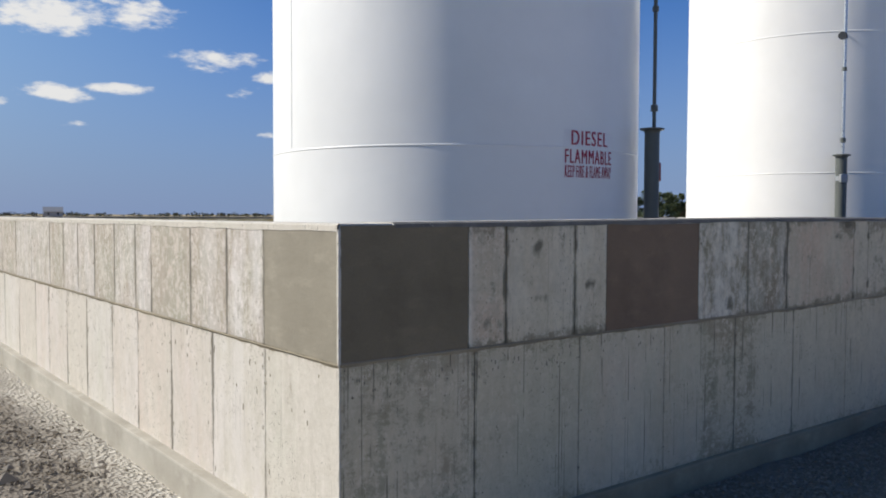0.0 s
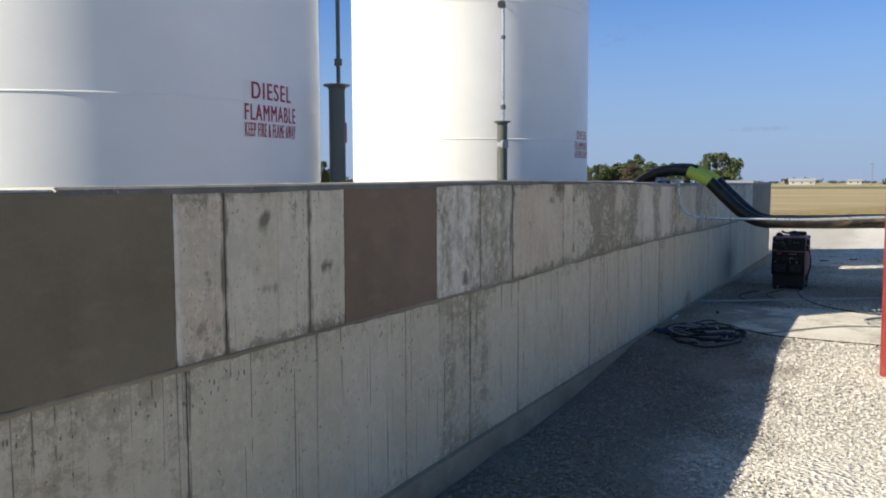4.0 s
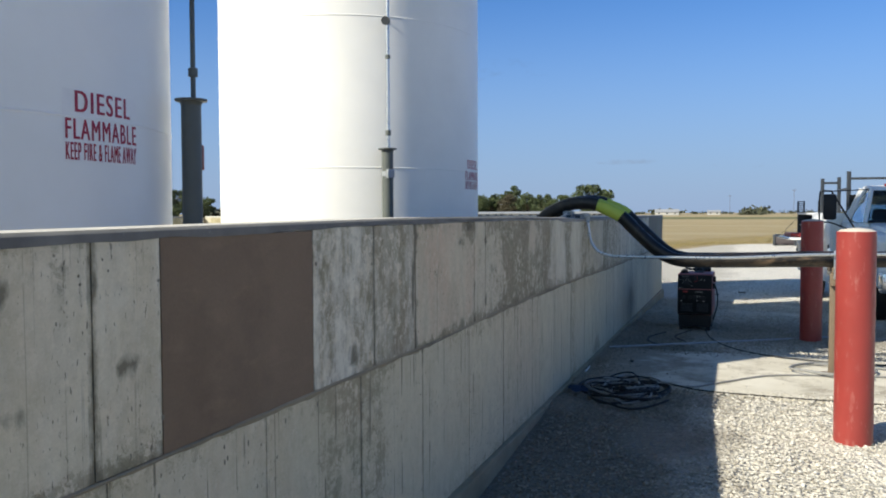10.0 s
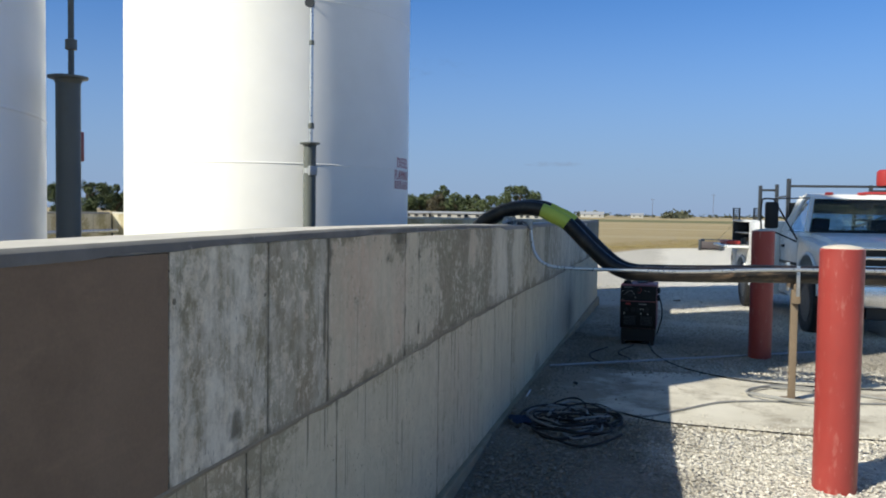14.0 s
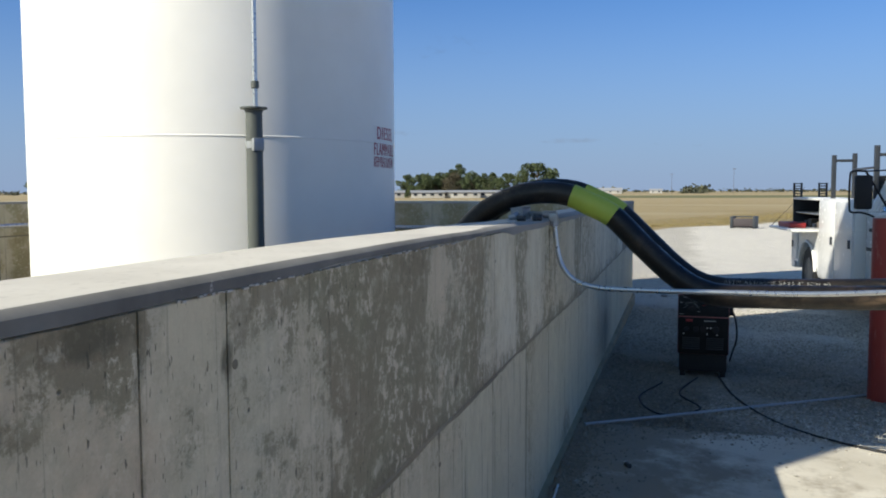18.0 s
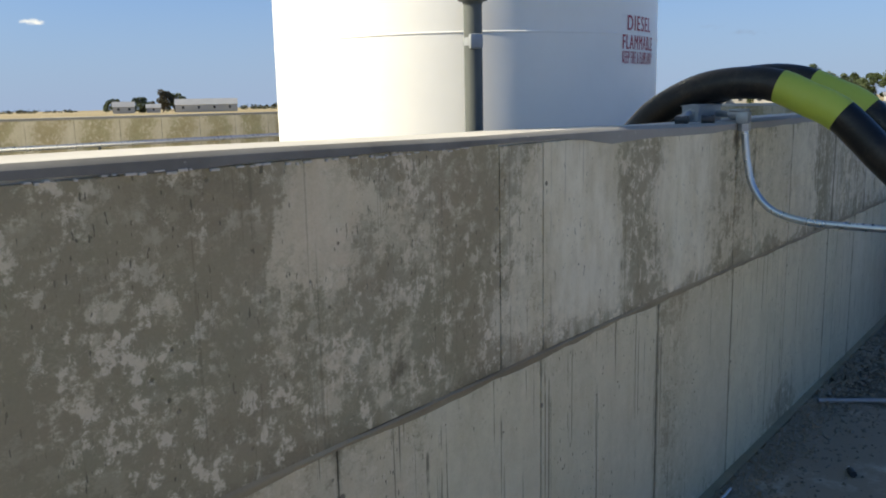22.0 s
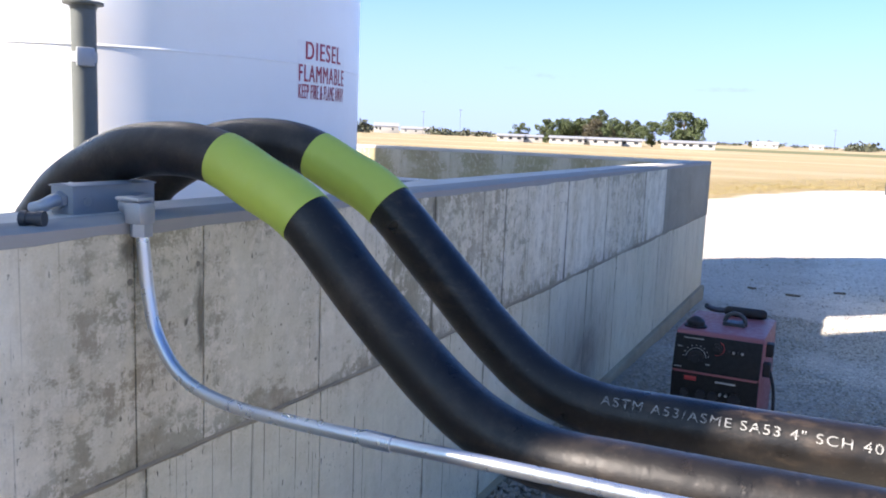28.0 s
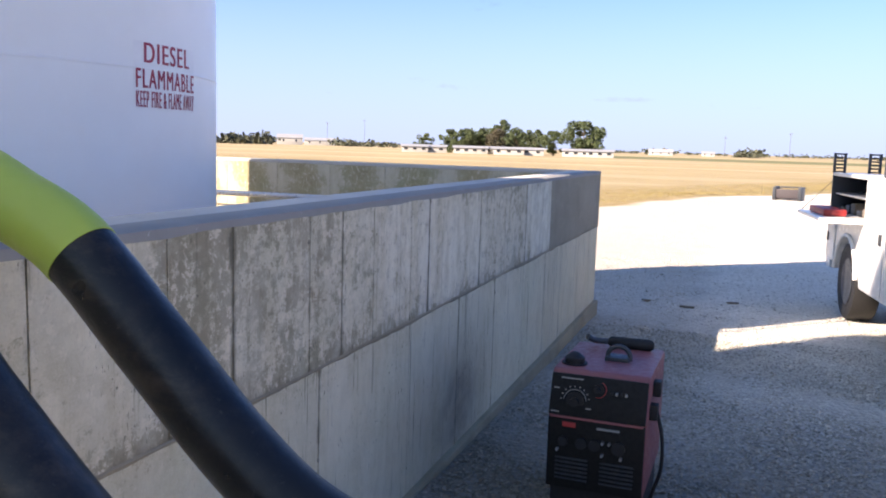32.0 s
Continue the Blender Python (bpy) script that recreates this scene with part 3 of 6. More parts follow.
def glass_material():
    m = Mat("cab_glass", 0.03)
    m.b.inputs["Transmission Weight"].default_value = 1.0
    m.b.inputs["IOR"].default_value = 1.16
    return m.out((0.66, 0.76, 0.73))


GLASS = glass_material()


def leaves(name, a, b):
    m = Mat(name, 0.7)
    c = m.mix(m.geo.outputs["Random Per Island"], a, b)
    return m.out(c)


LEAF_A = leaves("green_leaves", (0.030, 0.044, 0.017), (0.098, 0.132, 0.052))
LEAF_B = leaves("autumn_leaves", (0.04, 0.034, 0.02), (0.10, 0.085, 0.045))
LEAF_FAR = leaves("distant_leaves", (0.03, 0.036, 0.022), (0.06, 0.065, 0.035))
TUFT = leaves("dry_grass_blades", (0.22, 0.17, 0.065), (0.33, 0.265, 0.115))


# ---- shape helpers ----
def mesh_of(name, bm, material, smooth=False):
    me = bpy.data.meshes.new(name)
    bm.to_mesh(me)
    bm.free()
    me.materials.append(material)
    if smooth:
        me.polygons.foreach_set("use_smooth", [True] * len(me.polygons))
        me.set_sharp_from_angle(angle=radians(40))
    return me


def thing(name, at=(0, 0, 0), rz=0.0, label="", category="", group="", kind=""):
    ob = new(name)
    ob.matrix_basis = pose(*at, 0, 0, rz)
    return tagged(ob, label, category, group, kind)


def part(name, bm, material, parent, label="", smooth=True, at=None):
    ob = new(name, mesh_of(name, bm, material, smooth))
    ob.parent = parent
    if at is not None:
        ob.matrix_basis = at
    return tagged(ob, label)


def structure(name, bm, material, label, category, smooth=False):
    return tagged(new(name, mesh_of(name, bm, material, smooth)), label, category, kind="structure")


def add_box(bm, lo, hi, bevel=0.0, m=None):
    made = bmesh.ops.create_cube(bm, size=1)["verts"]
    for v in made:
        v.co = Vector([lo[i] + (v.co[i] + 0.5) * (hi[i] - lo[i]) for i in range(3)])
    if bevel:
        edges = list({e for v in made for e in v.link_edges})
        made = list({v for f in bmesh.ops.bevel(bm, geom=edges, offset=bevel, segments=2, affect="EDGES", profile=0.6)["faces"] for v in f.verts} | {v for v in made if v.is_valid})
    if m is not None:
        for v in made:
            if v.is_valid:
                v.co = m @ v.co
    return bm


def box(lo, hi, bevel=0.0, m=None):
    return add_box(bmesh.new(), lo, hi, bevel, m)


def add_rod(bm, a, b, r, r2=None, seg=16, cap=True):
    a, b = Vector(a), Vector(b)
    turn = (b - a).to_track_quat("Z", "Y").to_matrix().to_4x4()
    bmesh.ops.create_cone(bm, cap_ends=cap, segments=seg, radius1=r, radius2=r if r2 is None else r2, depth=(b - a).length,
                          matrix=Matrix.Translation((a + b) / 2) @ turn)
    return bm


def rod(a, b, r, r2=None, seg=16):
    return add_rod(bmesh.new(), a, b, r, r2, seg)


def smooth_line(points, n):
    """Catmull-Rom through points, n steps each."""
    p = [Vector(q) for q in points]
    p = [2 * p[0] - p[1]] + p + [2 * p[-1] - p[-2]]
    out = []
    for i in range(1, len(p) - 2):
        for k in range(n):
            t = k / n
            out.append(0.5 * ((2 * p[i]) + (p[i + 1] - p[i - 1]) * t + (2 * p[i - 1] - 5 * p[i] + 4 * p[i + 1] - p[i + 2]) * t * t
                              + (3 * p[i] - p[i - 1] - 3 * p[i + 1] + p[i + 2]) * t ** 3))
    return out + [p[-2]]


def add_tube(bm, line, r, seg=14, cap=True):
    """A round tube along a line; r is a number or one radius for each point."""
    line = [Vector(q) for q in line]
    side, rings = None, []
    for i, q in enumerate(line):
        d = (line[min(i + 1, len(line) - 1)] - line[max(i - 1, 0)]).normalized()
        if side is None:
            side = d.orthogonal().normalized()
        side = (side - d * side.dot(d)).normalized()
        up = d.cross(side)
        rr = r[i] if isinstance(r, (list, tuple)) else r
        rings.append([bm.verts.new(q + (side * math.cos(a) + up * math.sin(a)) * rr) for a in (2 * math.pi * k / seg for k in range(seg))])
    for a, b in zip(rings, rings[1:]):
        for k in range(seg):
            bm.faces.new((a[k], a[(k + 1) % seg], b[(k + 1) % seg], b[k]))
    if cap:
        bm.faces.new(rings[0][::-1]), bm.faces.new(rings[-1])
    return bm


def tube(line, r, seg=14):
    return add_tube(bmesh.new(), line, r, seg)


def lathe(profile, seg=48, m=None):
    """Turns (radius, z) pairs round the z axis."""
    bm = bmesh.new()
    rings = [[bm.verts.new((r * math.cos(2 * math.pi * k / seg), r * math.sin(2 * math.pi * k / seg), z)) for k in range(seg)] for r, z in profile]
    for a, b in zip(rings, rings[1:]):
        for k in range(seg):
            bm.faces.new((a[k], a[(k + 1) % seg], b[(k + 1) % seg], b[k]))
    for ring, flip in ((rings[0], True), (rings[-1], False)):
        bm.faces.new(ring[::-1] if flip else ring)
    if m is not None:
        bm.transform(m)
    return bm


def prism(outline, y0, y1, bevel=0.0):
    """An outline in x and z, drawn out from y0 to y1."""
    bm = bmesh.new()
    a = [bm.verts.new((x, y0, z)) for x, z in outline]
    b = [bm.verts.new((x, y1, z)) for x, z in outline]
    k = len(outline)
    bm.faces.new(a), bm.faces.new(b[::-1])
    for i in range(k):
        bm.faces.new((a[(i + 1) % k], a[i], b[i], b[(i + 1) % k]))
    bmesh.ops.recalc_face_normals(bm, faces=bm.faces)
    if bevel:
        bmesh.ops.bevel(bm, geom=list(bm.edges), offset=bevel, segments=2, affect="EDGES", profile=0.6)
    return bm


def lettering(text, size, wide=None, bold=0.0):
    """Flat letters as a bmesh in x and y, centred; wide: the width that they are squeezed to."""
    cu = bpy.data.curves.new("letters", "FONT")
    cu.body, cu.size, cu.align_x, cu.align_y = text, size, "CENTER", "CENTER"
    cu.space_character, cu.offset = 1.2, 0.0
    ob = new("letters", cu)
    me = bpy.data.meshes.new_from_object(ob.evaluated_get(bpy.context.evaluated_depsgraph_get()))
    bm = bmesh.new()
    bm.from_mesh(me)
    bpy.data.objects.remove(ob), bpy.data.curves.remove(cu), bpy.data.meshes.remove(me)
    if wide:
        lo, hi = min(v.co.x for v in bm.verts), max(v.co.x for v in bm.verts)
        for v in bm.verts:
            v.co.x = (v.co.x - (lo + hi) / 2) * wide / (hi - lo)
    if bold:
        again = bmesh.ops.duplicate(bm, geom=bm.verts[:] + bm.edges[:] + bm.faces[:])["geom"]
        for v in again:
            if isinstance(v, bmesh.types.BMVert):
                v.co.x += bold
                v.co.z += 0.0006
    return bm


def ease(v, a, b):
    t = np.clip((v - a) / (b - a), 0, 1)
    return t * t * (3 - 2 * t)


# ---- plan ----
LONG, DEEP, THICK = 14.52, 9.3, 0.24      # outer length along x, outer depth along y, wall thickness
TOP, LEDGE = 1.262, 0.744                 # wall top, joint between the two lifts


def ground_height(x, y):
    """The yard: low by the corner, level with the apron, falling away beyond it."""
    front = -0.125 + 0.122 * ease(x, 3.3, 6.0)
    front = front - 0.10 * ease(x, 8.6, 13.2) - 0.07 * ease(x, 13.2, 15.5) - 0.27 * ease(x, 15.5, 28)
    # low bank of spread stone along the far edge of the yard
    front = front + 0.24 * ease(x, 24, 40) * ease(y, 5, -2) * (1 - ease(x, 42.5, 50))
    left = -0.02 + 0.05 * ease(y, 1, 7)
    side = ease(x, 0.0, -0.8) * ease(y, -0.9, 0.6)
    return front * (1 - side) + left * side


def build_ground():
    xs = np.concatenate([-np.geomspace(3000, 9, 16), np.arange(-8, 32, 0.4), np.geomspace(32.5, 3000, 22)])
    ys = np.concatenate([-np.geomspace(3000, 9, 16), np.arange(-8, 16, 0.4), np.geomspace(16.5, 3000, 20)])
    gx, gy = np.meshgrid(xs, ys, indexing="ij")
    gz = ground_height(gx, gy)
    rough = np.random.RandomState(3).normal(0, 0.006, gz.shape)
    near = (np.abs(gx - 8) < 22) & (np.abs(gy) < 14)
    gz = gz + rough * near
    gz[(gx > 5.7) & (gx < 8.5) & (gy < 0.4) & (gy > -5)] = -0.03
    gz[(gx > 0.1) & (gx < LONG - 0.1) & (gy > 0.1) & (gy < DEEP - 0.1)] = -0.25
    nx, ny = gx.shape
    v = np.stack([gx.ravel(), gy.ravel(), gz.ravel()], 1)
    i, j = np.meshgrid(np.arange(nx - 1), np.arange(ny - 1), indexing="ij")
    a = (i * ny + j).ravel()
    f = np.stack([a, a + ny, a + ny + 1, a + 1], 1)
    me = bpy.data.meshes.new("ground")
    me.from_pydata(v.tolist(), [], f.tolist())
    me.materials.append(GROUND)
    me.polygons.foreach_set("use_smooth", [True] * len(me.polygons))
    return tagged(new("ground", me), "white crushed stone yard beside a dry stubble field", "ground", kind="structure")


ground = build_ground()
structure("containment_floor", box((THICK, THICK, -0.2), (LONG - THICK, DEEP - THICK, 0.0)), INSIDE, "pale concrete floor inside the containment walls", "floor")


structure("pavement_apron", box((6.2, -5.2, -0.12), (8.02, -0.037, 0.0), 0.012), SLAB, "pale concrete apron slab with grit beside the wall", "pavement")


# ---- containment walls ----
def joint_rise(x):
    """How far the joint of the front wall lies above or below LEDGE."""
    return float(np.interp(x, (0, 3.4, 4.5, 6.3, 7.1, 8.6, LONG), (0.003, 0.004, 0.027, 0.027, 0.018, 0.0, -0.002)))


def wall_core(name, lo, hi, label):
    return structure(name, box(lo, hi), CORE, label, "wall")


wall_front = wall_core("wall_front", (0.012, 0.012, -0.4), (LONG - 0.012, THICK - 0.008, TOP - 0.03), "cast concrete containment wall in two stained lifts")
wall_left = wall_core("wall_left", (0.012, THICK, -0.4), (THICK - 0.008, DEEP - THICK, TOP - 0.03), "sunlit cast concrete containment side wall")
wall_right = wall_core("wall_right", (LONG - THICK + 0.008, THICK, -0.4), (LONG - 0.012, DEEP - THICK, TOP - 0.03), "cast concrete containment wall with streaked inner face")
wall_back = wall_core("wall_back", (0.012, DEEP - THICK + 0.008, -0.4), (LONG - 0.012, DEEP - 0.012, TOP - 0.03), "stained concrete containment wall behind the tanks")


def cap_profile(length, at, rz, name, parent, short=0.0, wavy=False, sealed=True):
    """Wall top: trowelled, a little uneven along its length, with a sealed outer edge of changing width."""
    steps = max(2, int(length / 0.14))
    rng = random.Random(5)
    top_bm, bm = bmesh.new(), bmesh.new()
    tops, rows = [], []
    for i in range(steps + 1):
        y = short + (length - short) * i / steps
        a, b = rng.uniform(-0.003, 0.004), rng.uniform(-0.004, 0.004)
        lift = float(np.interp(y, (0, 0.8, 2.5, 3.2, 4.9, 5.5, 6.1, 6.7), (0.003, 0.009, 0.023, 0.028, 0.023, 0.015, 0.012, 0.001))) if wavy else 0.0
        low = float(np.interp(y, (0, 0.8, 2.6, 3.6, 4.7, 5.1, 5.8, 6.1, 6.5, 7.0), (1.243, 1.247, 1.262, 1.267, 1.267, 1.261, 1.257, 1.234, 1.239, 1.235))) if wavy else TOP - 0.03
        deep = float(np.interp(y, (0.4, 1.2, 5.5, 6.4), (0.030, 0.014, 0.014, 0.085))) if wavy else 0.036
        z = TOP + lift
        tops.append([top_bm.verts.new(q) for q in ((0.0, y, TOP - 0.03), (0.0, y, z - 0.008), (0.008, y, z - 0.001), (deep + 0.014, y, z), (THICK - 0.01, y, z), (THICK, y, z - 0.008), (THICK, y, TOP - 0.03))])
        rows.append([bm.verts.new(q) for q in ((-0.0085, y, min(low + b, z - 0.013)), (-0.0092, y, z - 0.006), (0.002 + a * 0.4, y, z + 0.0015), (deep + a, y, z + 0.0014))])
    top_bm.faces.new(tops[0]), top_bm.faces.new(tops[-1][::-1])
    for p, q in zip(tops, tops[1:]):
        for k in range(7):
            top_bm.faces.new((p[k], q[k], q[(k + 1) % 7], p[(k + 1) % 7]))
    bmesh.ops.recalc_face_normals(top_bm, faces=top_bm.faces)
    cap = part(name, top_bm, CAP, parent, "sunlit trowelled wall top", False, pose(*at, 0, 0, rz))
    for p, q in zip(rows, rows[1:]):
        for k in range(3):
            bm.faces.new((p[k], q[k], q[k + 1], p[k + 1]))
    bmesh.ops.recalc_face_normals(bm, faces=bm.faces)
    if sealed:
        part("edge_sealer", bm, SEALER, cap, "dark grey sealer on the wall edge", True)
    else:
        part("worn_edge", bm, CONCRETE_SIDE, cap, "pale worn wall edge", True)


cap_profile(LONG, (0, 0, 0), -90, "wall_cap", wall_front, THICK, True)
for ob in [o for o in wall_front.children]:
    ob.matrix_basis = Matrix(((0, 1, 0, 0), (1, 0, 0, 0), (0, 0, 1, 0), (0, 0, 0, 1)))
cap_profile(DEEP - THICK, (0, 0, 0), 0, "wall_cap", wall_left, sealed=False)
cap_profile(DEEP - 2 * THICK, (LONG, DEEP - THICK, 0), 180, "wall_cap", wall_right)
cap_profile(LONG, (LONG, DEEP, 0), 90, "wall_cap", wall_back)

for name, lo, hi in (("footing_front", (-0.035, -0.035, -0.45), (LONG + 0.03, 0.01, 0.004)), ("footing_left", (-0.065, 0.012, -0.45), (0.011, DEEP, 0.05)),
                     ("footing_right", (LONG - 0.011, 0.012, -0.6), (LONG + 0.06, DEEP, 0.0))):
    structure(name, box(lo, hi, 0.012), FOOTING_PALE if name == "footing_left" else FOOTING, "rough concrete footing ledge at the wall base", "footing")


def stops(length, step, close):
    """Places along a length: close together at both ends, then even."""
    inner = [close[-1] + (length - 2 * close[-1]) * k / max(1, round((length - 2 * close[-1]) / step)) for k in range(max(1, round((length - 2 * close[-1]) / step)) + 1)]
    return list(close[:-1]) + inner + [length - q for q in reversed(close[:-1])]


def panel_mesh(width, height, deep, name, material, wear=None, fine=True):
    """One form width of concrete with eased edges, its face at y = 0; wear(u, z) gives damp, rust, lime, grime and soot."""
    e = 0.0018
    bm = bmesh.new()
    us = stops(width, 0.045 if fine else 0.12, (e, 0.009, 0.024, 0.05) if width > 0.13 else (e,))
    zs = stops(height, 0.045 if fine else 0.12, (e, 0.010, 0.026, 0.05))
    grid = [[bm.verts.new((u, 0, z)) for z in zs] for u in us]
    for a, b in zip(grid, grid[1:]):
        for k in range(len(zs) - 1):
            bm.faces.new((a[k], b[k], b[k + 1], a[k + 1]))
    loop = [g[0] for g in grid] + grid[-1][1:] + [g[-1] for g in reversed(grid[:-1])] + list(reversed(grid[0][1:-1]))
    rim = [bm.verts.new((0 if v.co.x < width / 2 and v.co.x == e else width if v.co.x > width - 1.01 * e else v.co.x, e, 0 if v.co.z == e else height if v.co.z > height - 1.01 * e else v.co.z)) for v in loop]
    for k in range(len(loop)):
        bm.faces.new((loop[(k + 1) % len(loop)], loop[k], rim[k], rim[(k + 1) % len(loop)]))
    back = [bm.verts.new((v.co.x, deep, v.co.z)) for v in rim]
    for k in range(len(loop)):
        bm.faces.new((rim[(k + 1) % len(loop)], rim[k], back[k], back[(k + 1) % len(loop)]))
    bmesh.ops.recalc_face_normals(bm, faces=bm.faces)
    me = mesh_of(name, bm, material)
    values = [wear(v.co.x, v.co.z) if wear else (0.3, 0.0, 0.0, 0.0, 0.0) for v in me.vertices]
    for k, key in enumerate(("damp", "rust", "lime", "grime", "soot")):
        me.attributes.new(key, "FLOAT", "POINT").data.foreach_set("value", [v[k] for v in values])
    return me


def panels(parent, seams, z0, z1, place, pick, wear, proud=0.0, widen=1.0, fine=True, rise=None):
    """A row of form widths; rise(s, share) moves the joint between the lifts."""
    rng = random.Random(len(seams) * 7 + int(z0 * 100))
    for a, b in zip(seams, seams[1:]):
        mat = pick((a + b) / 2)
        gap = rng.choice((0.0004, 0.0007, 0.0010, 0.0015)) * widen
        me = panel_mesh(b - a - gap, z1 - z0, 0.03, "form_panel", mat, lambda u, z, a=a: wear(a + gap / 2 + u, z0 + z), fine)
        if rise:
            for v in me.vertices:
                v.co.z += rise(a + v.co.x, v.co.z / (z1 - z0))
        ob = new("form_panel", me)
        ob.parent = parent
        ob.matrix_basis = place(a + gap / 2, -proud - rng.uniform(0.0, 0.0004), z0)


def near_to(v, places, reach):
    """1 at the nearest of some places, falling to 0 at a reach."""
    return max(0.0, 1.0 - min(abs(v - q) for q in places) / reach) if places else 0.0


def spot(x, z, cx, cz, rx, rz):
    return math.exp(-(((x - cx) / rx) ** 2 + ((z - cz) / rz) ** 2))


def front_place(s, out, z):
    return Matrix.Translation((s, out, z))


def left_place(s, out, z):
    return Matrix.Translation((out, s, z)) @ Matrix(((0, 1, 0, 0), (1, 0, 0, 0), (0, 0, 1, 0), (0, 0, 0, 1)))


def back_inner(s, out, z):
    return Matrix.Translation((s, DEEP - THICK + out, z))


def right_inner(s, out, z):
    return Matrix.Translation((LONG - THICK + out, s, z)) @ Matrix(((0, 1, 0, 0), (1, 0, 0, 0), (0, 0, 1, 0), (0, 0, 0, 1)))


def right_outer(s, out, z):
    return Matrix.Translation((LONG - out, s, z)) @ Matrix(((0, -1, 0, 0), (1, 0, 0, 0), (0, 0, 1, 0), (0, 0, 0, 1)))


def upper_material(x):
    if x < 0.6:
        return PATCH_DARK
    if 1.44 < x < 2.16:
        return PATCH_RED
    if x > 12.25:
        return PATCH_END
    return CONCRETE_UP


UPPER = [0.003, 0.605, 0.81, 1.23, 1.445, 2.165, 2.62, 3.025, 3.825, 4.02, 5.57, 5.74, 6.97, 7.16, 7.6, 8.0, 8.265, 8.68, 8.905, 9.16, 9.53, 9.74, 10.5, 11.0, 11.5, 12.25, LONG]
LOWER = [0.005, 0.645, 1.27, 1.895, 2.515, 3.12, 3.76, 4.39, 5.085, 5.74, 6.385, 7.0, 7.62, 8.25, 8.76, 9.55, 10.2, 10.84, 11.5, 12.15, 12.73, 13.47, LONG]
# stretches of the upper lift: from, to, damp, rusty, bloomed
UPPER_WEAR = ((0.6, 0.81, 0.40, 1.0, 0.1), (0.81, 1.23, 0.32, 0.25, 0.2), (1.23, 1.445, 0.32, 0.3, 0.3), (2.16, 2.62, 0.58, 0.5, 0.75), (2.62, 3.03, 0.64, 0.85, 0.4), (3.03, 3.82, 0.28, 0.9, 0.0),
              (3.82, 4.02, 0.32, 0.35, 0.1), (4.02, 4.35, 0.46, 0.25, 0.1), (4.35, 4.95, 0.68, 0.25, 0.0), (4.95, 5.35, 0.55, 0.5, 0.1), (5.35, 5.57, 0.68, 0.3, 0.0), (5.57, 5.74, 0.46, 0.0, 0.3),
              (5.74, 6.14, 0.26, 0.0, 0.5), (6.14, 6.385, 0.66, 0.1, 0.1), (6.385, 6.75, 0.30, 0.0, 0.5), (6.75, 7.18, 0.50, 0.1, 0.1))
UPPER_WEAR += ((7.18, 7.6, 0.40, 0.1, 0.2), (7.6, 7.95, 0.36, 0.0, 0.2), (7.95, 8.265, 0.66, 0.0, 0.1),
               (8.265, 8.68, 0.54, 0.0, 0.25), (8.68, 8.905, 0.52, 0.0, 0.15), (8.905, 9.16, 0.48, 0.0, 0.3), (9.16, 9.74, 0.44, 0.0, 0.6), (9.74, 10.5, 0.40, 0.0, 0.6), (10.5, 11.0, 0.46, 0.0, 0.4), (11.0, 11.5, 0.50, 0.0, 0.3),
               (11.5, 12.25, 0.42, 0.0, 0.8), (12.25, 15.0, 0.3, 0.0, 0.0))
LOWER_WEAR = ((0.0, 0.645, 0.50, 0.4, 0.1), (0.645, 1.27, 0.38, 0.25, 0.1), (1.27, 1.895, 0.32, 0.5, 0.2), (1.895, 2.2, 0.34, 0.4, 0.1), (2.2, 2.75, 0.52, 0.1, 0.0), (2.75, 3.76, 0.32, 0.1, 0.1), (3.76, 4.39, 0.36, 0.1, 0.1),
              (4.39, 4.9, 0.38, 0.35, 0.1), (4.9, 5.3, 0.34, 0.4, 0.15), (5.3, 6.385, 0.26, 0.0, 0.2), (6.385, 6.6, 0.46, 0.0, 0.0), (6.6, 7.62, 0.29, 0.0, 0.1), (7.62, 8.76, 0.29, 0.0, 0.15), (8.76, 15.0, 0.24, 0.0, 0.3))
# tie holes with a dark stain round them: x, z, width, height
STAINED_TIES = ((0.81, 1.145, 0.030, 0.040), (0.815, 0.835, 0.026, 0.026), (0.80, 0.99, 0.014, 0.10), (1.235, 1.15, 0.022, 0.026), (1.235, 0.835, 0.022, 0.02), (1.335, 0.975, 0.045, 0.038), (1.02, 0.94, 0.035, 0.03), (0.70, 0.86, 0.035, 0.025),
                (1.0, 1.15, 0.04, 0.05), (3.0, 1.0, 0.012, 0.20), (3.60, 1.155, 0.022, 0.03), (3.745, 1.245, 0.09, 0.035), (4.02, 1.165, 0.020, 0.03), (4.025, 0.85, 0.022, 0.025), (3.835, 0.95, 0.014, 0.05), (3.036, 1.21, 0.03, 0.06),
                (2.45, 0.82, 0.06, 0.05), (6.96, 1.20, 0.05, 0.05), (7.15, 1.05, 0.02, 0.16), (5.25, 0.86, 0.02, 0.05), (8.26, 1.18, 0.03, 0.08))

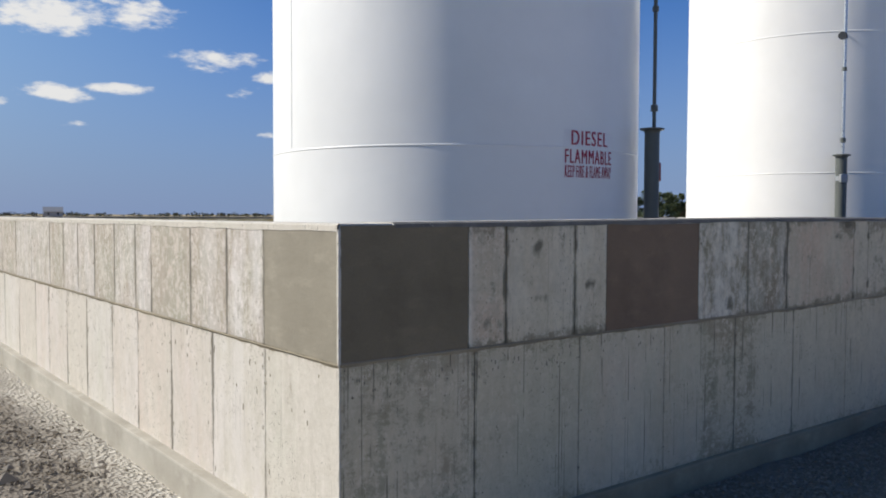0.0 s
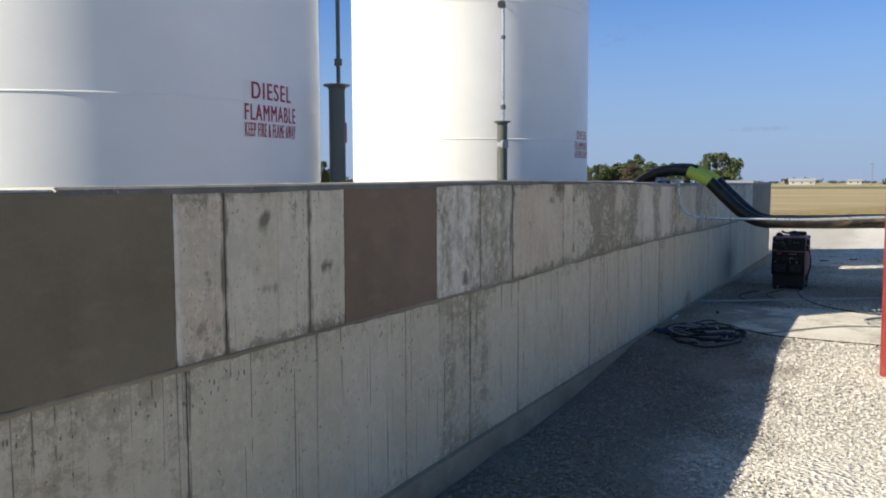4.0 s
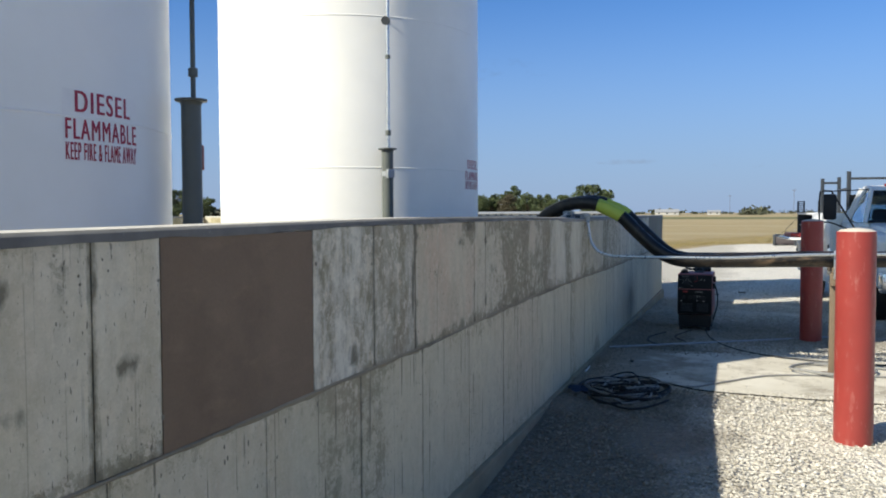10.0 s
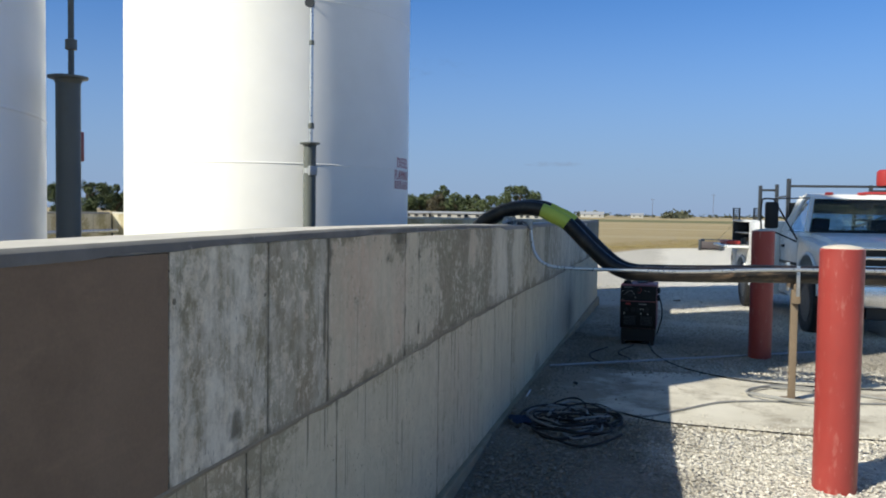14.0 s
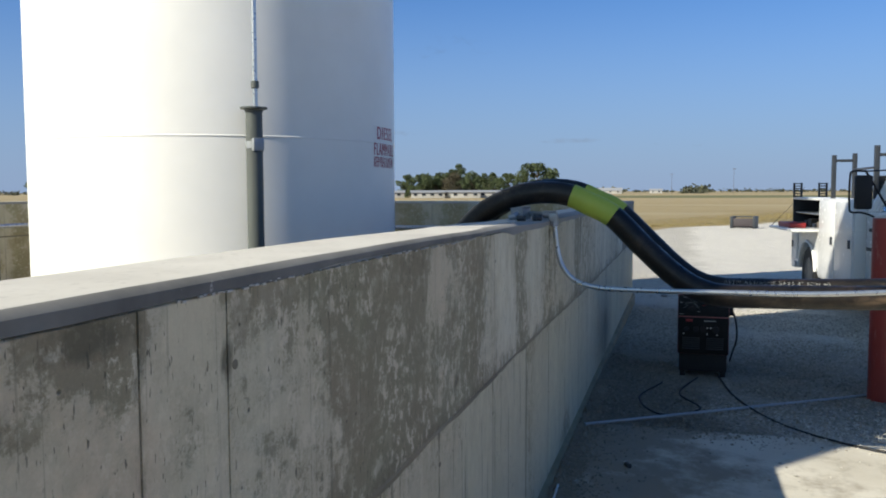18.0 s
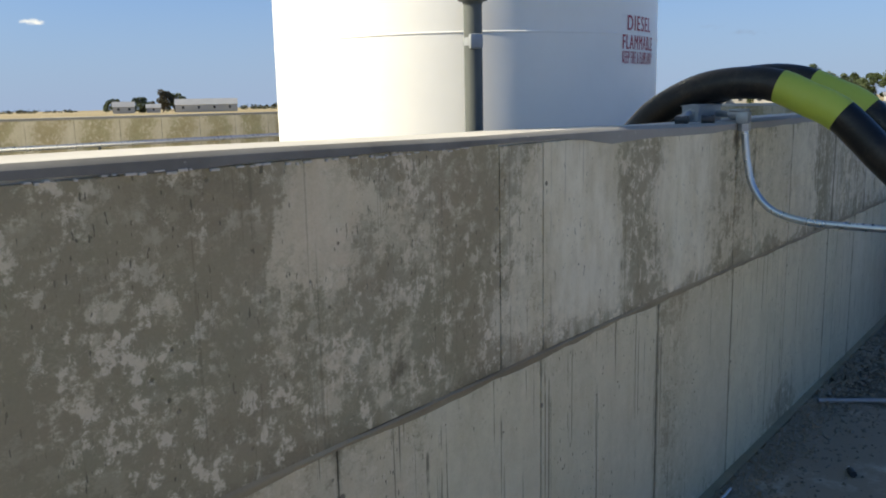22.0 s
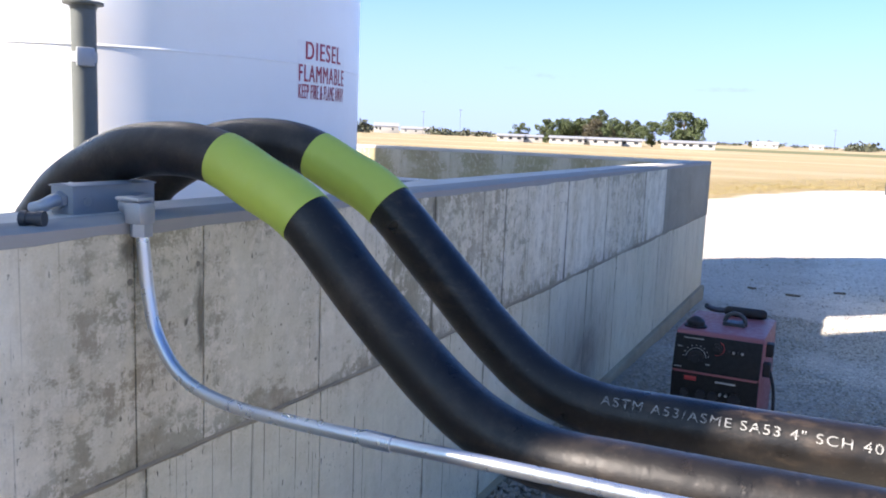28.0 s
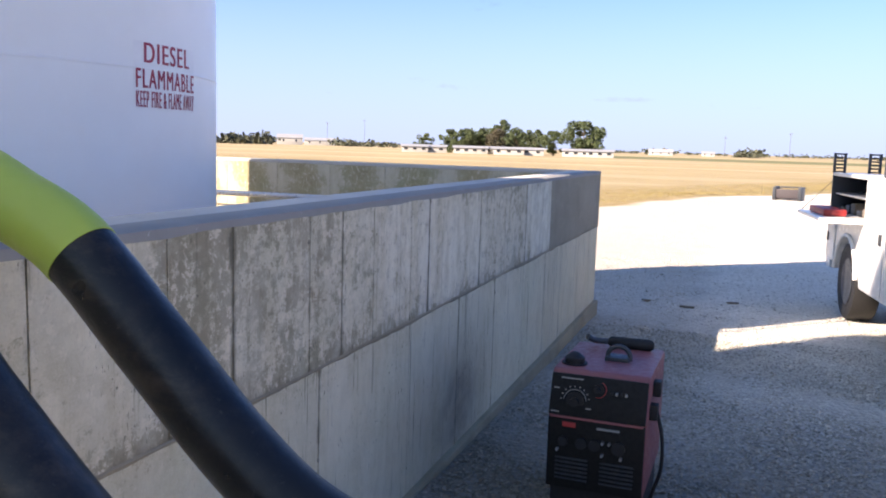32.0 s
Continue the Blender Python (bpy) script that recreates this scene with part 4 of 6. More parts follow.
# damper (+) and drier (-) places on the upper lift: x, z, width, height, amount
DAMP_SPOTS = ((4.83, 1.225, 0.13, 0.05, 0.28), (4.93, 1.17, 0.05, 0.10, 0.14), (5.06, 1.19, 0.09, 0.09, -0.42), (5.22, 0.97, 0.10, 0.10, 0.14), (4.87, 0.84, 0.13, 0.06, 0.20), (5.52, 1.10, 0.035, 0.22, 0.15),
              (5.84, 1.04, 0.10, 0.22, -0.16), (5.78, 0.83, 0.10, 0.05, 0.20), (6.14, 1.0, 0.05, 0.30, 0.12), (6.46, 1.0, 0.08, 0.12, -0.2), (3.78, 1.24, 0.07, 0.05, 0.75), (3.79, 1.16, 0.03, 0.05, 0.40),
              (3.93, 1.24, 0.06, 0.05, -0.3), (3.91, 1.09, 0.03, 0.07, 0.32), (3.64, 1.16, 0.04, 0.018, 0.4), (3.30, 1.05, 0.10, 0.05, 0.2), (2.95, 1.1, 0.05, 0.15, 0.15))


def stretch(x, spans):
    """Wear of the stretch that x is in, eased over at its ends."""
    out, total = [0.0, 0.0, 0.0], 0.0
    for a, b, *v in spans:
        w = max(0.0, min(1.0, (x - a) / 0.09 + 0.5, (b - x) / 0.09 + 0.5))
        total += w
        out = [p + w * q for p, q in zip(out, v)]
    return [p / max(total, 1e-6) for p in out]


def upper_wear(x, z):
    damp, rust, lime = stretch(x if x < 3.1 else x + 0.035 * math.sin(z * 13.0 + x * 4.0) + 0.02 * math.sin(z * 31.0 + x * 9.0), UPPER_WEAR)
    under_cap = max(0.0, 1.0 - (TOP - z) / 0.07)
    over_joint = max(0.0, 1.0 - (z - LEDGE) / (0.06 + 0.03 * math.sin(x * 11.0 + 3 * math.sin(x * 2.7))))
    fringe = 0.5 + 0.5 * math.sin(x * 9.1 + 2 * math.sin(x * 3.3))
    damp += 0.34 * under_cap * fringe + 0.5 * over_joint + sum(q[4] * spot(x, z, *q[:4]) for q in DAMP_SPOTS)
    seam = (0.4 if 4.1 < x < 7.4 else 0.6 if 3.1 < x < 4.1 else 1.0) * near_to(x, UPPER[1:-1], 0.022) * (0.3 + 0.5 * (math.sin(x * 17.0) * 0.5 + 0.5))
    grime = 0.5 * over_joint ** 2 + seam + 0.22 * under_cap ** 2 * fringe
    grime = max([grime] + [1.1 * spot(x, z, q[0], q[1], q[2] * 0.72, q[3] * 0.72) for q in STAINED_TIES])
    lime = max(lime, 0.9 * near_to(x, (0.612, 1.438, 2.172), 0.022))
    return damp, rust, lime, min(1.0, grime), 0.0


def lower_wear(x, z):
    damp, rust, lime = stretch(x, LOWER_WEAR)
    under = max(0.0, 1.0 - (LEDGE - z) / 0.12)
    foot = max(0.0, 1.0 - (z + 0.06) / 0.16)
    seam = near_to(x, LOWER[1:-1], 0.020) * (0.30 + 0.45 * (math.sin(x * 13.0) * 0.5 + 0.5))
    damp += 0.18 * under + 0.30 * foot + 0.75 * spot(x, z, 7.66, 0.06, 0.14, 0.10)
    # exhaust soot behind the welder
    soot = 0.85 * spot(x, z, 10.25, 0.20, 0.42, 0.30) * (1.0 if x < 10.84 else 0.45)
    return damp, rust, lime, min(1.0, seam + 0.25 * foot ** 2 + 0.34 * max(0.0, 1 - (LEDGE - z) / 0.035)), soot


def plain_wear(seams, low, high, lime):
    def wear(s, z):
        k = sum(1 for q in seams if q < s)
        damp = low + (high - low) * (math.sin(k * 37.7) * 0.5 + 0.5)
        seam = near_to(s, seams[1:-1], 0.035) * (0.4 + 0.5 * (math.sin(s * 15.0 + z * 5.0) * 0.5 + 0.5))
        return damp + 0.25 * max(0.0, 1 - abs(z - LEDGE) / 0.04), 0.5 * (math.sin(k * 11.3) * 0.5 + 0.5), lime * (math.sin(k * 23.1) * 0.5 + 0.5), seam, 0.0
    return wear


def inner_wear(seams):
    """Olive damp in the middle of each panel, pale and dry along its seams."""
    def wear(s, z):
        dry = near_to(s + 0.05 * math.sin(z * 11.0 + s), seams, 0.19)
        return 0.80 - 0.62 * dry + 0.16 * math.sin(s * 7.0 + 5 * math.sin(z * 6.0)), 0.0, 0.35 * dry, 0.5 * near_to(s, seams[1:-1], 0.012), 0.0
    return wear


for first, last, rise in ((0, 5, -0.006), (5, 10, 0.002), (10, len(UPPER) - 1, -0.006)):
    panels(wall_front, UPPER[first:last + 1], LEDGE + 0.006, TOP + rise, front_place, upper_material, upper_wear, 0.006, rise=lambda x, share: joint_rise(x) * (1 - share))
panels(wall_front, LOWER, -0.3, LEDGE - 0.006, front_place, lambda x: CONCRETE_LOW, lower_wear, 0.0, 1.2, rise=lambda x, share: joint_rise(x) * share)
SIDE_UP = [-0.004, 0.6, 0.98, 1.42, 2.0, 2.27, 2.67, 3.1, 3.51, 3.9, 4.32, 4.95, 5.57, 6.2, 6.82, 7.44, 8.06, 8.7, DEEP]
SIDE_LOW = [0.0, 0.605, 1.165, 1.715, 2.26, 2.75, 3.33, 3.85, 4.4, 4.85, 5.5, 6.13, 6.75, 7.4, 8.0, 8.65, DEEP]
panels(wall_left, SIDE_UP, LEDGE + 0.006, TOP - 0.019, left_place, lambda y: PATCH_GREY if y < 0.6 else CONCRETE_SIDE, plain_wear(SIDE_UP, 0.44, 0.74, 0.45), 0.006, 1.4)
panels(wall_left, SIDE_LOW, -0.3, LEDGE - 0.006, left_place, lambda y: CONCRETE_SIDE, plain_wear(SIDE_LOW, 0.22, 0.46, 0.3), 0.0, 1.8)
EVEN_X = [THICK + 0.035 + 0.6115 * i for i in range(23)] + [LONG - THICK - 0.035]
EVEN_Y = [THICK + 0.03 + 0.624 * i for i in range(14)] + [DEEP - THICK - 0.01]
for span, place, wall in ((EVEN_X, back_inner, wall_back), (EVEN_Y, right_inner, wall_right), ([0.03] + EVEN_Y[1:] + [DEEP], right_outer, wall_right)):
    panels(wall, span, LEDGE + 0.012, TOP - 0.032, place, lambda s: CONCRETE_INNER, inner_wear(span), 0.004, 1.5, False)
    panels(wall, span, 0.002, LEDGE - 0.006, place, lambda s: CONCRETE_INNER, inner_wear(span), 0.0, 1.5, False)


def tie_holes():
    """Shallow dark pits where the form ties were broken off."""
    bm = bmesh.new()
    rng = random.Random(11)
    for seams, heights, y in ((UPPER, (0.83, 1.145), -0.0068), (LOWER, (0.13, 0.42, 0.66), -0.0009)):
        for s in seams[1:-1]:
            for z in heights:
                if rng.random() < 0.45:
                    x, r = s + rng.uniform(-0.02, 0.02), rng.uniform(0.004, 0.0075)
                    zz = z + rng.uniform(-0.02, 0.02)
                    add_rod(bm, (x, y, zz), (x, y + 0.004, zz), r, r * 0.8, 10)
    ob = part("tie_holes", bm, CORE, wall_front, "dark tie holes and pits in the concrete", False)
    tagged(ob, kind="stuff")


tie_holes()


def blow_slots():
    """Upright slots left by trapped air, under the joint of the front wall and along the seams of the side wall."""
    rng = random.Random(27)
    front, side = bmesh.new(), bmesh.new()
    for _ in range(64):
        x = rng.choice((rng.uniform(0.03, 1.3), rng.uniform(0.03, 2.4)))
        z = LEDGE - 0.03 - abs(rng.gauss(0, 0.07))
        r, tall = rng.uniform(0.0020, 0.0038), rng.uniform(1.3, 3.2)
        first = len(front.verts)
        add_rod(front, (0, 0, 0), (0, 0.004, 0), r, r * 0.8, 8)
        front.verts.ensure_lookup_table()
        for v in front.verts[first:]:
            v.co = (v.co.x + x, v.co.y - 0.0009, v.co.z * tall + z)
    for _ in range(150):
        y = rng.choice(SIDE_LOW[1:9]) + rng.gauss(0, 0.03) if rng.random() < 0.55 else rng.uniform(0.03, 4.5)
        z = LEDGE - 0.03 - abs(rng.gauss(0, 0.08)) if rng.random() < 0.45 else rng.uniform(0.08, 0.68)
        r, tall = rng.uniform(0.003, 0.0055), rng.uniform(1.4, 3.6)
        first = len(side.verts)
        add_rod(side, (0, 0, 0), (0.004, 0, 0), r, r * 0.8, 8)
        side.verts.ensure_lookup_table()
        for v in side.verts[first:]:
            v.co = (v.co.x - 0.0009, v.co.y + y, v.co.z * tall + z)
    for bm, wall in ((front, wall_front), (side, wall_left)):
        tagged(part("blow_slots", bm, CORE, wall, "dark upright slots in the concrete", False), kind="stuff")


blow_slots()


def joint_smear(name, place, length, parent):
    """Uneven mortar pressed into the joint between the two lifts."""
    rng = random.Random(9)
    bm = bmesh.new()
    rows, n = [], int(length / 0.05)
    up, down = 0.006, 0.008
    for i in range(n + 1):
        up = min(0.008, max(0.001, up + rng.uniform(-0.003, 0.003)))
        down = min(0.016, max(0.002, down + rng.uniform(-0.005, 0.005)))
        s = length * i / n
        rows.append([bm.verts.new(place(s, out, LEDGE + z)) for out, z in ((-0.0055, up + 0.004), (-0.0078, up * 0.4), (-0.0052, -0.004), (0.001, -down - 0.004))])
    for a, b in zip(rows, rows[1:]):
        for k in range(3):
            bm.faces.new((a[k], b[k], b[k + 1], a[k + 1]))
    bmesh.ops.recalc_face_normals(bm, faces=bm.faces)
    part(name, bm, JOINT, parent, "grey mortar smeared along the joint")


joint_smear("joint_mortar", lambda s, out, z: (s, out, z + joint_rise(s)), LONG, wall_front)
joint_smear("joint_mortar", lambda s, out, z: (out, s, z), DEEP, wall_left)


def sealer_beads():
    """White crumbs where the sealer ends on the face of the wall."""
    rng = random.Random(14)
    bm = bmesh.new()
    x = 3.9
    while x < 5.45:
        w = rng.uniform(0.004, 0.016)
        z = float(np.interp(x, (2.6, 3.6, 4.7, 5.1, 5.8), (1.262, 1.267, 1.267, 1.261, 1.257))) + rng.uniform(-0.003, 0.001)
        add_box(bm, (x, -0.0105, z - rng.uniform(0.002, 0.004)), (x + w, -0.006, z), 0.0008)
        x += w + rng.choice((0.003, 0.006, 0.012, 0.03))
    tagged(part("sealer_beads", bm, CAP, wall_front, "white crumbs under the sealed edge", False), kind="stuff")


sealer_beads()


def broken_edge():
    """Chipped pale edge where the front and side faces meet."""
    rng = random.Random(21)
    bm = bmesh.new()
    rows, n = [], 90
    for i in range(n + 1):
        z = -0.1 + (TOP - 0.02 + 0.1) * i / n
        f, g = rng.uniform(0.001, 0.0045), rng.uniform(0.002, 0.006)
        out = -0.0078 if z > LEDGE else -0.0018
        chip = rng.uniform(0.0, 0.0035)
        rows.append([bm.verts.new(q) for q in ((out + 0.0005, g, z), (out + chip * 0.6, out + chip, z), (f, out + 0.0002, z))])
    for a, b in zip(rows, rows[1:]):
        for k in range(2):
            bm.faces.new((a[k], b[k], b[k + 1], a[k + 1]))
    bmesh.ops.recalc_face_normals(bm, faces=bm.faces)
    part("chipped_edge", bm, CONCRETE_SIDE, wall_front, "pale chipped corner edge", False)


broken_edge()


# ---- tanks ----
def tank(at, radius, label, seam_turns, high):
    t = thing("storage_tank", (*at, 0), 0, label, "storage tank", "white fuel tanks in the containment")
    course, courses = 1.883, 5
    shell = part("shell", lathe([(radius, 0.02), (radius, high), (radius - 0.02, high + 0.01)], 160), TANK_WHITE, t)
    part("base_ring", lathe([(radius + 0.03, 0.0), (radius + 0.03, 0.02), (radius - 0.002, 0.02)], 160), TANK_WHITE, t)
    part("roof", lathe([(radius + 0.05, high + 0.0), (radius + 0.05, high + 0.05), (0.3, high + 0.26), (0.12, high + 0.28)], 96), TANK_WHITE, t)
    for i in range(1, courses):
        z = course * i
        part("weld_seam", lathe([(radius - 0.003, z - 0.012), (radius + 0.0035, z - 0.006), (radius + 0.0045, z), (radius + 0.0035, z + 0.006), (radius - 0.003, z + 0.012)], 160), TANK_WHITE, shell)
    for i, turn in enumerate(seam_turns):
        a = radians(turn)
        c, s = math.cos(a) * radius, math.sin(a) * radius
        part("upright_weld", rod((c, s, course * i + 0.03), (c, s, min(high, course * (i + 1)) - 0.02), 0.0042, seg=8), TANK_WHITE, shell)
    return t, shell


def tank_sign(at, radius, turn, wide, low, high):
    """Red letters on a thin sheet that follows the shell; turn: degrees, the way that it faces."""
    s = thing("warning_sign", (*at, 0), 0, "red diesel flammable warning lettering on the white tank", "sign", "warning signs on the tanks")
    mid = radians(turn)

    def bent(bm, out, z):
        bmesh.ops.triangulate(bm, faces=bm.faces)
        bmesh.ops.subdivide_edges(bm, edges=[e for e in bm.edges if abs(e.verts[0].co.x - e.verts[1].co.x) > 0.08], cuts=2)
        for v in bm.verts:
            a = mid + v.co.x / radius
            v.co = Vector(((radius + out + v.co.z) * math.cos(a), (radius + out + v.co.z) * math.sin(a), z + v.co.y))
        return bm

    sheet = bmesh.new()
    cols = [[sheet.verts.new((wide * 1.05 * (k / 16 - 0.5), y, 0)) for y in (0.0, high - low + 0.02)] for k in range(17)]
    for a, b in zip(cols, cols[1:]):
        sheet.faces.new((a[0], b[0], b[1], a[1]))
    for v in sheet.verts:
        a = mid + v.co.x / radius
        v.co = Vector(((radius + 0.002) * math.cos(a), (radius + 0.002) * math.sin(a), low - 0.01 + v.co.y))
    part("sheet", sheet, SIGN_WHITE, s)
    span = high - low
    part("heading", bent(lettering("DIESEL", span * 0.45, wide * 0.77, span * 0.020), 0.004, high - span * 0.16), SIGN_RED, s, smooth=False)
    part("wording", bent(lettering("FLAMMABLE", span * 0.43, wide, span * 0.015), 0.004, low + span * 0.44), SIGN_RED, s, smooth=False)
    part("small_wording", bent(lettering("KEEP FIRE & FLAME AWAY", span * 0.37, wide, span * 0.009), 0.004, low + span * 0.12), SIGN_RED, s, smooth=False)


def riser(at, cap_z, tank_at, valve):
    """A sleeved gauge riser standing beside a tank."""
    r = thing("riser_pipe", (*at, 0), 0, "grey green sleeved riser pipe beside the white tank", "pipe", "risers beside the tanks")
    part("sleeve", lathe([(0.115, 0.0), (0.115, 0.02), (0.07, 0.021), (0.07, cap_z - 0.03)], 28), PIPE_GREY, r)
    part("flange", lathe([(0.07, cap_z - 0.045), (0.08, cap_z - 0.022), (0.112, cap_z - 0.014), (0.114, cap_z), (0.06, cap_z + 0.006)], 28), PIPE_GREY, r)
    part("pipe", rod((0.028, 0, cap_z), (0.028, 0, 9.2), 0.021 if valve else 0.018, seg=14), GALV if valve else PIPE_GREY, r)
    part("coupling", lathe([(0.02, 0.2), (0.034, 0.205), (0.034, 0.262), (0.02, 0.267)], 16, Matrix.Translation((0.028, 0, cap_z - 0.04))), PIPE_GREY, r)
    part("coupling", lathe([(0.02, 1.1), (0.03, 1.105), (0.03, 1.15), (0.02, 1.155)], 16, Matrix.Translation((0.028, 0, cap_z))), PIPE_GREY, r)
    to = (Vector((*tank_at, 0)) - Vector((*at, 0))).normalized() * 0.2
    part("bracket", rod((0, 0, 0.6), (to.x, to.y, 0.6), 0.018, seg=8), PIPE_GREY, r)
    clip = box((-0.05, -0.088, cap_z - 0.37), (0.05, -0.03, cap_z - 0.26), 0.012, Matrix.Rotation(radians(-35), 4, "Z")) if valve else box((0.055, -0.04, cap_z - 0.5), (0.095, 0.04, cap_z - 0.32), 0.01)
    clamp = part("clamp", clip, CAST_GREY if valve else RED_PAINT, r)
    if valve:
        part("clamp_band", lathe([(0.07, cap_z - 0.345), (0.0745, cap_z - 0.345), (0.0745, cap_z - 0.285), (0.07, cap_z - 0.285)], 28), CAST_GREY, clamp)
    if valve:
        v = part("valve_body", lathe([(0.02, -0.03), (0.032, -0.025), (0.032, 0.025), (0.02, 0.03)], 18, Matrix.Translation((0.028, 0, valve))), CAST_GREY, r)
        part("outlet", rod((0.06, 0.02, valve + 0.03), (-0.09, -0.03, valve - 0.005), 0.02, seg=12), CAST_GREY, v)
        part("outlet_cap", rod((-0.085, -0.03, valve - 0.004), (-0.125, -0.035, valve - 0.01), 0.052, seg=20), DARK_STEEL, v)
        part("bracket", rod((0.028, 0, valve + 0.09), (to.x, to.y, valve + 0.09), 0.014, seg=8), GALV, r)


TANK_1, TANK_2, R_1, R_2 = (3.984, 4.300), (10.955, 4.132), 1.888, 1.858
tank(TANK_1, R_1, "tall white painted steel fuel tank inside concrete walls", (100, 178, 60, 214, 80), 9.1)
tank(TANK_2, R_2, "tall white painted steel fuel tank, brightly sunlit", (70, 60, 50, 40, 80), 9.415)
tank_sign(TANK_1, R_1, 270.4, 0.60, 1.625, 2.03)
tank_sign(TANK_2, R_2, 271.6, 0.60, 1.64, 2.035)
riser((4.893, 2.442), 2.124, TANK_1, 0)
riser((9.388, 2.87), 2.112, TANK_2, 3.66)


def transfer_line(name, line, label):
    t = thing(name, (0, 0, 0), 0, label, "pipe", "transfer lines inside the walls")
    part("pipe", tube(line, 0.028, 12), GALV, t)
    for q in line[1:-1:1]:
        part("support", rod((q[0], q[1], 0.0), (q[0], q[1], q[2] - 0.02), 0.02, seg=8), PIPE_GREY, t)


transfer_line("transfer_pipe", [(0.9, 8.6, 0.93), (3.5, 8.6, 0.93), (6.5, 8.6, 0.93), (9.5, 8.6, 0.93), (12.5, 8.6, 0.93), (13.8, 8.6, 0.93)], "thin galvanised pipe along the back wall")
transfer_line("transfer_pipe", [(13.85, 8.4, 0.91), (13.85, 6.0, 0.91), (13.85, 4.2, 0.91), (13.85, 2.4, 0.91), (13.85, 0.8, 0.91)], "thin galvanised pipe along the inner wall face")


# ---- the two supply pipes over the wall ----
BEND = [(2.1, 0.55), (1.5, 0.57), (1.1, 0.66), (0.76, 0.86), (0.56, 1.075), (0.408, 1.243), (0.325, 1.310), (0.185, 1.374), (0.045, 1.393), (-0.077, 1.381), (-0.18, 1.334),
        (-0.292, 1.272), (-0.43, 1.148), (-0.567, 1.03), (-0.68, 0.957), (-0.80, 0.92), (-0.95, 0.911), (-1.3, 0.912), (-1.96, 0.925), (-3.4, 0.93), (-6.4, 0.93)]


SAG_AT = (-2.0, -1.0, -0.71, -0.59, -0.44, -0.30, -0.10)


def supply_pipe(x, sag, band, label):
    t = thing("supply_pipe", (x, 0, 0), 0, label, "pipe", "black pipes over the wall")
    line = smooth_line([(0.0, y, z + float(np.interp(y, SAG_AT, sag))) for y, z in BEND], 8)
    pipe = part("pipe", tube(line, 0.0555, 32), PIPE_BLACK, t)
    wrap = [q for q in line if band[1] <= q.y <= band[0]]
    part("green_band", tube(wrap, 0.0572, 32), BAND_GREEN, t, "lime green wrap round the bend")
    return pipe


near_pipe = supply_pipe(7.121, (0, -0.004, -0.02, -0.02, -0.011, 0.004, 0), (-0.085, -0.30), "black coated steel pipe bent over the concrete wall")
far_pipe = supply_pipe(7.413, (0.004, -0.003, -0.015, -0.003, 0.014, 0.024, 0.016), (-0.108, -0.322), "black coated steel pipe with white stencilled lettering")


def pipe_writing():
    rng = random.Random(3)
    bm = lettering('ASTM A53/ASME SA53 4" SCH 40', 0.026)
    bmesh.ops.triangulate(bm, faces=bm.faces)
    bmesh.ops.subdivide_edges(bm, edges=bm.edges[:], cuts=1)
    bmesh.ops.triangulate(bm, faces=bm.faces)
    bmesh.ops.delete(bm, geom=[f for f in bm.faces if rng.random() < 0.24], context="FACES")
    lo = min(v.co.x for v in bm.verts)
    for v in bm.verts:
        along = -0.82 - (v.co.x - lo) * 1.12
        a = radians(152) - v.co.y / 0.056
        v.co = Vector((0.0562 * math.cos(a), along, 0.9165 + 0.0562 * math.sin(a) + 0.008 * max(0.0, along + 1.05)))
    part("stencilled_lettering", bm, STENCIL, far_pipe, "white stencilled letters", False)
    # worn remains of the print where the bend was rubbed
    for ob, spots in ((near_pipe, ((0.47, 135), (0.485, 150), (0.50, 140), (0.515, 155), (0.53, 146))), (far_pipe, ((0.50, 120), (0.515, 132), (0.60, 126)))):
        for y, deg in spots:
            z = 1.148 - (y - 0.43) * 0.86 + (0.008 if ob is far_pipe else -0.014)
            a = radians(deg)
            side = Vector((0.0556 * math.cos(a), 0.0556 * math.sin(a) * 0.65, 0.0556 * math.sin(a) * 0.76))
            at = Vector((0, -y, z)) + side
            part("worn_mark", box((-0.002, -0.009, -0.005), (0.002, 0.009, 0.005), 0.0015, Matrix.Translation(at) @ Matrix.Rotation(0.7, 4, "X")), STENCIL, ob, "worn white print")


pipe_writing()


def conduit():
    t = thing("electrical_conduit", (6.966, 0, 0), 0, "bent galvanised conduit leaving the box on the wall", "conduit")
    line = smooth_line([(0.0, -0.028, 1.262), (0, -0.036, 1.19), (0, -0.046, 1.12), (0, -0.068, 1.045), (0, -0.125, 0.978), (0, -0.225, 0.945), (0, -0.381, 0.937), (0.01, -0.744, 0.936), (0.02, -1.2, 0.94), (0.05, -1.96, 0.975), (0.06, -3.4, 0.985), (0.06, -6.4, 0.985)], 8)
    part("tube", tube(line, 0.0122, 16), GALV, t)
    part("coupling", rod((0.005, -0.52, 0.9355), (0.005, -0.575, 0.9355), 0.0145, seg=16), GALV, t)
    fit = part("elbow_fitting", box((-0.021, -0.047, 1.255), (0.021, -0.004, 1.298), 0.01), CAST_GREY, t)
    part("elbow_arm", rod((0, -0.02, 1.288), (0.012, 0.02, 1.288), 0.018, seg=14), CAST_GREY, fit)
    part("fitting_cover", box((-0.018, -0.04, 1.298), (0.018, 0.02, 1.306), 0.003), CAST_GREY, fit)
    part("lock_nut", lathe([(0.021, -0.012), (0.021, 0.012)], 6, Matrix.Translation((0, -0.029, 1.245))), CAST_GREY, fit)


conduit()


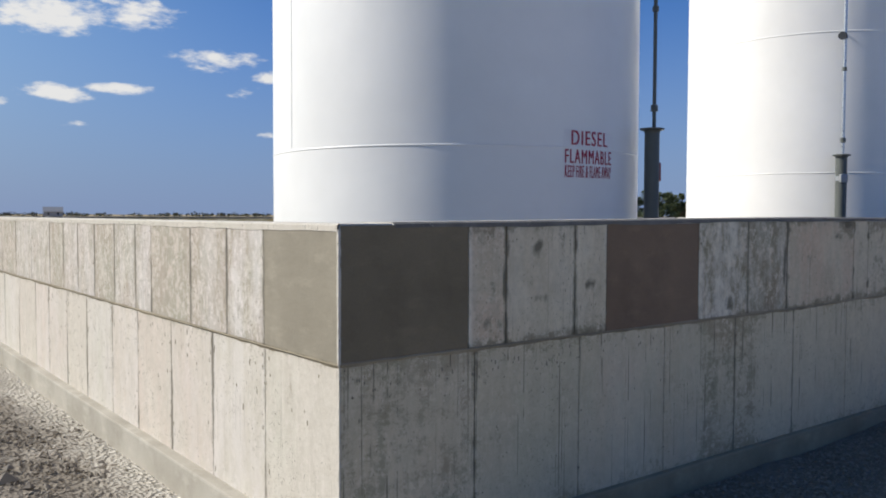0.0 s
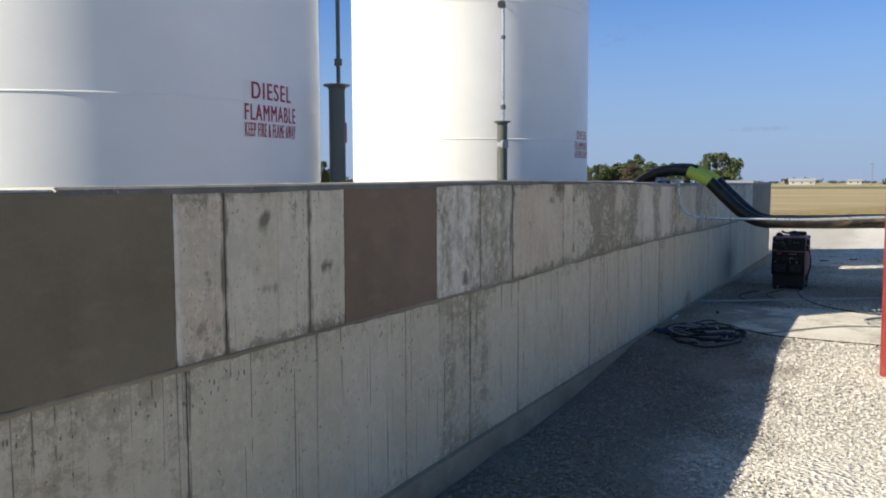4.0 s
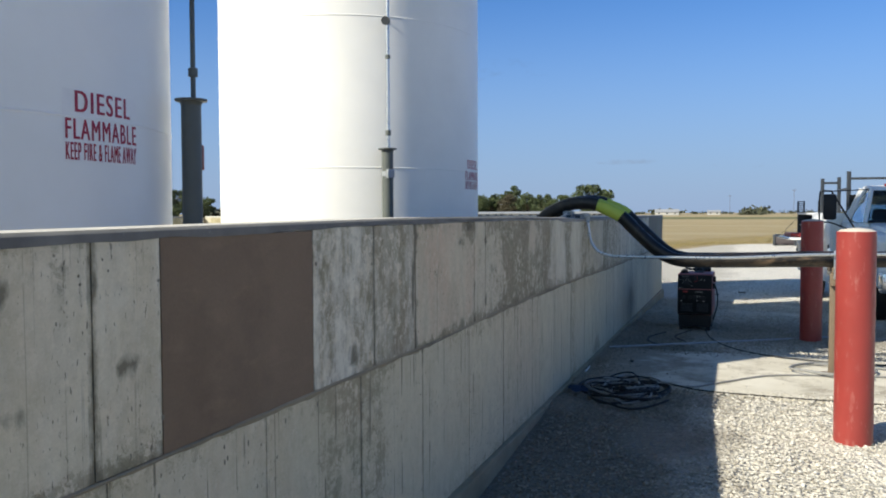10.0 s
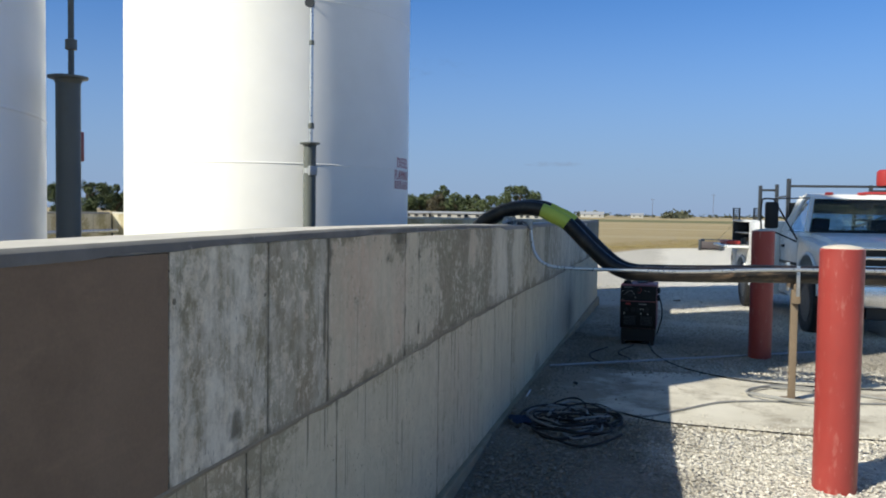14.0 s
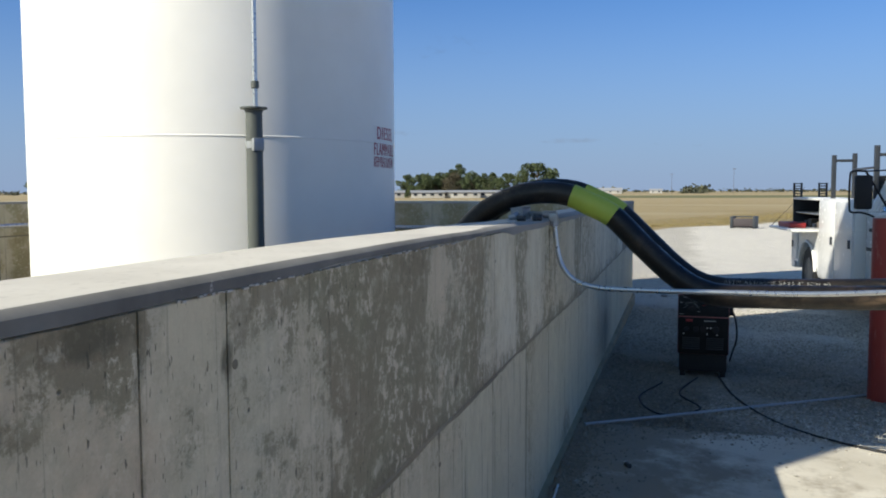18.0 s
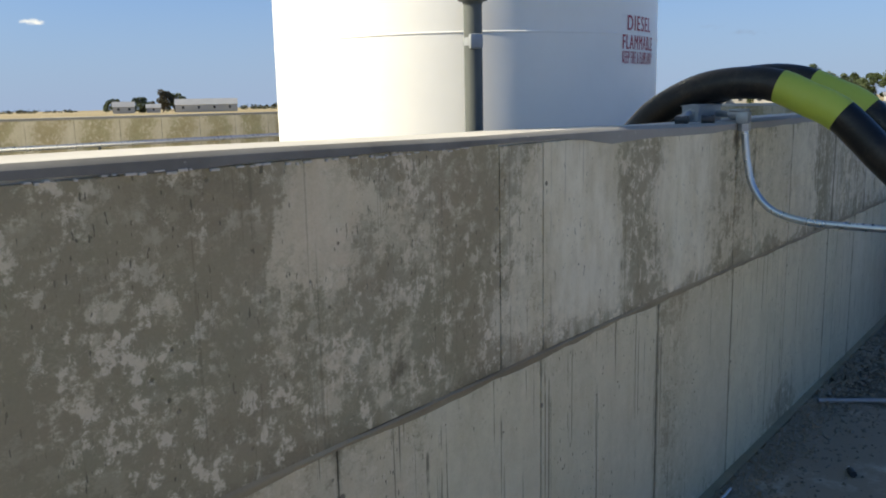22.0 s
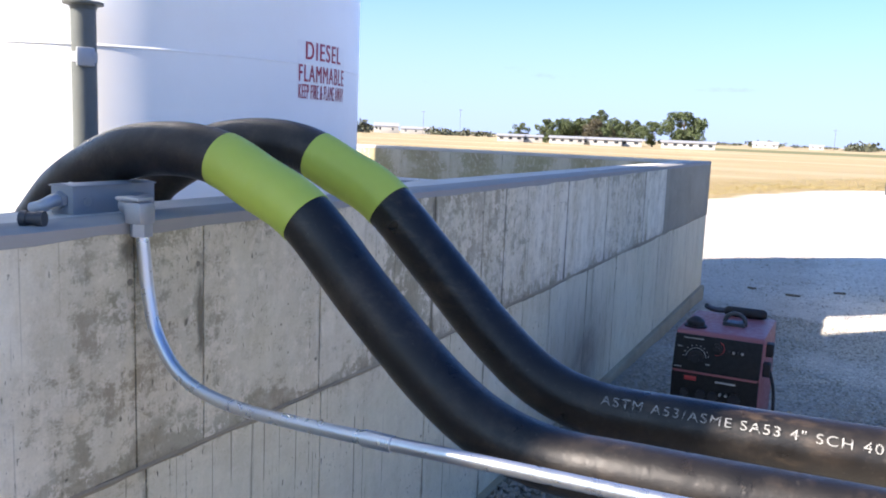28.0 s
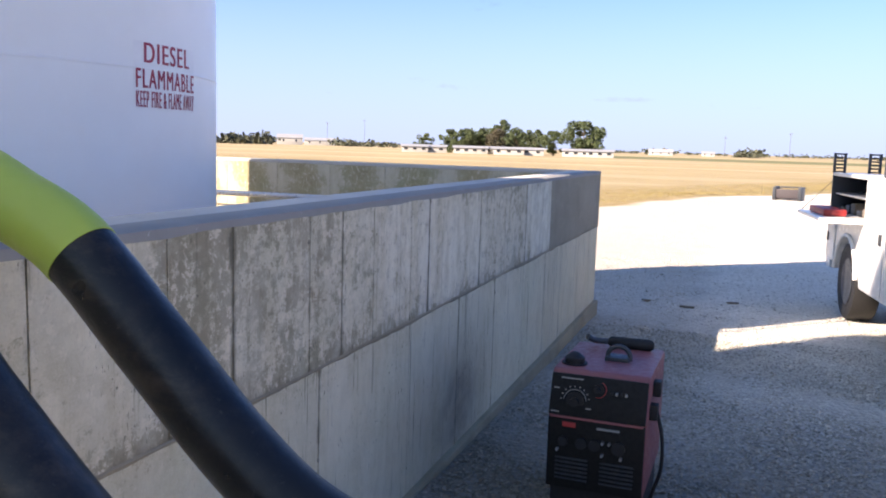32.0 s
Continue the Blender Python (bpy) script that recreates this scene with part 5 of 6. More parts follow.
def junction_box():
    t = thing("junction_box", (7.043, 0.147, TOP), 0, "long grey steel junction box on the wall top under the pipe", "junction box")
    body = part("body", box((-0.105, -0.03, 0.0), (0.105, 0.03, 0.055), 0.003), BOX_GREY, t)
    part("lid", prism([(-0.033, 0.054), (0.033, 0.054), (0.033, 0.057), (0.0, 0.061), (-0.033, 0.057)], -0.108, 0.108, 0.0012), BOX_GREY, t, "thin lid with a shallow ridge", at=pose(0, 0, 0, 0, 0, 90))
    part("knockout_hole", rod((0.1045, -0.008, 0.025), (0.1062, -0.008, 0.025), 0.010, seg=14), BLACK_PLASTIC, body, "open dark knockout")
    for x in (-0.07, 0.08):
        part("knockout", rod((x, -0.0295, 0.025), (x, -0.0312, 0.025), 0.009, seg=14), CAST_GREY, body)
    elbow = part("angle_connector", tube(smooth_line([(-0.10, 0.0, 0.028), (-0.125, 0.0, 0.028), (-0.142, 0.008, 0.018), (-0.146, 0.03, 0.012)], 5), 0.0125, 14), CAST_GREY, t)
    part("connector_nut", rod((-0.106, 0, 0.028), (-0.116, 0, 0.028), 0.018, seg=6), CAST_GREY, elbow)
    part("offset_nipple", tube(smooth_line([(0.06, -0.025, 0.026), (0.045, -0.07, 0.026), (-0.04, -0.115, 0.027), (-0.068, -0.142, 0.027)], 6), 0.0115, 14), CAST_GREY, t)
    for x in (-0.085, 0.085):
        part("lid_screw", lathe([(0.004, 0.0585), (0.003, 0.062)], 8, Matrix.Translation((x, 0, 0))), GALV, t)


junction_box()


def nipple(x, y, rz):
    t = thing("pipe_nipple", (x, y, TOP + 0.0145), rz, "short black threaded pipe nipple lying on the wall", "pipe fitting", "fittings on the wall top")
    part("barrel", rod((-0.016, 0, 0), (0.016, 0, 0), 0.0115, seg=16), DARK_STEEL, t)
    for s in (-1, 1):
        part("collar", rod((s * 0.008, 0, 0), (s * 0.02, 0, 0), 0.0135, seg=16), DARK_STEEL, t)


nipple(6.775, 0.022, 115), nipple(6.72, 0.085, 98)


# ---- on the ground ----
def bollard(x, y, z, top, rz):
    t = thing("bollard", (x, y, z), rz, "red painted steel bollard filled with concrete", "bollard", "red bollards")
    part("post", lathe([(0.106, -0.15), (0.106, top - 0.004), (0.102, top)], 40), RED_PAINT, t)
    part("concrete_fill", lathe([(0.101, top - 0.03), (0.101, top), (0.085, top + 0.01), (0.045, top + 0.017), (0.015, top + 0.02)], 40), CONCRETE_FILL, t, "rounded tan concrete cap")
    return t


bollard(5.2, -1.885, -0.02, 1.215, 0)
bollard(9.11, -1.945, -0.01, 1.225, 70)


def pipe_stand():
    t = thing("pipe_stand", (7.2, -1.96, 0), 0, "weathered post stand holding the black pipes", "pipe stand")
    part("post", box((-0.03, -0.024, 0.0), (0.03, 0.024, 0.80), 0.006), POST_TAN, t)
    part("foot_plate", box((-0.07, -0.07, 0.0), (0.07, 0.07, 0.01), 0.003), POST_TAN, t)
    part("cross_arm", box((-0.13, -0.02, 0.82), (0.28, 0.02, 0.868), 0.005), POST_TAN, t)
    part("wedge_block", box((-0.085, -0.03, 0.72), (-0.03, 0.03, 0.82), 0.006), POST_TAN, t)
    for x in (-0.21, 0.30):
        part("strap", box((x + 0.055, -0.012, 0.78), (x + 0.066, 0.012, 1.0), 0.002), GALV, t)


pipe_stand()


def lying_rod(name, a, b, r, material, label, category):
    t = thing(name, (0, 0, 0), 0, label, category)
    part("bar", rod(a, b, r, seg=10), material, t)


lying_rod("conduit_length", (7.92, -0.08, 0.014), (9.66, -2.52, -0.006), 0.0105, CAST_GREY, "length of galvanised conduit lying on the ground", "conduit")
lying_rod("bright_offcut", (6.63, -0.075, 0.012), (6.86, -0.07, 0.012), 0.006, GALV, "short bright metal offcut lying at the wall foot", "offcut")


def cable_coil():
    """A loose heap of welding lead at the foot of the wall."""
    t = thing("cable_heap", (6.02, -0.46, -0.012), 0, "loose heap of black and grey welding cable on the ground", "cable")
    rng = random.Random(21)
    for k in range(22):
        cx, cy = rng.uniform(-0.22, 0.26), rng.uniform(-0.12, 0.12)
        rx, ry, turn = rng.uniform(0.13, 0.36), rng.uniform(0.12, 0.28), rng.uniform(0, 6.28)
        ph = [rng.uniform(0, 6.28) for _ in range(3)]
        r = rng.choice((0.006, 0.0075, 0.009))
        pts = []
        for i in range(15):
            a = turn + i / 14 * 6.28 * rng.uniform(0.98, 1.0) * (0.85 if k % 3 else 1.05)
            x = cx + rx * math.cos(a) * (1 + 0.13 * math.sin(3 * a + ph[0]))
            y = max(-0.6, min(0.36, cy + ry * math.sin(a) * (1 + 0.12 * math.cos(2 * a + ph[1]))))
            pts.append((x, y, r + 0.006 + k * 0.0018 * (0.5 + 0.5 * math.sin(2 * a + ph[2]))))
        part("loop", tube(smooth_line(pts, 5), r, 8), GREY_CABLE if k % 3 == 1 else BLACK_RUBBER, t)
    return t


cable_coil()


def cable(points, r, material, label):
    t = thing("welding_cable", (0, 0, 0), 0, label, "cable", "cables across the apron")
    part("lead", tube(smooth_line(points, 7), r, 8), material, t)


cable([(6.45, -0.62, 0.012), (6.3, -0.9, 0.006), (6.55, -1.15, 0.01), (6.9, -1.45, 0.01), (7.05, -1.8, 0.01), (7.12, -2.2, 0.01), (7.3, -2.9, 0.01)], 0.0065, GREY_CABLE, "dusty grey cable trailing across the concrete apron")
cable([(6.4, -0.7, 0.012), (6.2, -1.0, 0.006), (6.14, -1.5, 0.006), (6.12, -2.2, 0.006), (6.16, -3.2, 0.006)], 0.0055, BLACK_RUBBER, "black cable lying along the apron edge")
cable([(7.0, -2.25, 0.012), (7.3, -1.7, 0.012), (7.55, -1.85, 0.018), (7.4, -2.3, 0.02), (7.0, -2.1, 0.03), (7.2, -1.65, 0.03), (7.6, -1.95, 0.024), (7.4, -2.6, 0.012), (7.0, -3.2, 0.01)], 0.009, GREY_CABLE, "grey cable looped round the pipe stand foot")
cable([(9.5, -0.9, 0.008), (8.8, -1.0, 0.006), (8.2, -1.25, 0.004), (7.8, -1.7, 0.012), (7.7, -2.4, 0.012), (7.9, -3.4, 0.012)], 0.0065, BLACK_RUBBER, "black cable from the welder across the gravel")
cable([(9.45, -0.75, 0.002), (8.9, -0.62, 0.004), (8.5, -0.75, 0.004), (8.3, -0.5, 0.006), (8.7, -0.36, 0.006), (9.2, -0.5, 0.004)], 0.006, BLACK_RUBBER, "black cable curled on the gravel beside the welder")


def small_litter():
    t = thing("bottle_cap", (7.24, -0.37, 0.0), 30, "small bright metal fitting lying on the slab", "litter")
    part("barrel", rod((-0.02, 0, 0.012), (0.02, 0, 0.012), 0.012, seg=12), DARK_STEEL, t)
    part("bright_end", rod((0.02, 0, 0.012), (0.034, 0, 0.012), 0.009, seg=12), GALV, t)
    bm = bmesh.new()
    rng = random.Random(4)
    grid = [[bm.verts.new((0.024 * i - 0.08, 0.024 * j - 0.06, 0.012 + rng.uniform(0, 0.028))) for j in range(6)] for i in range(8)]
    for i in range(7):
        for j in range(5):
            bm.faces.new((grid[i][j], grid[i + 1][j], grid[i + 1][j + 1], grid[i][j + 1]))
    bmesh.ops.solidify(bm, geom=bm.faces[:], thickness=0.003)
    tagged(new("shop_rag", mesh_of("shop_rag", bm, BLUE_RAG, True)), "crumpled blue shop rag at the wall foot", "rag").matrix_basis = pose(5.93, -0.14, -0.006, 0, 0, 25)


small_litter()


def welder():
    """An engine-driven welder: sheet-metal case, black instrument face, stack and lifting eye on top."""
    t = thing("engine_welder", (9.47, -0.785, -0.01), -1.5, "faded red engine driven welder with black control face", "welding machine")
    w, d, h, mid = 0.185, 0.57, 0.632, 0.47
    case = part("case", prism([(0.02, 0.18), (d, 0.18), (d, h), (0.075, h + 0.004), (0.06, h - 0.012), (0.02, mid)], -w, w, 0.012), WELDER_RED, t)
    part("skid_base", box((0.05, -w + 0.012, 0.045), (d - 0.02, w - 0.012, 0.182), 0.006), BLACK_PLASTIC, t, "black skid base under the case")
    face = part("control_face", prism([(0.022, mid), (0.064, h - 0.014), (0.044, h - 0.010), (0.0, mid)], -w + 0.004, w - 0.004, 0.004), WELDER_FACE, t, "black instrument face")
    low = part("lower_face", box((0.004, -w + 0.004, 0.186), (0.03, w - 0.004, mid - 0.010), 0.004), WELDER_FACE, t)
    part("red_stripe", box((-0.001, -w + 0.012, mid - 0.010), (0.02, w - 0.012, mid - 0.001), 0.001), WELDER_RED, face)
    slope = (0.044 / (h - 0.010 - mid))

    def on_face(z):
        return (z - mid) * slope

    for y, z, r in ((0.085, 0.526, 0.034), (0.0, 0.578, 0.020)):
        part("dial", rod((on_face(z) - 0.004, y, z), (on_face(z) + 0.01, y, z), r, seg=28), BLACK_PLASTIC, face)
        bm = bmesh.new()
        lo, hi = (0.1, 3.0) if y > 0.05 else (2.0, 5.0)
        arc = [(on_face(z + (r + 0.009) * math.sin(a)) - 0.002, y + (r + 0.009) * math.cos(a), z + (r + 0.009) * math.sin(a)) for a in np.linspace(lo, hi, 14)]
        add_tube(bm, arc, 0.0016, 6)
        part("dial_scale", bm, DIAL_GREY if y > 0.05 else LABEL_RED, face)
        part("knob", rod((on_face(z) - 0.024, y, z), (on_face(z), y, z), r * 0.5, seg=18), BLACK_PLASTIC, face)
    for k in range(4):
        part("switch", box((on_face(0.57) - 0.010, -0.055 - 0.018 * k, 0.564), (on_face(0.57) + 0.006, -0.046 - 0.018 * k, 0.575), 0.002), DIAL_GREY if k % 2 else BLACK_PLASTIC, face)
    for k in range(9):
        a = 0.1 + 0.35 * k
        y, z = 0.085 + 0.054 * math.cos(a), 0.526 + 0.054 * math.sin(a)
        part("dial_tick", box((on_face(z) - 0.003, y - 0.003, z - 0.002), (on_face(z) + 0.006, y + 0.003, z + 0.002), 0.0008), DIAL_GREY, face)
    for y0, y1, z in ((0.06, 0.145, 0.607), (0.14, 0.172, 0.483), (0.022, 0.042, 0.505), (0.148, 0.168, 0.568)):
        part("label_bar", box((on_face(z) - 0.002, y0, z - 0.0025), (on_face(z) + 0.01, y1, z + 0.0025), 0.0008), DIAL_GREY, face)
    part("maker_plate", box((-0.001, 0.075, 0.428), (0.02, 0.125, 0.447), 0.001), LABEL_RED, low)
    part("name_print", box((-0.001, -0.09, 0.432), (0.02, -0.005, 0.440), 0.001), DIAL_GREY, low)
    for s in (-1, 1):
        for k in range(6):
            part("louvre", box((-0.004, s * 0.085 - 0.062, 0.222 + 0.016 * k), (0.012, s * 0.085 + 0.062, 0.228 + 0.016 * k), 0.002), DARK_STEEL, low)
    for y, r in ((0.12, 0.018), (0.05, 0.022), (0.0, 0.022), (-0.09, 0.026)):
        part("socket", rod((-0.012, y, 0.372), (0.01, y, 0.372), r, seg=18), BLACK_PLASTIC, low)
    for y, z in ((-0.03, 0.385), (-0.03, 0.338), (-0.055, 0.385), (-0.1, 0.334), (0.14, 0.338)):
        part("terminal_stud", rod((-0.014, y, z), (0.01, y, z), 0.0055, seg=10), GALV, low)
    for x in (0.06, 0.48):
        for y in (-w + 0.02, w - 0.06):
            part("skid_foot", box((x, y, 0.0), (x + 0.06, y + 0.04, 0.05), 0.004), BLACK_PLASTIC, t)
    part("fuel_cap", lathe([(0.034, h), (0.039, h + 0.010), (0.039, h + 0.03), (0.026, h + 0.04), (0.012, h + 0.05)], 20, Matrix.Translation((0.16, 0.12, 0))), BLACK_PLASTIC, t)
    part("filler_neck", lathe([(0.05, h), (0.05, h + 0.01)], 20, Matrix.Translation((0.16, 0.12, 0))), BLACK_PLASTIC, t)
    eye = part("lifting_eye", tube([(0.3, -0.03 + 0.045 * math.cos(a), h + 0.015 + 0.042 * math.sin(a)) for a in np.linspace(-0.25, 3.4, 12)], 0.010, 10), DARK_STEEL, t)
    part("eye_base", box((0.26, -0.075, h), (0.34, 0.02, h + 0.018), 0.004), DARK_STEEL, eye)
    part("muffler", lathe([(0.004, -0.10), (0.016, -0.098), (0.024, -0.085), (0.025, 0.075), (0.016, 0.092), (0.004, 0.094)], 22, pose(0.52, -0.05, h + 0.023, 90, 0, 0)), BLACK_RUBBER, t)
    part("exhaust_stub", tube(smooth_line([(0.52, 0.04, h + 0.023), (0.5, 0.1, h + 0.026), (0.47, 0.13, h + 0.045)], 5), 0.013, 12), DARK_STEEL, t)
    part("lead_clamp", box((0.08, -w - 0.03, 0.47), (0.13, -w + 0.002, 0.53), 0.006), BLACK_PLASTIC, t)
    part("lead_clamp", box((0.16, -w - 0.03, 0.54), (0.21, -w + 0.002, 0.60), 0.006), BLACK_PLASTIC, t)
    part("hanging_lead", tube(smooth_line([(0.1, -w - 0.02, 0.52), (0.08, -w - 0.05, 0.42), (0.07, -w - 0.055, 0.3), (0.1, -w - 0.03, 0.2), (0.12, -w - 0.01, 0.12)], 6), 0.007, 8), BLACK_RUBBER, t)


welder()


# ---- service truck ----
def wheel(truck, x, y, s):
    h = 0.49 if x < 1 else 0.55
    w = part("wheel", lathe([(0.2, -0.1), (0.235, -0.115), (0.235, 0.115), (0.2, 0.1)], 28, pose(x, y, h, 90, 0, 0)), DARK_STEEL, truck)
    tread = [(0.23, -0.11), (0.33, -0.128), (0.375, -0.118), (0.39, -0.09), (0.39, 0.09), (0.375, 0.118), (0.33, 0.128), (0.23, 0.11)]
    part("tyre", lathe(tread, 40, pose(x, y, h, 90, 0, 0)), BLACK_RUBBER, w)
    part("rim", lathe([(0.03, 0.085), (0.07, 0.10), (0.12, 0.07), (0.19, 0.085), (0.225, 0.118)], 28, pose(x, y, h, -90 * s, 0, 0)), DARK_STEEL, w)


def truck():
    """A white pickup cab with a service body, one side box open with its door folded down. x points to its front."""
    t = thing("service_truck", (15.95, -3.36, -0.27), 185.5, "white service truck with pipe rack and open side box", "truck")
    # chassis
    part("chassis", box((-0.72, -0.45, 0.42), (4.6, 0.45, 0.6), 0.02), DARK_STEEL, t)
    for x in (0.18, 4.0):
        for s in (-1, 1):
            wheel(t, x, s * (0.86 if x > 1 else 0.9), s)
    # service body, side y = -1.02 faces the wall
    for s in (-1, 1):
        y0, y1 = (s * 1.04, s * 0.62) if s > 0 else (-1.04, -0.62)
        lo, hi = min(y0, y1), max(y0, y1)
        outline = [(-0.76, 0.62), (-0.32, 0.62)] + [(0.45 * math.cos(a) + 0.18, 0.52 + 0.42 * math.sin(a)) for a in np.linspace(math.pi - 0.15, 0.15, 9)] + [(0.70, 0.62), (0.76, 0.50), (2.32, 0.50), (2.32, 1.56), (0.78, 1.56)]
        if s > 0:
            body = part("body_side", prism(outline + [(0.78, 1.56), (-0.76, 1.56)], lo, hi, 0.012), WHITE_PAINT, t)
        else:
            body = part("body_side", prism(outline + [(0.78, 1.14), (-0.76, 1.14)], lo, hi, 0.012), WHITE_PAINT, t)
            part("box_back", box((-0.74, -0.66, 1.14), (0.78, -0.63, 1.55), 0.004), BLACK_PLASTIC, t)
            part("box_top", box((-0.76, -1.04, 1.53), (0.78, -0.63, 1.565), 0.006), WHITE_PAINT, t)
            part("box_end", box((-0.76, -1.04, 1.14), (-0.73, -0.64, 1.54), 0.004), DARK_STEEL, t)
            part("box_shelf", box((-0.73, -1.0, 1.33), (0.76, -0.66, 1.35), 0.003), GALV, t)
            for k in range(6):
                part("stored_fitting", box((-0.68 + 0.24 * k, -0.95, 1.145), (-0.52 + 0.24 * k, -0.72, 1.2 + 0.03 * (k % 3)), 0.01), DARK_STEEL if k % 2 else TRASH_GREY, t)
            door = part("drop_door", box((-0.74, -1.38, 1.105), (0.76, -1.04, 1.14), 0.008), WHITE_PAINT, t, "side box door folded down flat")
            part("stay_cable", rod((-0.70, -1.35, 1.14), (-0.70, -1.02, 1.5), 0.0035, seg=6), DARK_STEEL, door)
        part("wheel_trim", tube([(0.465 * math.cos(a) + 0.18, s * 1.045, 0.52 + 0.435 * math.sin(a)) for a in np.linspace(math.pi - 0.1, 0.1, 14)], 0.022, 8), WHITE_PAINT, body)
        for x in (0.80, 1.55):
            dr = part("locker_door", box((x + 0.015, min(s * 1.04, s * 1.055), 0.53), (x + 0.735, max(s * 1.04, s * 1.055), 1.53), 0.006), WHITE_PAINT, body)
            part("latch", box((x + 0.6, min(s * 1.054, s * 1.07), 0.98), (x + 0.67, max(s * 1.054, s * 1.07), 1.08), 0.006), DARK_STEEL, dr)
        dr = part("locker_door", box((-0.73, min(s * 1.04, s * 1.052), 0.65), (-0.36, max(s * 1.04, s * 1.052), 1.09), 0.006), WHITE_PAINT, body)
        part("latch", box((-0.69, min(s * 1.05, s * 1.064), 0.82), (-0.63, max(s * 1.05, s * 1.064), 0.92), 0.006), DARK_STEEL, dr)
    part("red_tool_case", box((-0.50, -1.30, 1.142), (0.25, -1.08, 1.21), 0.015), LABEL_RED, t, "red tool case on the folded door")
    part("load_floor", box((-0.74, -0.64, 0.66), (2.3, 0.64, 0.72), 0.01), DARK_STEEL, t)
    part("rear_bumper", box((-0.95, -1.0, 0.5), (-0.75, 1.0, 0.66), 0.02), WHITE_PAINT, t)
    for s in (-1, 1):
        part("tail_lamp", box((-0.78, s * 0.85 - 0.06, 0.8), (-0.755, s * 0.85 + 0.06, 1.02), 0.006), LABEL_RED, t)
    # upright slatted ramps at the rear
    for y in (-0.985, -0.63):
        ramp = part("ramp", box((-0.74, y - 0.065, 1.565), (-0.70, y - 0.04, 1.78), 0.004), DARK_STEEL, t)
        part("ramp_rail", box((-0.74, y + 0.04, 1.565), (-0.70, y + 0.065, 1.78), 0.004), DARK_STEEL, ramp)
        for k in range(6):
            part("ramp_slat", box((-0.745, y - 0.04, 1.57 + 0.038 * k), (-0.695, y + 0.04, 1.586 + 0.038 * k), 0.003), DARK_STEEL, ramp)
    # pipe rack
    for s in (-1, 1):
        post = part("rack_post", box((1.035, s * 0.95 - 0.026, 1.55), (1.085, s * 0.95 + 0.026, 2.12), 0.006), DARK_STEEL, t)
        part("rack_stub", box((1.035, s * 0.70 - 0.026, 1.55), (1.085, s * 0.70 + 0.026, 2.14), 0.006), DARK_STEEL, post)
        part("rack_rung", box((1.045, min(s * 0.93, s * 0.72), 2.03), (1.075, max(s * 0.93, s * 0.72), 2.065), 0.004), DARK_STEEL, post)
        part("rack_post", box((2.255, s * 0.81 - 0.028, 1.5), (2.305, s * 0.81 + 0.028, 2.18), 0.006), DARK_STEEL, t)
        part("rack_rail", rod((1.08, s * 0.71, 1.93), (2.26, s * 0.80, 1.93), 0.014, seg=8), DARK_STEEL, t)
    part("headache_rail", box((2.262, -0.79, 2.055), (2.298, 0.79, 2.09), 0.006), DARK_STEEL, t)
    part("red_drum", lathe([(0.02, 0.0), (0.13, 0.0), (0.14, 0.02), (0.14, 0.2), (0.1, 0.23), (0.02, 0.235)], 22, Matrix.Translation((2.28, 0.52, 2.085))), LABEL_RED, t, "red drum on the rack")
    # cab
    lower = [(2.36, 0.55), (3.44, 0.55), (3.44, 1.36), (3.40, 1.425), (2.36, 1.425)]
    part("cab_lower", prism(lower, -0.93, 0.93, 0.03), WHITE_PAINT, t)
    roof_bm = prism([(2.46, 1.875), (2.5, 1.935), (2.7, 1.955), (2.88, 1.935), (2.99, 1.875)], -0.68, 0.68, 0.02)
    part("roof", roof_bm, WHITE_PAINT, t)
    part("roof_lining", box((2.50, -0.645, 1.815), (2.95, 0.645, 1.874), 0.02), BLACK_PLASTIC, t)
    part("back_panel", box((2.40, -0.86, 1.425), (2.44, 0.86, 1.51), 0.006), BLACK_PLASTIC, t)
    part("back_header", box((2.42, -0.66, 1.825), (2.50, 0.66, 1.86), 0.006), BLACK_PLASTIC, t)
    for s in (-1, 1):
        part("windscreen_pillar", rod((3.39, s * 0.83, 1.425), (2.955, s * 0.655, 1.90), 0.03, seg=8), WHITE_PAINT, t)
        part("door_pillar", rod((2.62, s * 0.88, 1.425), (2.64, s * 0.665, 1.89), 0.028, seg=8), WHITE_PAINT, t)
        part("back_corner", box((2.42, min(s * 0.68, s * 0.84), 1.50), (2.47, max(s * 0.68, s * 0.84), 1.83), 0.006), BLACK_PLASTIC, t)
        part("rear_pillar", rod((2.43, s * 0.87, 1.41), (2.50, s * 0.655, 1.90), 0.06, seg=8), WHITE_PAINT, t)
        bm = bmesh.new()
        q = [bm.verts.new(v) for v in ((2.64, s * 0.878, 1.43), (3.33, s * 0.845, 1.43), (2.95, s * 0.668, 1.872), (2.66, s * 0.668, 1.872))]
        bm.faces.new(q)
        bmesh.ops.solidify(bm, geom=bm.faces[:], thickness=0.006)
        pane = part("side_window", bm, GLASS, t, smooth=False)
        pane.visible_shadow = False
        d = part("cab_door", box((2.5, min(s * 0.925, s * 0.945), 0.60), (3.38, max(s * 0.925, s * 0.945), 1.40), 0.01), WHITE_PAINT, t)
        part("door_handle", box((2.58, min(s * 0.94, s * 0.965), 1.20), (2.72, max(s * 0.94, s * 0.965), 1.24), 0.008), BLACK_PLASTIC, d)
        part("belt_moulding", box((2.46, min(s * 0.93, s * 0.952), 0.98), (3.40, max(s * 0.93, s * 0.952), 1.02), 0.006), BLACK_PLASTIC, d)
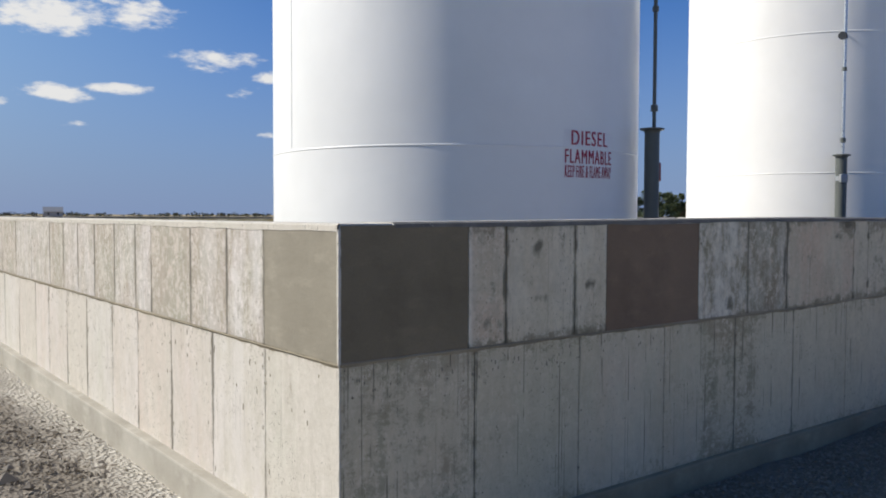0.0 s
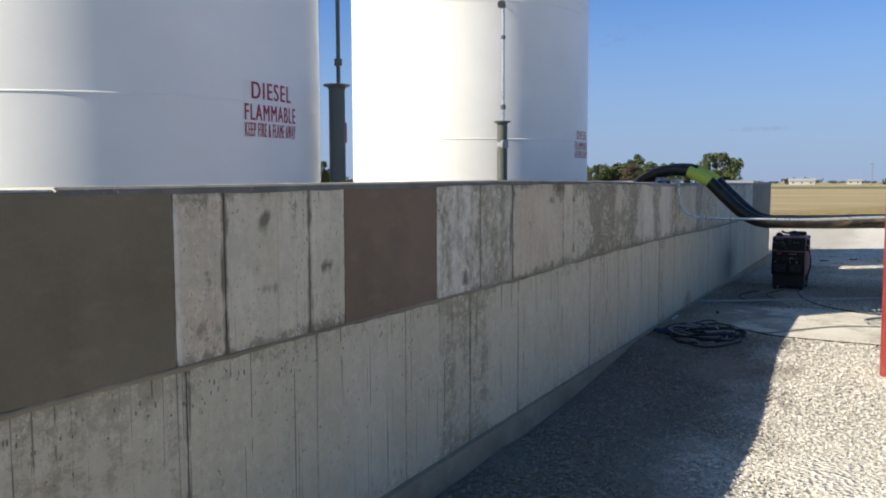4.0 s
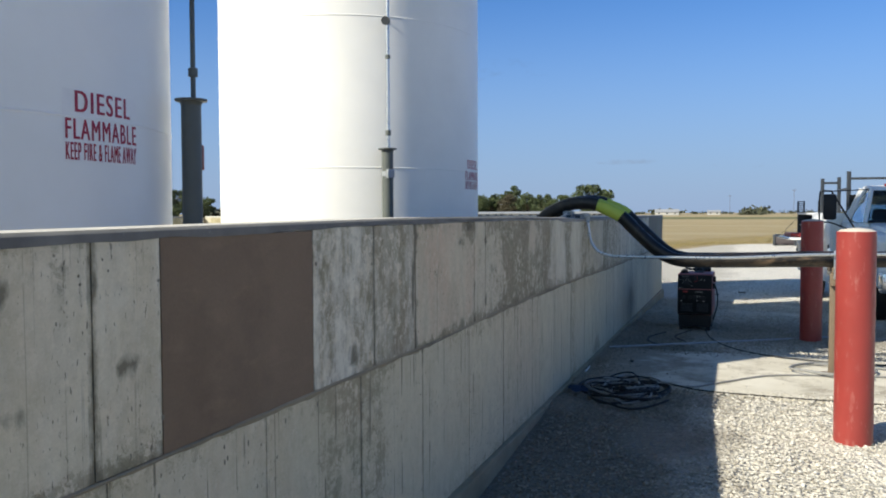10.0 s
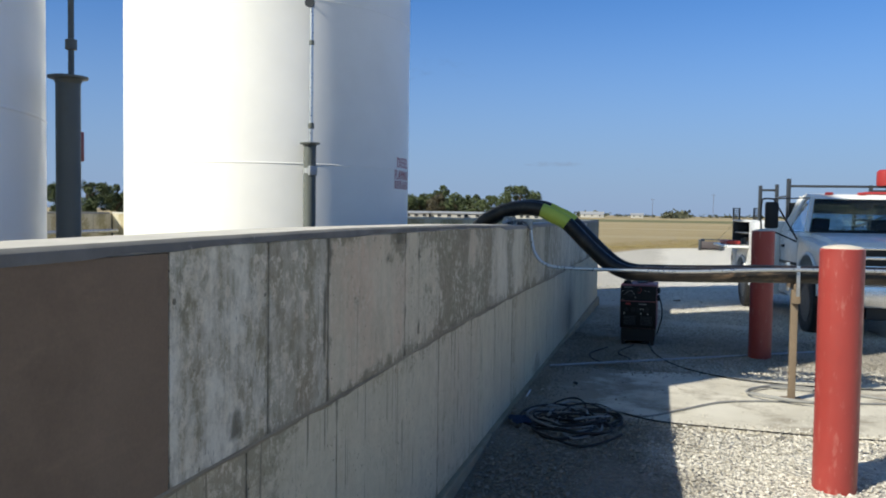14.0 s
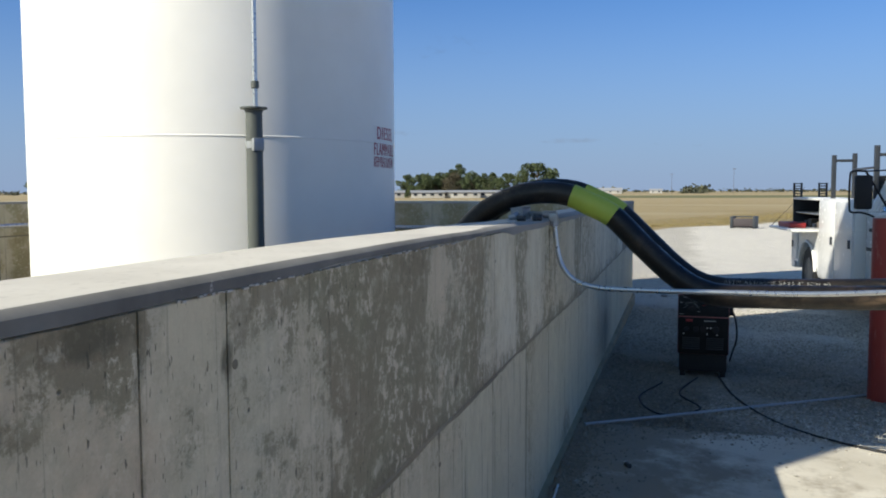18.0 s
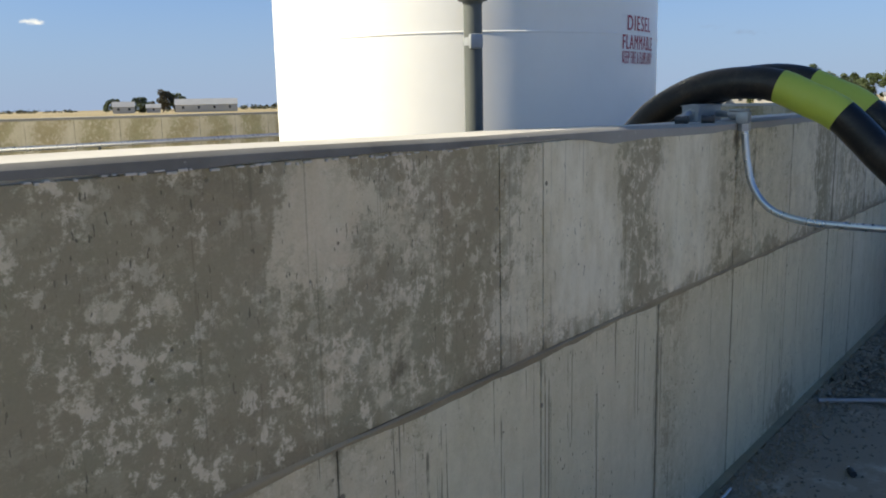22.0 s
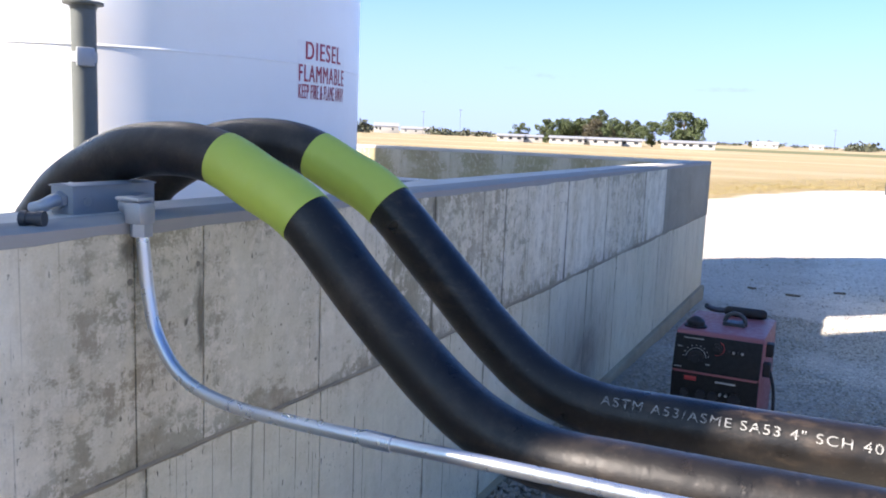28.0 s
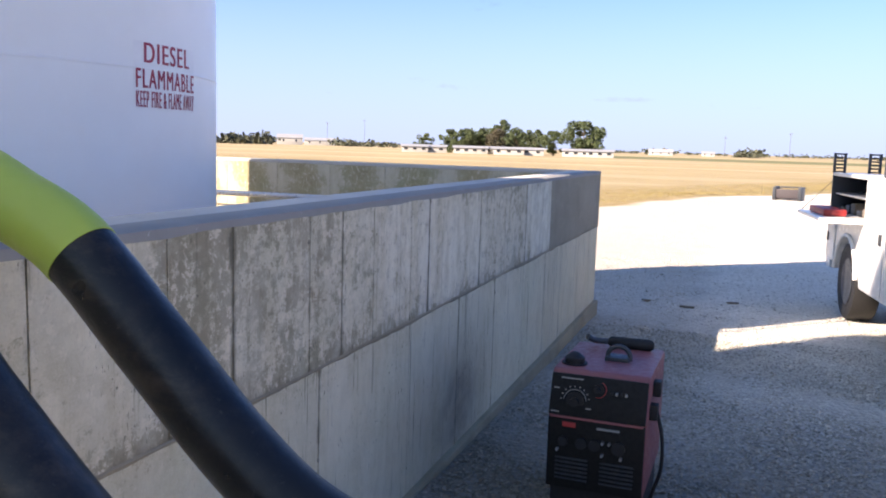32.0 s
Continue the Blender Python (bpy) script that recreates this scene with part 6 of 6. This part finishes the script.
        mir = part("wing_mirror", box((3.41, s * 1.29 - 0.085, 1.47), (3.49, s * 1.29 + 0.085, 1.82), 0.03), BLACK_PLASTIC, t)
        part("mirror_loop", tube(smooth_line([(3.45, s * 1.27, 1.86), (3.45, s * 1.39, 1.86), (3.45, s * 1.42, 1.80), (3.45, s * 1.42, 1.50), (3.45, s * 1.39, 1.44), (3.45, s * 1.27, 1.43), (3.42, s * 0.96, 1.30)], 5), 0.011, 8), BLACK_PLASTIC, mir)
        part("mirror_arm", tube([(3.45, s * 1.27, 1.86), (3.40, s * 0.95, 1.33)], 0.012, 8), BLACK_PLASTIC, mir)
        part("mirror_arm", tube([(3.45, s * 1.27, 1.86), (3.0, s * 0.70, 1.89)], 0.008, 8), BLACK_PLASTIC, mir)
    for pane_name, corners in (("windscreen", ((3.40, -0.79, 1.44), (3.40, 0.79, 1.44), (2.975, 0.635, 1.872), (2.975, -0.635, 1.872))),
                               ("rear_window", ((2.43, -0.69, 1.51), (2.43, 0.69, 1.51), (2.47, 0.67, 1.83), (2.47, -0.67, 1.83)))):
        bm = bmesh.new()
        bm.faces.new([bm.verts.new(v) for v in corners])
        bmesh.ops.solidify(bm, geom=bm.faces[:], thickness=0.006)
        pane = part(pane_name, bm, GLASS, t, smooth=False)
        pane.visible_shadow = False
    for s in (-1, 1):
        seat = part("seat_back", box((2.52, s * 0.40 - 0.24, 1.43), (2.66, s * 0.40 + 0.24, 1.60), 0.05), BLACK_PLASTIC, t)
        part("head_rest", box((2.53, s * 0.40 - 0.12, 1.59), (2.62, s * 0.40 + 0.12, 1.74), 0.04), BLACK_PLASTIC, seat)
    part("cab_lining", box((2.42, -0.84, 1.42), (3.36, 0.84, 1.436), 0.004), BLACK_PLASTIC, t)
    part("dashboard", box((3.12, -0.78, 1.43), (3.34, 0.78, 1.475), 0.02), BLACK_PLASTIC, t)
    part("steering_wheel", tube([(3.0 + 0.06 * math.cos(a), 0.38 + 0.17 * math.sin(a), 1.52 + 0.11 * math.cos(a)) for a in np.linspace(0, 2 * math.pi, 21)], 0.014, 8), BLACK_PLASTIC, t)
    part("rear_mirror", box((2.98, -0.11, 1.76), (3.0, 0.11, 1.81), 0.008), BLACK_PLASTIC, t)
    for s in (-1, 0, 1):
        part("roof_lamp", box((2.84, s * 0.42 - 0.05, 1.935), (2.90, s * 0.42 + 0.05, 1.972), 0.01), LABEL_RED, t)
    part("light_strip", box((2.72, 0.06, 1.95), (2.80, 0.52, 1.985), 0.01), LABEL_RED, t, "red light strip on the roof")
    # hood and front
    hood = [(3.42, 0.60), (4.60, 0.60), (4.66, 0.95), (4.64, 1.27), (4.54, 1.345), (4.1, 1.395), (3.42, 1.43)]
    part("hood", prism(hood, -0.80, 0.80, 0.06), WHITE_PAINT, t)
    part("cowl", box((3.38, -0.80, 1.425), (3.47, 0.80, 1.442), 0.006), BLACK_PLASTIC, t)
    for s in (-1, 1):
        lo, hi = min(s * 0.66, s * 0.96), max(s * 0.66, s * 0.96)
        fender = [(3.43, 0.60), (3.50, 0.60)] + [(4.0 + 0.49 * math.cos(a), 0.66 + 0.50 * math.sin(a)) for a in np.linspace(math.pi - 0.1, 0.1, 11)] + [(4.60, 0.62), (4.64, 1.20), (4.54, 1.29), (3.43, 1.38)]
        part("fender", prism(fender, lo, hi, 0.03), WHITE_PAINT, t)
        part("arch_flare", tube([(4.0 + 0.50 * math.cos(a), s * 0.965, 0.66 + 0.51 * math.sin(a)) for a in np.linspace(math.pi - 0.05, 0.05, 16)], 0.02, 8), WHITE_PAINT, t)
        lamp = part("headlamp", box((4.62, s * 0.76 - 0.12, 1.02), (4.69, s * 0.76 + 0.12, 1.22), 0.02), GLASS, t)
        part("reflector", box((4.61, s * 0.76 - 0.10, 1.04), (4.64, s * 0.76 + 0.10, 1.20), 0.01), CHROME, lamp)
        part("turn_signal", box((4.62, s * 0.76 - 0.12, 0.94), (4.68, s * 0.76 + 0.12, 1.0), 0.01), LABEL_RED, t)
    grille = part("grille", box((4.62, -0.62, 0.92), (4.66, 0.62, 1.28), 0.01), BLACK_PLASTIC, t)
    for z in (0.92, 1.03, 1.14, 1.25):
        part("grille_bar", box((4.65, -0.63, z), (4.69, 0.63, z + 0.035), 0.006), CHROME, grille)
    part("grille_post", box((4.65, -0.02, 0.93), (4.695, 0.02, 1.27), 0.006), CHROME, grille)
    part("front_bumper", box((4.62, -0.96, 0.58), (4.82, 0.96, 0.84), 0.04), CHROME, t)
    part("licence_plate", box((4.815, -0.15, 0.64), (4.83, 0.15, 0.78), 0.004), DIAL_GREY, t)


truck()


def crate(x, y, z, rz):
    t = thing("steel_crate", (x, y, z), rz, "low dark open steel crate on the gravel edge", "crate")
    part("back_panel", box((-0.45, 0.40, 0.05), (0.45, 0.44, 0.42), 0.01), CRATE_PANEL, t)
    part("floor_panel", box((-0.45, -0.44, 0.05), (0.45, 0.44, 0.12), 0.01), CRATE_PANEL, t)
    for s in (-1, 1):
        part("side_frame", box((s * 0.45 - 0.06, -0.48, 0.0), (s * 0.45 + 0.06, 0.48, 0.5), 0.02), DARK_STEEL, t)
    part("top_rail", box((-0.5, -0.48, 0.44), (0.5, -0.40, 0.5), 0.02), DARK_STEEL, t)
    part("bottom_rail", box((-0.5, -0.48, 0.0), (0.5, -0.40, 0.08), 0.02), DARK_STEEL, t)


crate(40.6, -3.25, float(ground_height(40.6, -3.25)), 78)


def scrap(x, y, rz, long, name="timber_scrap"):
    t = thing(name, (x, y, float(ground_height(x, y)) + 0.005), rz, "weathered scrap of timber lying on the gravel", "scrap", "scraps on the gravel")
    part("board", box((-long / 2, -long * 0.13, 0.0), (long / 2, long * 0.13, 0.018), 0.004), TRASH_GREY, t)
    part("splinter", box((-long / 3, long * 0.15, 0.0), (long / 4, long * 0.22, 0.012), 0.003), TRASH_GREY, t)


for x, y, rz, long in ((15.7, -0.4, 70, 0.10), (15.5, -0.84, 85, 0.15), (16.0, -1.3, 110, 0.13), (-1.55, 2.3, 60, 0.32), (-1.3, 2.9, 20, 0.24), (-0.7, 1.25, 105, 0.36)):
    scrap(x, y, rz, long)


# ---- distance ----
def leaf_crown(lobes, count, size, seed):
    """Many small leaf clumps spread through overlapping lobes, uneven and with gaps."""
    rng = np.random.RandomState(seed)
    v, f = [], []
    for cx, cy, cz, r, rz in lobes:
        k = int(count / len(lobes))
        d = rng.normal(size=(k, 3))
        d /= np.linalg.norm(d, axis=1)[:, None]
        rad = rng.uniform(0.45, 1.0, k) ** 0.6 * rng.uniform(0.8, 1.12, k)
        p = d * rad[:, None] * np.array([r, r, rz]) + np.array([cx, cy, cz])
        for q in p:
            n = rng.normal(size=(2, 3))
            n /= np.linalg.norm(n, axis=1)[:, None]
            s = size * rng.uniform(0.5, 1.4)
            a, b = n[0] * s, n[1] * s
            i = len(v)
            v += [tuple(q - a), tuple(q + b * 0.7), tuple(q + a), tuple(q - b * 0.7)]
            f.append((i, i + 1, i + 2, i + 3))
    return v, f


def tree(x, y, z, high, wide, leaf, seed, trunk_share=0.2, lobes=9, count=1500):
    t = thing("tree", (x, y, z), 0, "broad leafy tree far across the field" if leaf is LEAF_A else "tree turning autumn brown far across the field", "tree", "trees across the field")
    rng = random.Random(seed)
    stem = [(0, 0, 0), (rng.uniform(-0.1, 0.1) * wide, 0, high * 0.3), (rng.uniform(-0.1, 0.1) * wide, 0, high * 0.62), (0, 0, high * 0.8)]
    bm = tube(smooth_line(stem, 4), [high * 0.032 * (1 - 0.8 * i / 12) for i in range(13)], 8)
    ls = []
    for k in range(lobes):
        a, h = rng.uniform(0, 6.28), rng.uniform(trunk_share + 0.06, 0.88)
        reach = wide * 0.5 * rng.uniform(0.2, 0.98) * math.sin(math.pi * min(1, (h - trunk_share) / (1.02 - trunk_share)) ** 0.8)
        r = wide * rng.uniform(0.07, 0.17)
        c = (math.cos(a) * reach, math.sin(a) * reach, high * h)
        ls.append((*c, r, min(r * rng.uniform(0.7, 1.0), high - c[2])))
        add_tube(bm, smooth_line([(0, 0, high * max(0.16, h - 0.3)), (c[0] * 0.5, c[1] * 0.5, high * (h - 0.12)), c], 3), [high * 0.012 * (1 - 0.1 * i) for i in range(7)], 6)
    part("trunk", bm, BARK, t)
    v, f = leaf_crown(ls, count, wide * 0.022, seed)
    me = bpy.data.meshes.new("crown")
    me.from_pydata(v, [], f)
    me.materials.append(leaf)
    crown = new("crown", me)
    crown.parent = t


def out_at(az, dist):
    a = radians(az)
    return 5.5 + dist * math.cos(a), -1 + dist * math.sin(a)


FIELD = -0.49
for i, (az, dist, high, wide, leaf, bare) in enumerate((
        (9.6, 238, 10.0, 9.5, LEAF_A, 0.28), (11.6, 240, 7.5, 6, LEAF_A, 0.2), (12.9, 246, 8.0, 6.5, LEAF_A, 0.15), (14.1, 236, 8.2, 5.5, LEAF_A, 0.15),
        (15.1, 244, 10.6, 6, LEAF_A, 0.2), (15.6, 232, 7.4, 5, LEAF_B, 0.15), (16.6, 246, 8.0, 6.5, LEAF_A, 0.12), (17.6, 240, 7.4, 6, LEAF_A, 0.12),
        (18.6, 243, 7.0, 5.5, LEAF_A, 0.12), (13.5, 252, 6.4, 6.5, LEAF_A, 0.05), (14.8, 252, 6.6, 6.5, LEAF_A, 0.05), (16.1, 252, 6.4, 6.5, LEAF_B, 0.05), (17.2, 252, 6.2, 6.5, LEAF_A, 0.05), (20.4, 250, 6.0, 4.2, LEAF_A, 0.12), (38.6, 200, 8.4, 7.5, LEAF_A, 0.1), (40.4, 205, 7.6, 6.5, LEAF_A, 0.1), (42.0, 206, 6.6, 5, LEAF_A, 0.1),
        (36.8, 215, 8.0, 6.5, LEAF_A, 0.1), (57.0, 420, 11.0, 9, LEAF_B, 0.1), (58.3, 425, 7.6, 8, LEAF_A, 0.1), (59.9, 420, 6.8, 8, LEAF_A, 0.1), (56.2, 424, 9.4, 9, LEAF_A, 0.1))):
    tree(*out_at(az, dist), FIELD, high, wide * 1.45, leaf, 100 + i, bare * 0.45, 28, 7500)


def house(az, dist, long, deep, wall, roof, turn, label, kind_name="farm_building", n=3, material=WHITE_WALL):
    x, y = out_at(az, dist)
    t = thing(kind_name, (x, y, FIELD - 0.02), turn, label, "building", "far buildings")
    w = part("wall", box((-long / 2, -deep / 2, 0), (long / 2, deep / 2, wall), 0.02), material, t)
    part("roof", prism([(-deep / 2 - 0.3, wall - 0.1), (deep / 2 + 0.3, wall - 0.1), (0, roof)], -long / 2 - 0.3, long / 2 + 0.3), GREY_ROOF, t, at=pose(0, 0, 0, 0, 0, 90))
    for k in range(n):
        xx = -long / 2 + long * (k + 0.5) / n
        win = part("window", box((xx - 0.5, -deep / 2 - 0.03, wall * 0.45), (xx + 0.5, -deep / 2 + 0.05, wall * 0.8)), DARK_GLASS, w, smooth=False)
        part("sill", box((xx - 0.55, -deep / 2 - 0.08, wall * 0.42), (xx + 0.55, -deep / 2 + 0.02, wall * 0.45)), WHITE_WALL, win, smooth=False)


for az, dist, long, n in ((21.0, 226, 7, 3), (19.6, 228, 6.0, 2), (17.2, 224, 9, 4), (16.0, 226, 7, 3), (14.6, 222, 8, 3), (13.0, 226, 6, 2), (10.1, 224, 7, 3), (8.5, 222, 7, 3)):
    house(az, dist, long, 4, 1.7, 2.2, az - 90, "long white mobile home beyond the stubble field", "mobile_home", n)
house(54.3, 400, 27, 12, 3.4, 6.0, 54.2 - 90, "long white farm shed with a grey roof", "farm_shed", 4)
house(59.4, 398, 9, 7, 3.0, 5.2, 59.4 - 90, "small white farmhouse beside trees", "farmhouse", 2)
house(57.6, 402, 6, 6, 2.4, 4.0, 57.6 - 90, "small white farm outbuilding", "farm_outbuilding", 1)
house(78.0, 470, 9, 7, 3.0, 5.4, 78 - 90, "far white farmhouse on the horizon", "farmhouse", 2)
house(4.6, 520, 14, 7, 2.0, 3.8, 4.6 - 90, "far white farmstead with a grey roof", "farmhouse", 3)
house(1.6, 560, 8, 6, 2.0, 3.2, 1.6 - 90, "far white shed on the horizon", "farm_shed", 2)
house(29.5, 480, 14, 8, 4.0, 6.0, 29.5 - 90, "far white sheds beyond the field", "farm_shed", 2)
house(27.5, 500, 18, 8, 3.0, 4.5, 27.5 - 90, "far low white shed beyond the field", "farm_shed", 3)


def far_woods():
    """The thin dark line of woods along the horizon."""
    rng = np.random.RandomState(8)
    v, f = [], []
    stretches = ((62, 92, 700, 2.6, 260), (92, 150, 800, 6, 300), (33, 36.5, 420, 4.2, 50), (30.6, 33.4, 430, 4.4, 40), (22.2, 26.5, 470, 3.2, 60), (-1.9, -0.2, 540, 4.2, 34), (3.6, 5.6, 560, 3.4, 30),
                 (-12, -2.5, 900, 3, 90), (0.5, 3, 900, 2.4, 40), (42, 52, 640, 3, 110), (-60, -12, 900, 5, 220), (6, 9, 800, 2.4, 40))
    for a, b, dist, high, k in stretches:
        for _ in range(k):
            az = radians(rng.uniform(a, b))
            d = dist * rng.uniform(0.95, 1.05)
            x, y, h = 5.5 + d * math.cos(az), -1 + d * math.sin(az), high * rng.uniform(0.5, 1.15)
            for _ in range(16):
                q = np.array([x, y, FIELD + h * 0.55]) + rng.normal(size=3) * np.array([h * 0.5, h * 0.5, h * 0.24])
                n = rng.normal(size=(2, 3))
                n /= np.linalg.norm(n, axis=1)[:, None]
                s = h * 0.28
                i = len(v)
                for c in (q - n[0] * s, q + n[1] * s, q + n[0] * s, q - n[1] * s):
                    v.append((c[0], c[1], max(FIELD - 0.1, c[2])))
                f.append((i, i + 1, i + 2, i + 3))
    me = bpy.data.meshes.new("far_woods")
    me.from_pydata(v, [], f)
    me.materials.append(LEAF_FAR)
    tagged(new("far_woods", me), "thin dark line of distant woods on the horizon", "woods", kind="stuff")


far_woods()


def pole(az, dist, high):
    x, y = out_at(az, dist)
    t = thing("utility_pole", (x, y, FIELD), 0, "slender utility pole far across the fields", "utility pole", "far poles")
    part("mast", rod((0, 0, 0), (0, 0, high), 0.09, 0.06, seg=8), BARK, t)
    part("cross_arm", box((-0.08, -1.0, high - 0.8), (0.08, 1.0, high - 0.65)), BARK, t, smooth=False)


for az, dist, high in ((0.6, 460, 11), (-3.3, 430, 13), (24.5, 430, 14), (27.0, 420, 12)):
    pole(az, dist, high)


# ---- loose stones and grass ----
def stones(name, spots, label, lo, hi, seed, material):
    rng = np.random.RandomState(seed)
    base = np.array([(1, 0, 0), (-1, 0, 0), (0, 1, 0), (0, -1, 0), (0, 0, 1), (0, 0, -1)], float)
    tri = np.array([(0, 2, 4), (2, 1, 4), (1, 3, 4), (3, 0, 4), (2, 0, 5), (1, 2, 5), (3, 1, 5), (0, 3, 5)])
    n = len(spots)
    size = rng.uniform(lo, hi, n) * rng.choice([1, 1, 1, 1.5], n)
    a = rng.uniform(0, 6.28, n)
    shape = base[None] * rng.uniform(0.6, 1.25, (n, 6, 1)) + rng.normal(0, 0.14, (n, 6, 3))
    shape[:, :, 2] *= 0.62
    c, s = np.cos(a), np.sin(a)
    x = shape[:, :, 0] * c[:, None] - shape[:, :, 1] * s[:, None]
    y = shape[:, :, 0] * s[:, None] + shape[:, :, 1] * c[:, None]
    v = np.stack([x, y, shape[:, :, 2]], 2) * size[:, None, None] + spots[:, None, :]
    f = tri[None] + 6 * np.arange(n)[:, None, None]
    me = bpy.data.meshes.new(name)
    me.from_pydata(v.reshape(-1, 3).tolist(), [], f.reshape(-1, 3).tolist())
    me.materials.append(material)
    return tagged(new(name, me), label, "gravel", kind="stuff")


def strewn(n, x0, x1, y0, y1, seed, lift=0.004):
    rng = np.random.RandomState(seed)
    x, y = rng.uniform(x0, x1, n), rng.uniform(y0, y1, n)
    return np.stack([x, y, ground_height(x, y) + lift], 1)


def yard_spots():
    a = strewn(44000, 0.6, 6.22, -3.4, -0.06, 1)
    b = strewn(44000, 8.0, 14.0, -3.6, -0.06, 2)
    c = strewn(16000, -3.2, -0.07, -0.6, 4.5, 3)
    d = strewn(9000, 14.0, 20.0, -5.0, 1.5, 6)
    e = strewn(6000, -1.6, 0.6, -3.4, -0.06, 9)
    return np.concatenate([a, b, d, e]), c


yard, side_strip = yard_spots()
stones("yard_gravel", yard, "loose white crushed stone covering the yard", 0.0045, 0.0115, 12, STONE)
stones("side_gravel", side_strip[:9000], "loose grey stones and soil beside the side wall", 0.007, 0.018, 13, SOILED_STONE)
stones("wall_foot_rubble", np.stack([np.random.RandomState(33).uniform(6.25, 9.2, 1500), -0.04 - np.abs(np.random.RandomState(34).normal(0, 0.07, 1500)), np.full(1500, 0.003)], 1), "dark soil crumbs and rubble along the wall foot", 0.004, 0.013, 35, SOILED_STONE)
rng = np.random.RandomState(31)
spill = np.stack([rng.uniform(6.22, 8.0, 900), -0.065 - np.abs(rng.normal(0, 0.16, 900)), np.full(900, 0.002)], 1)
thin = np.stack([rng.uniform(6.22, 8.0, 260), rng.uniform(-3.0, -0.1, 260), np.full(260, 0.002)], 1)
edge = np.stack([6.2 + np.abs(rng.normal(0, 0.07, 500)), rng.uniform(-3.4, -0.1, 500), np.full(500, 0.002)], 1)
far_edge = np.stack([8.02 - np.abs(rng.normal(0, 0.12, 900)), rng.uniform(-3.4, -0.1, 900), np.full(900, 0.002)], 1)
stones("spilled_gravel", np.concatenate([spill, thin, edge, far_edge]), "grit and small stones spilled on the apron slab", 0.003, 0.009, 14, STONE)
big = strewn(40, -3.0, -0.4, 0.2, 4.5, 17, 0.01)
stones("loose_rocks", big, "larger loose rocks on the soil strip", 0.02, 0.05, 18, STONE)


def verge():
    """Dry grass blades along the edge of the yard."""
    rng = np.random.RandomState(40)
    v, f = [], []
    for _ in range(16000):
        x = rng.uniform(26, 75)
        y = 18.5 - 0.44 * x + abs(rng.normal(0, 3.0)) + rng.uniform(0, 1.2)
        h, a, lean = rng.uniform(0.03, 0.09), rng.uniform(0, 6.28), rng.normal(0, 0.1, 2)
        w = 0.012
        dx, dy = w * math.cos(a), w * math.sin(a)
        z = float(ground_height(x, y))
        i = len(v)
        v += [(x - dx, y - dy, z - 0.02), (x + dx, y + dy, z - 0.02), (x + lean[0], y + lean[1], z + h)]
        f.append((i, i + 1, i + 2))
    me = bpy.data.meshes.new("verge_grass")
    me.from_pydata(v, [], f)
    me.materials.append(TUFT)
    tagged(new("verge_grass", me), "dry tawny grass along the edge of the gravel", "grass", kind="stuff")


verge()
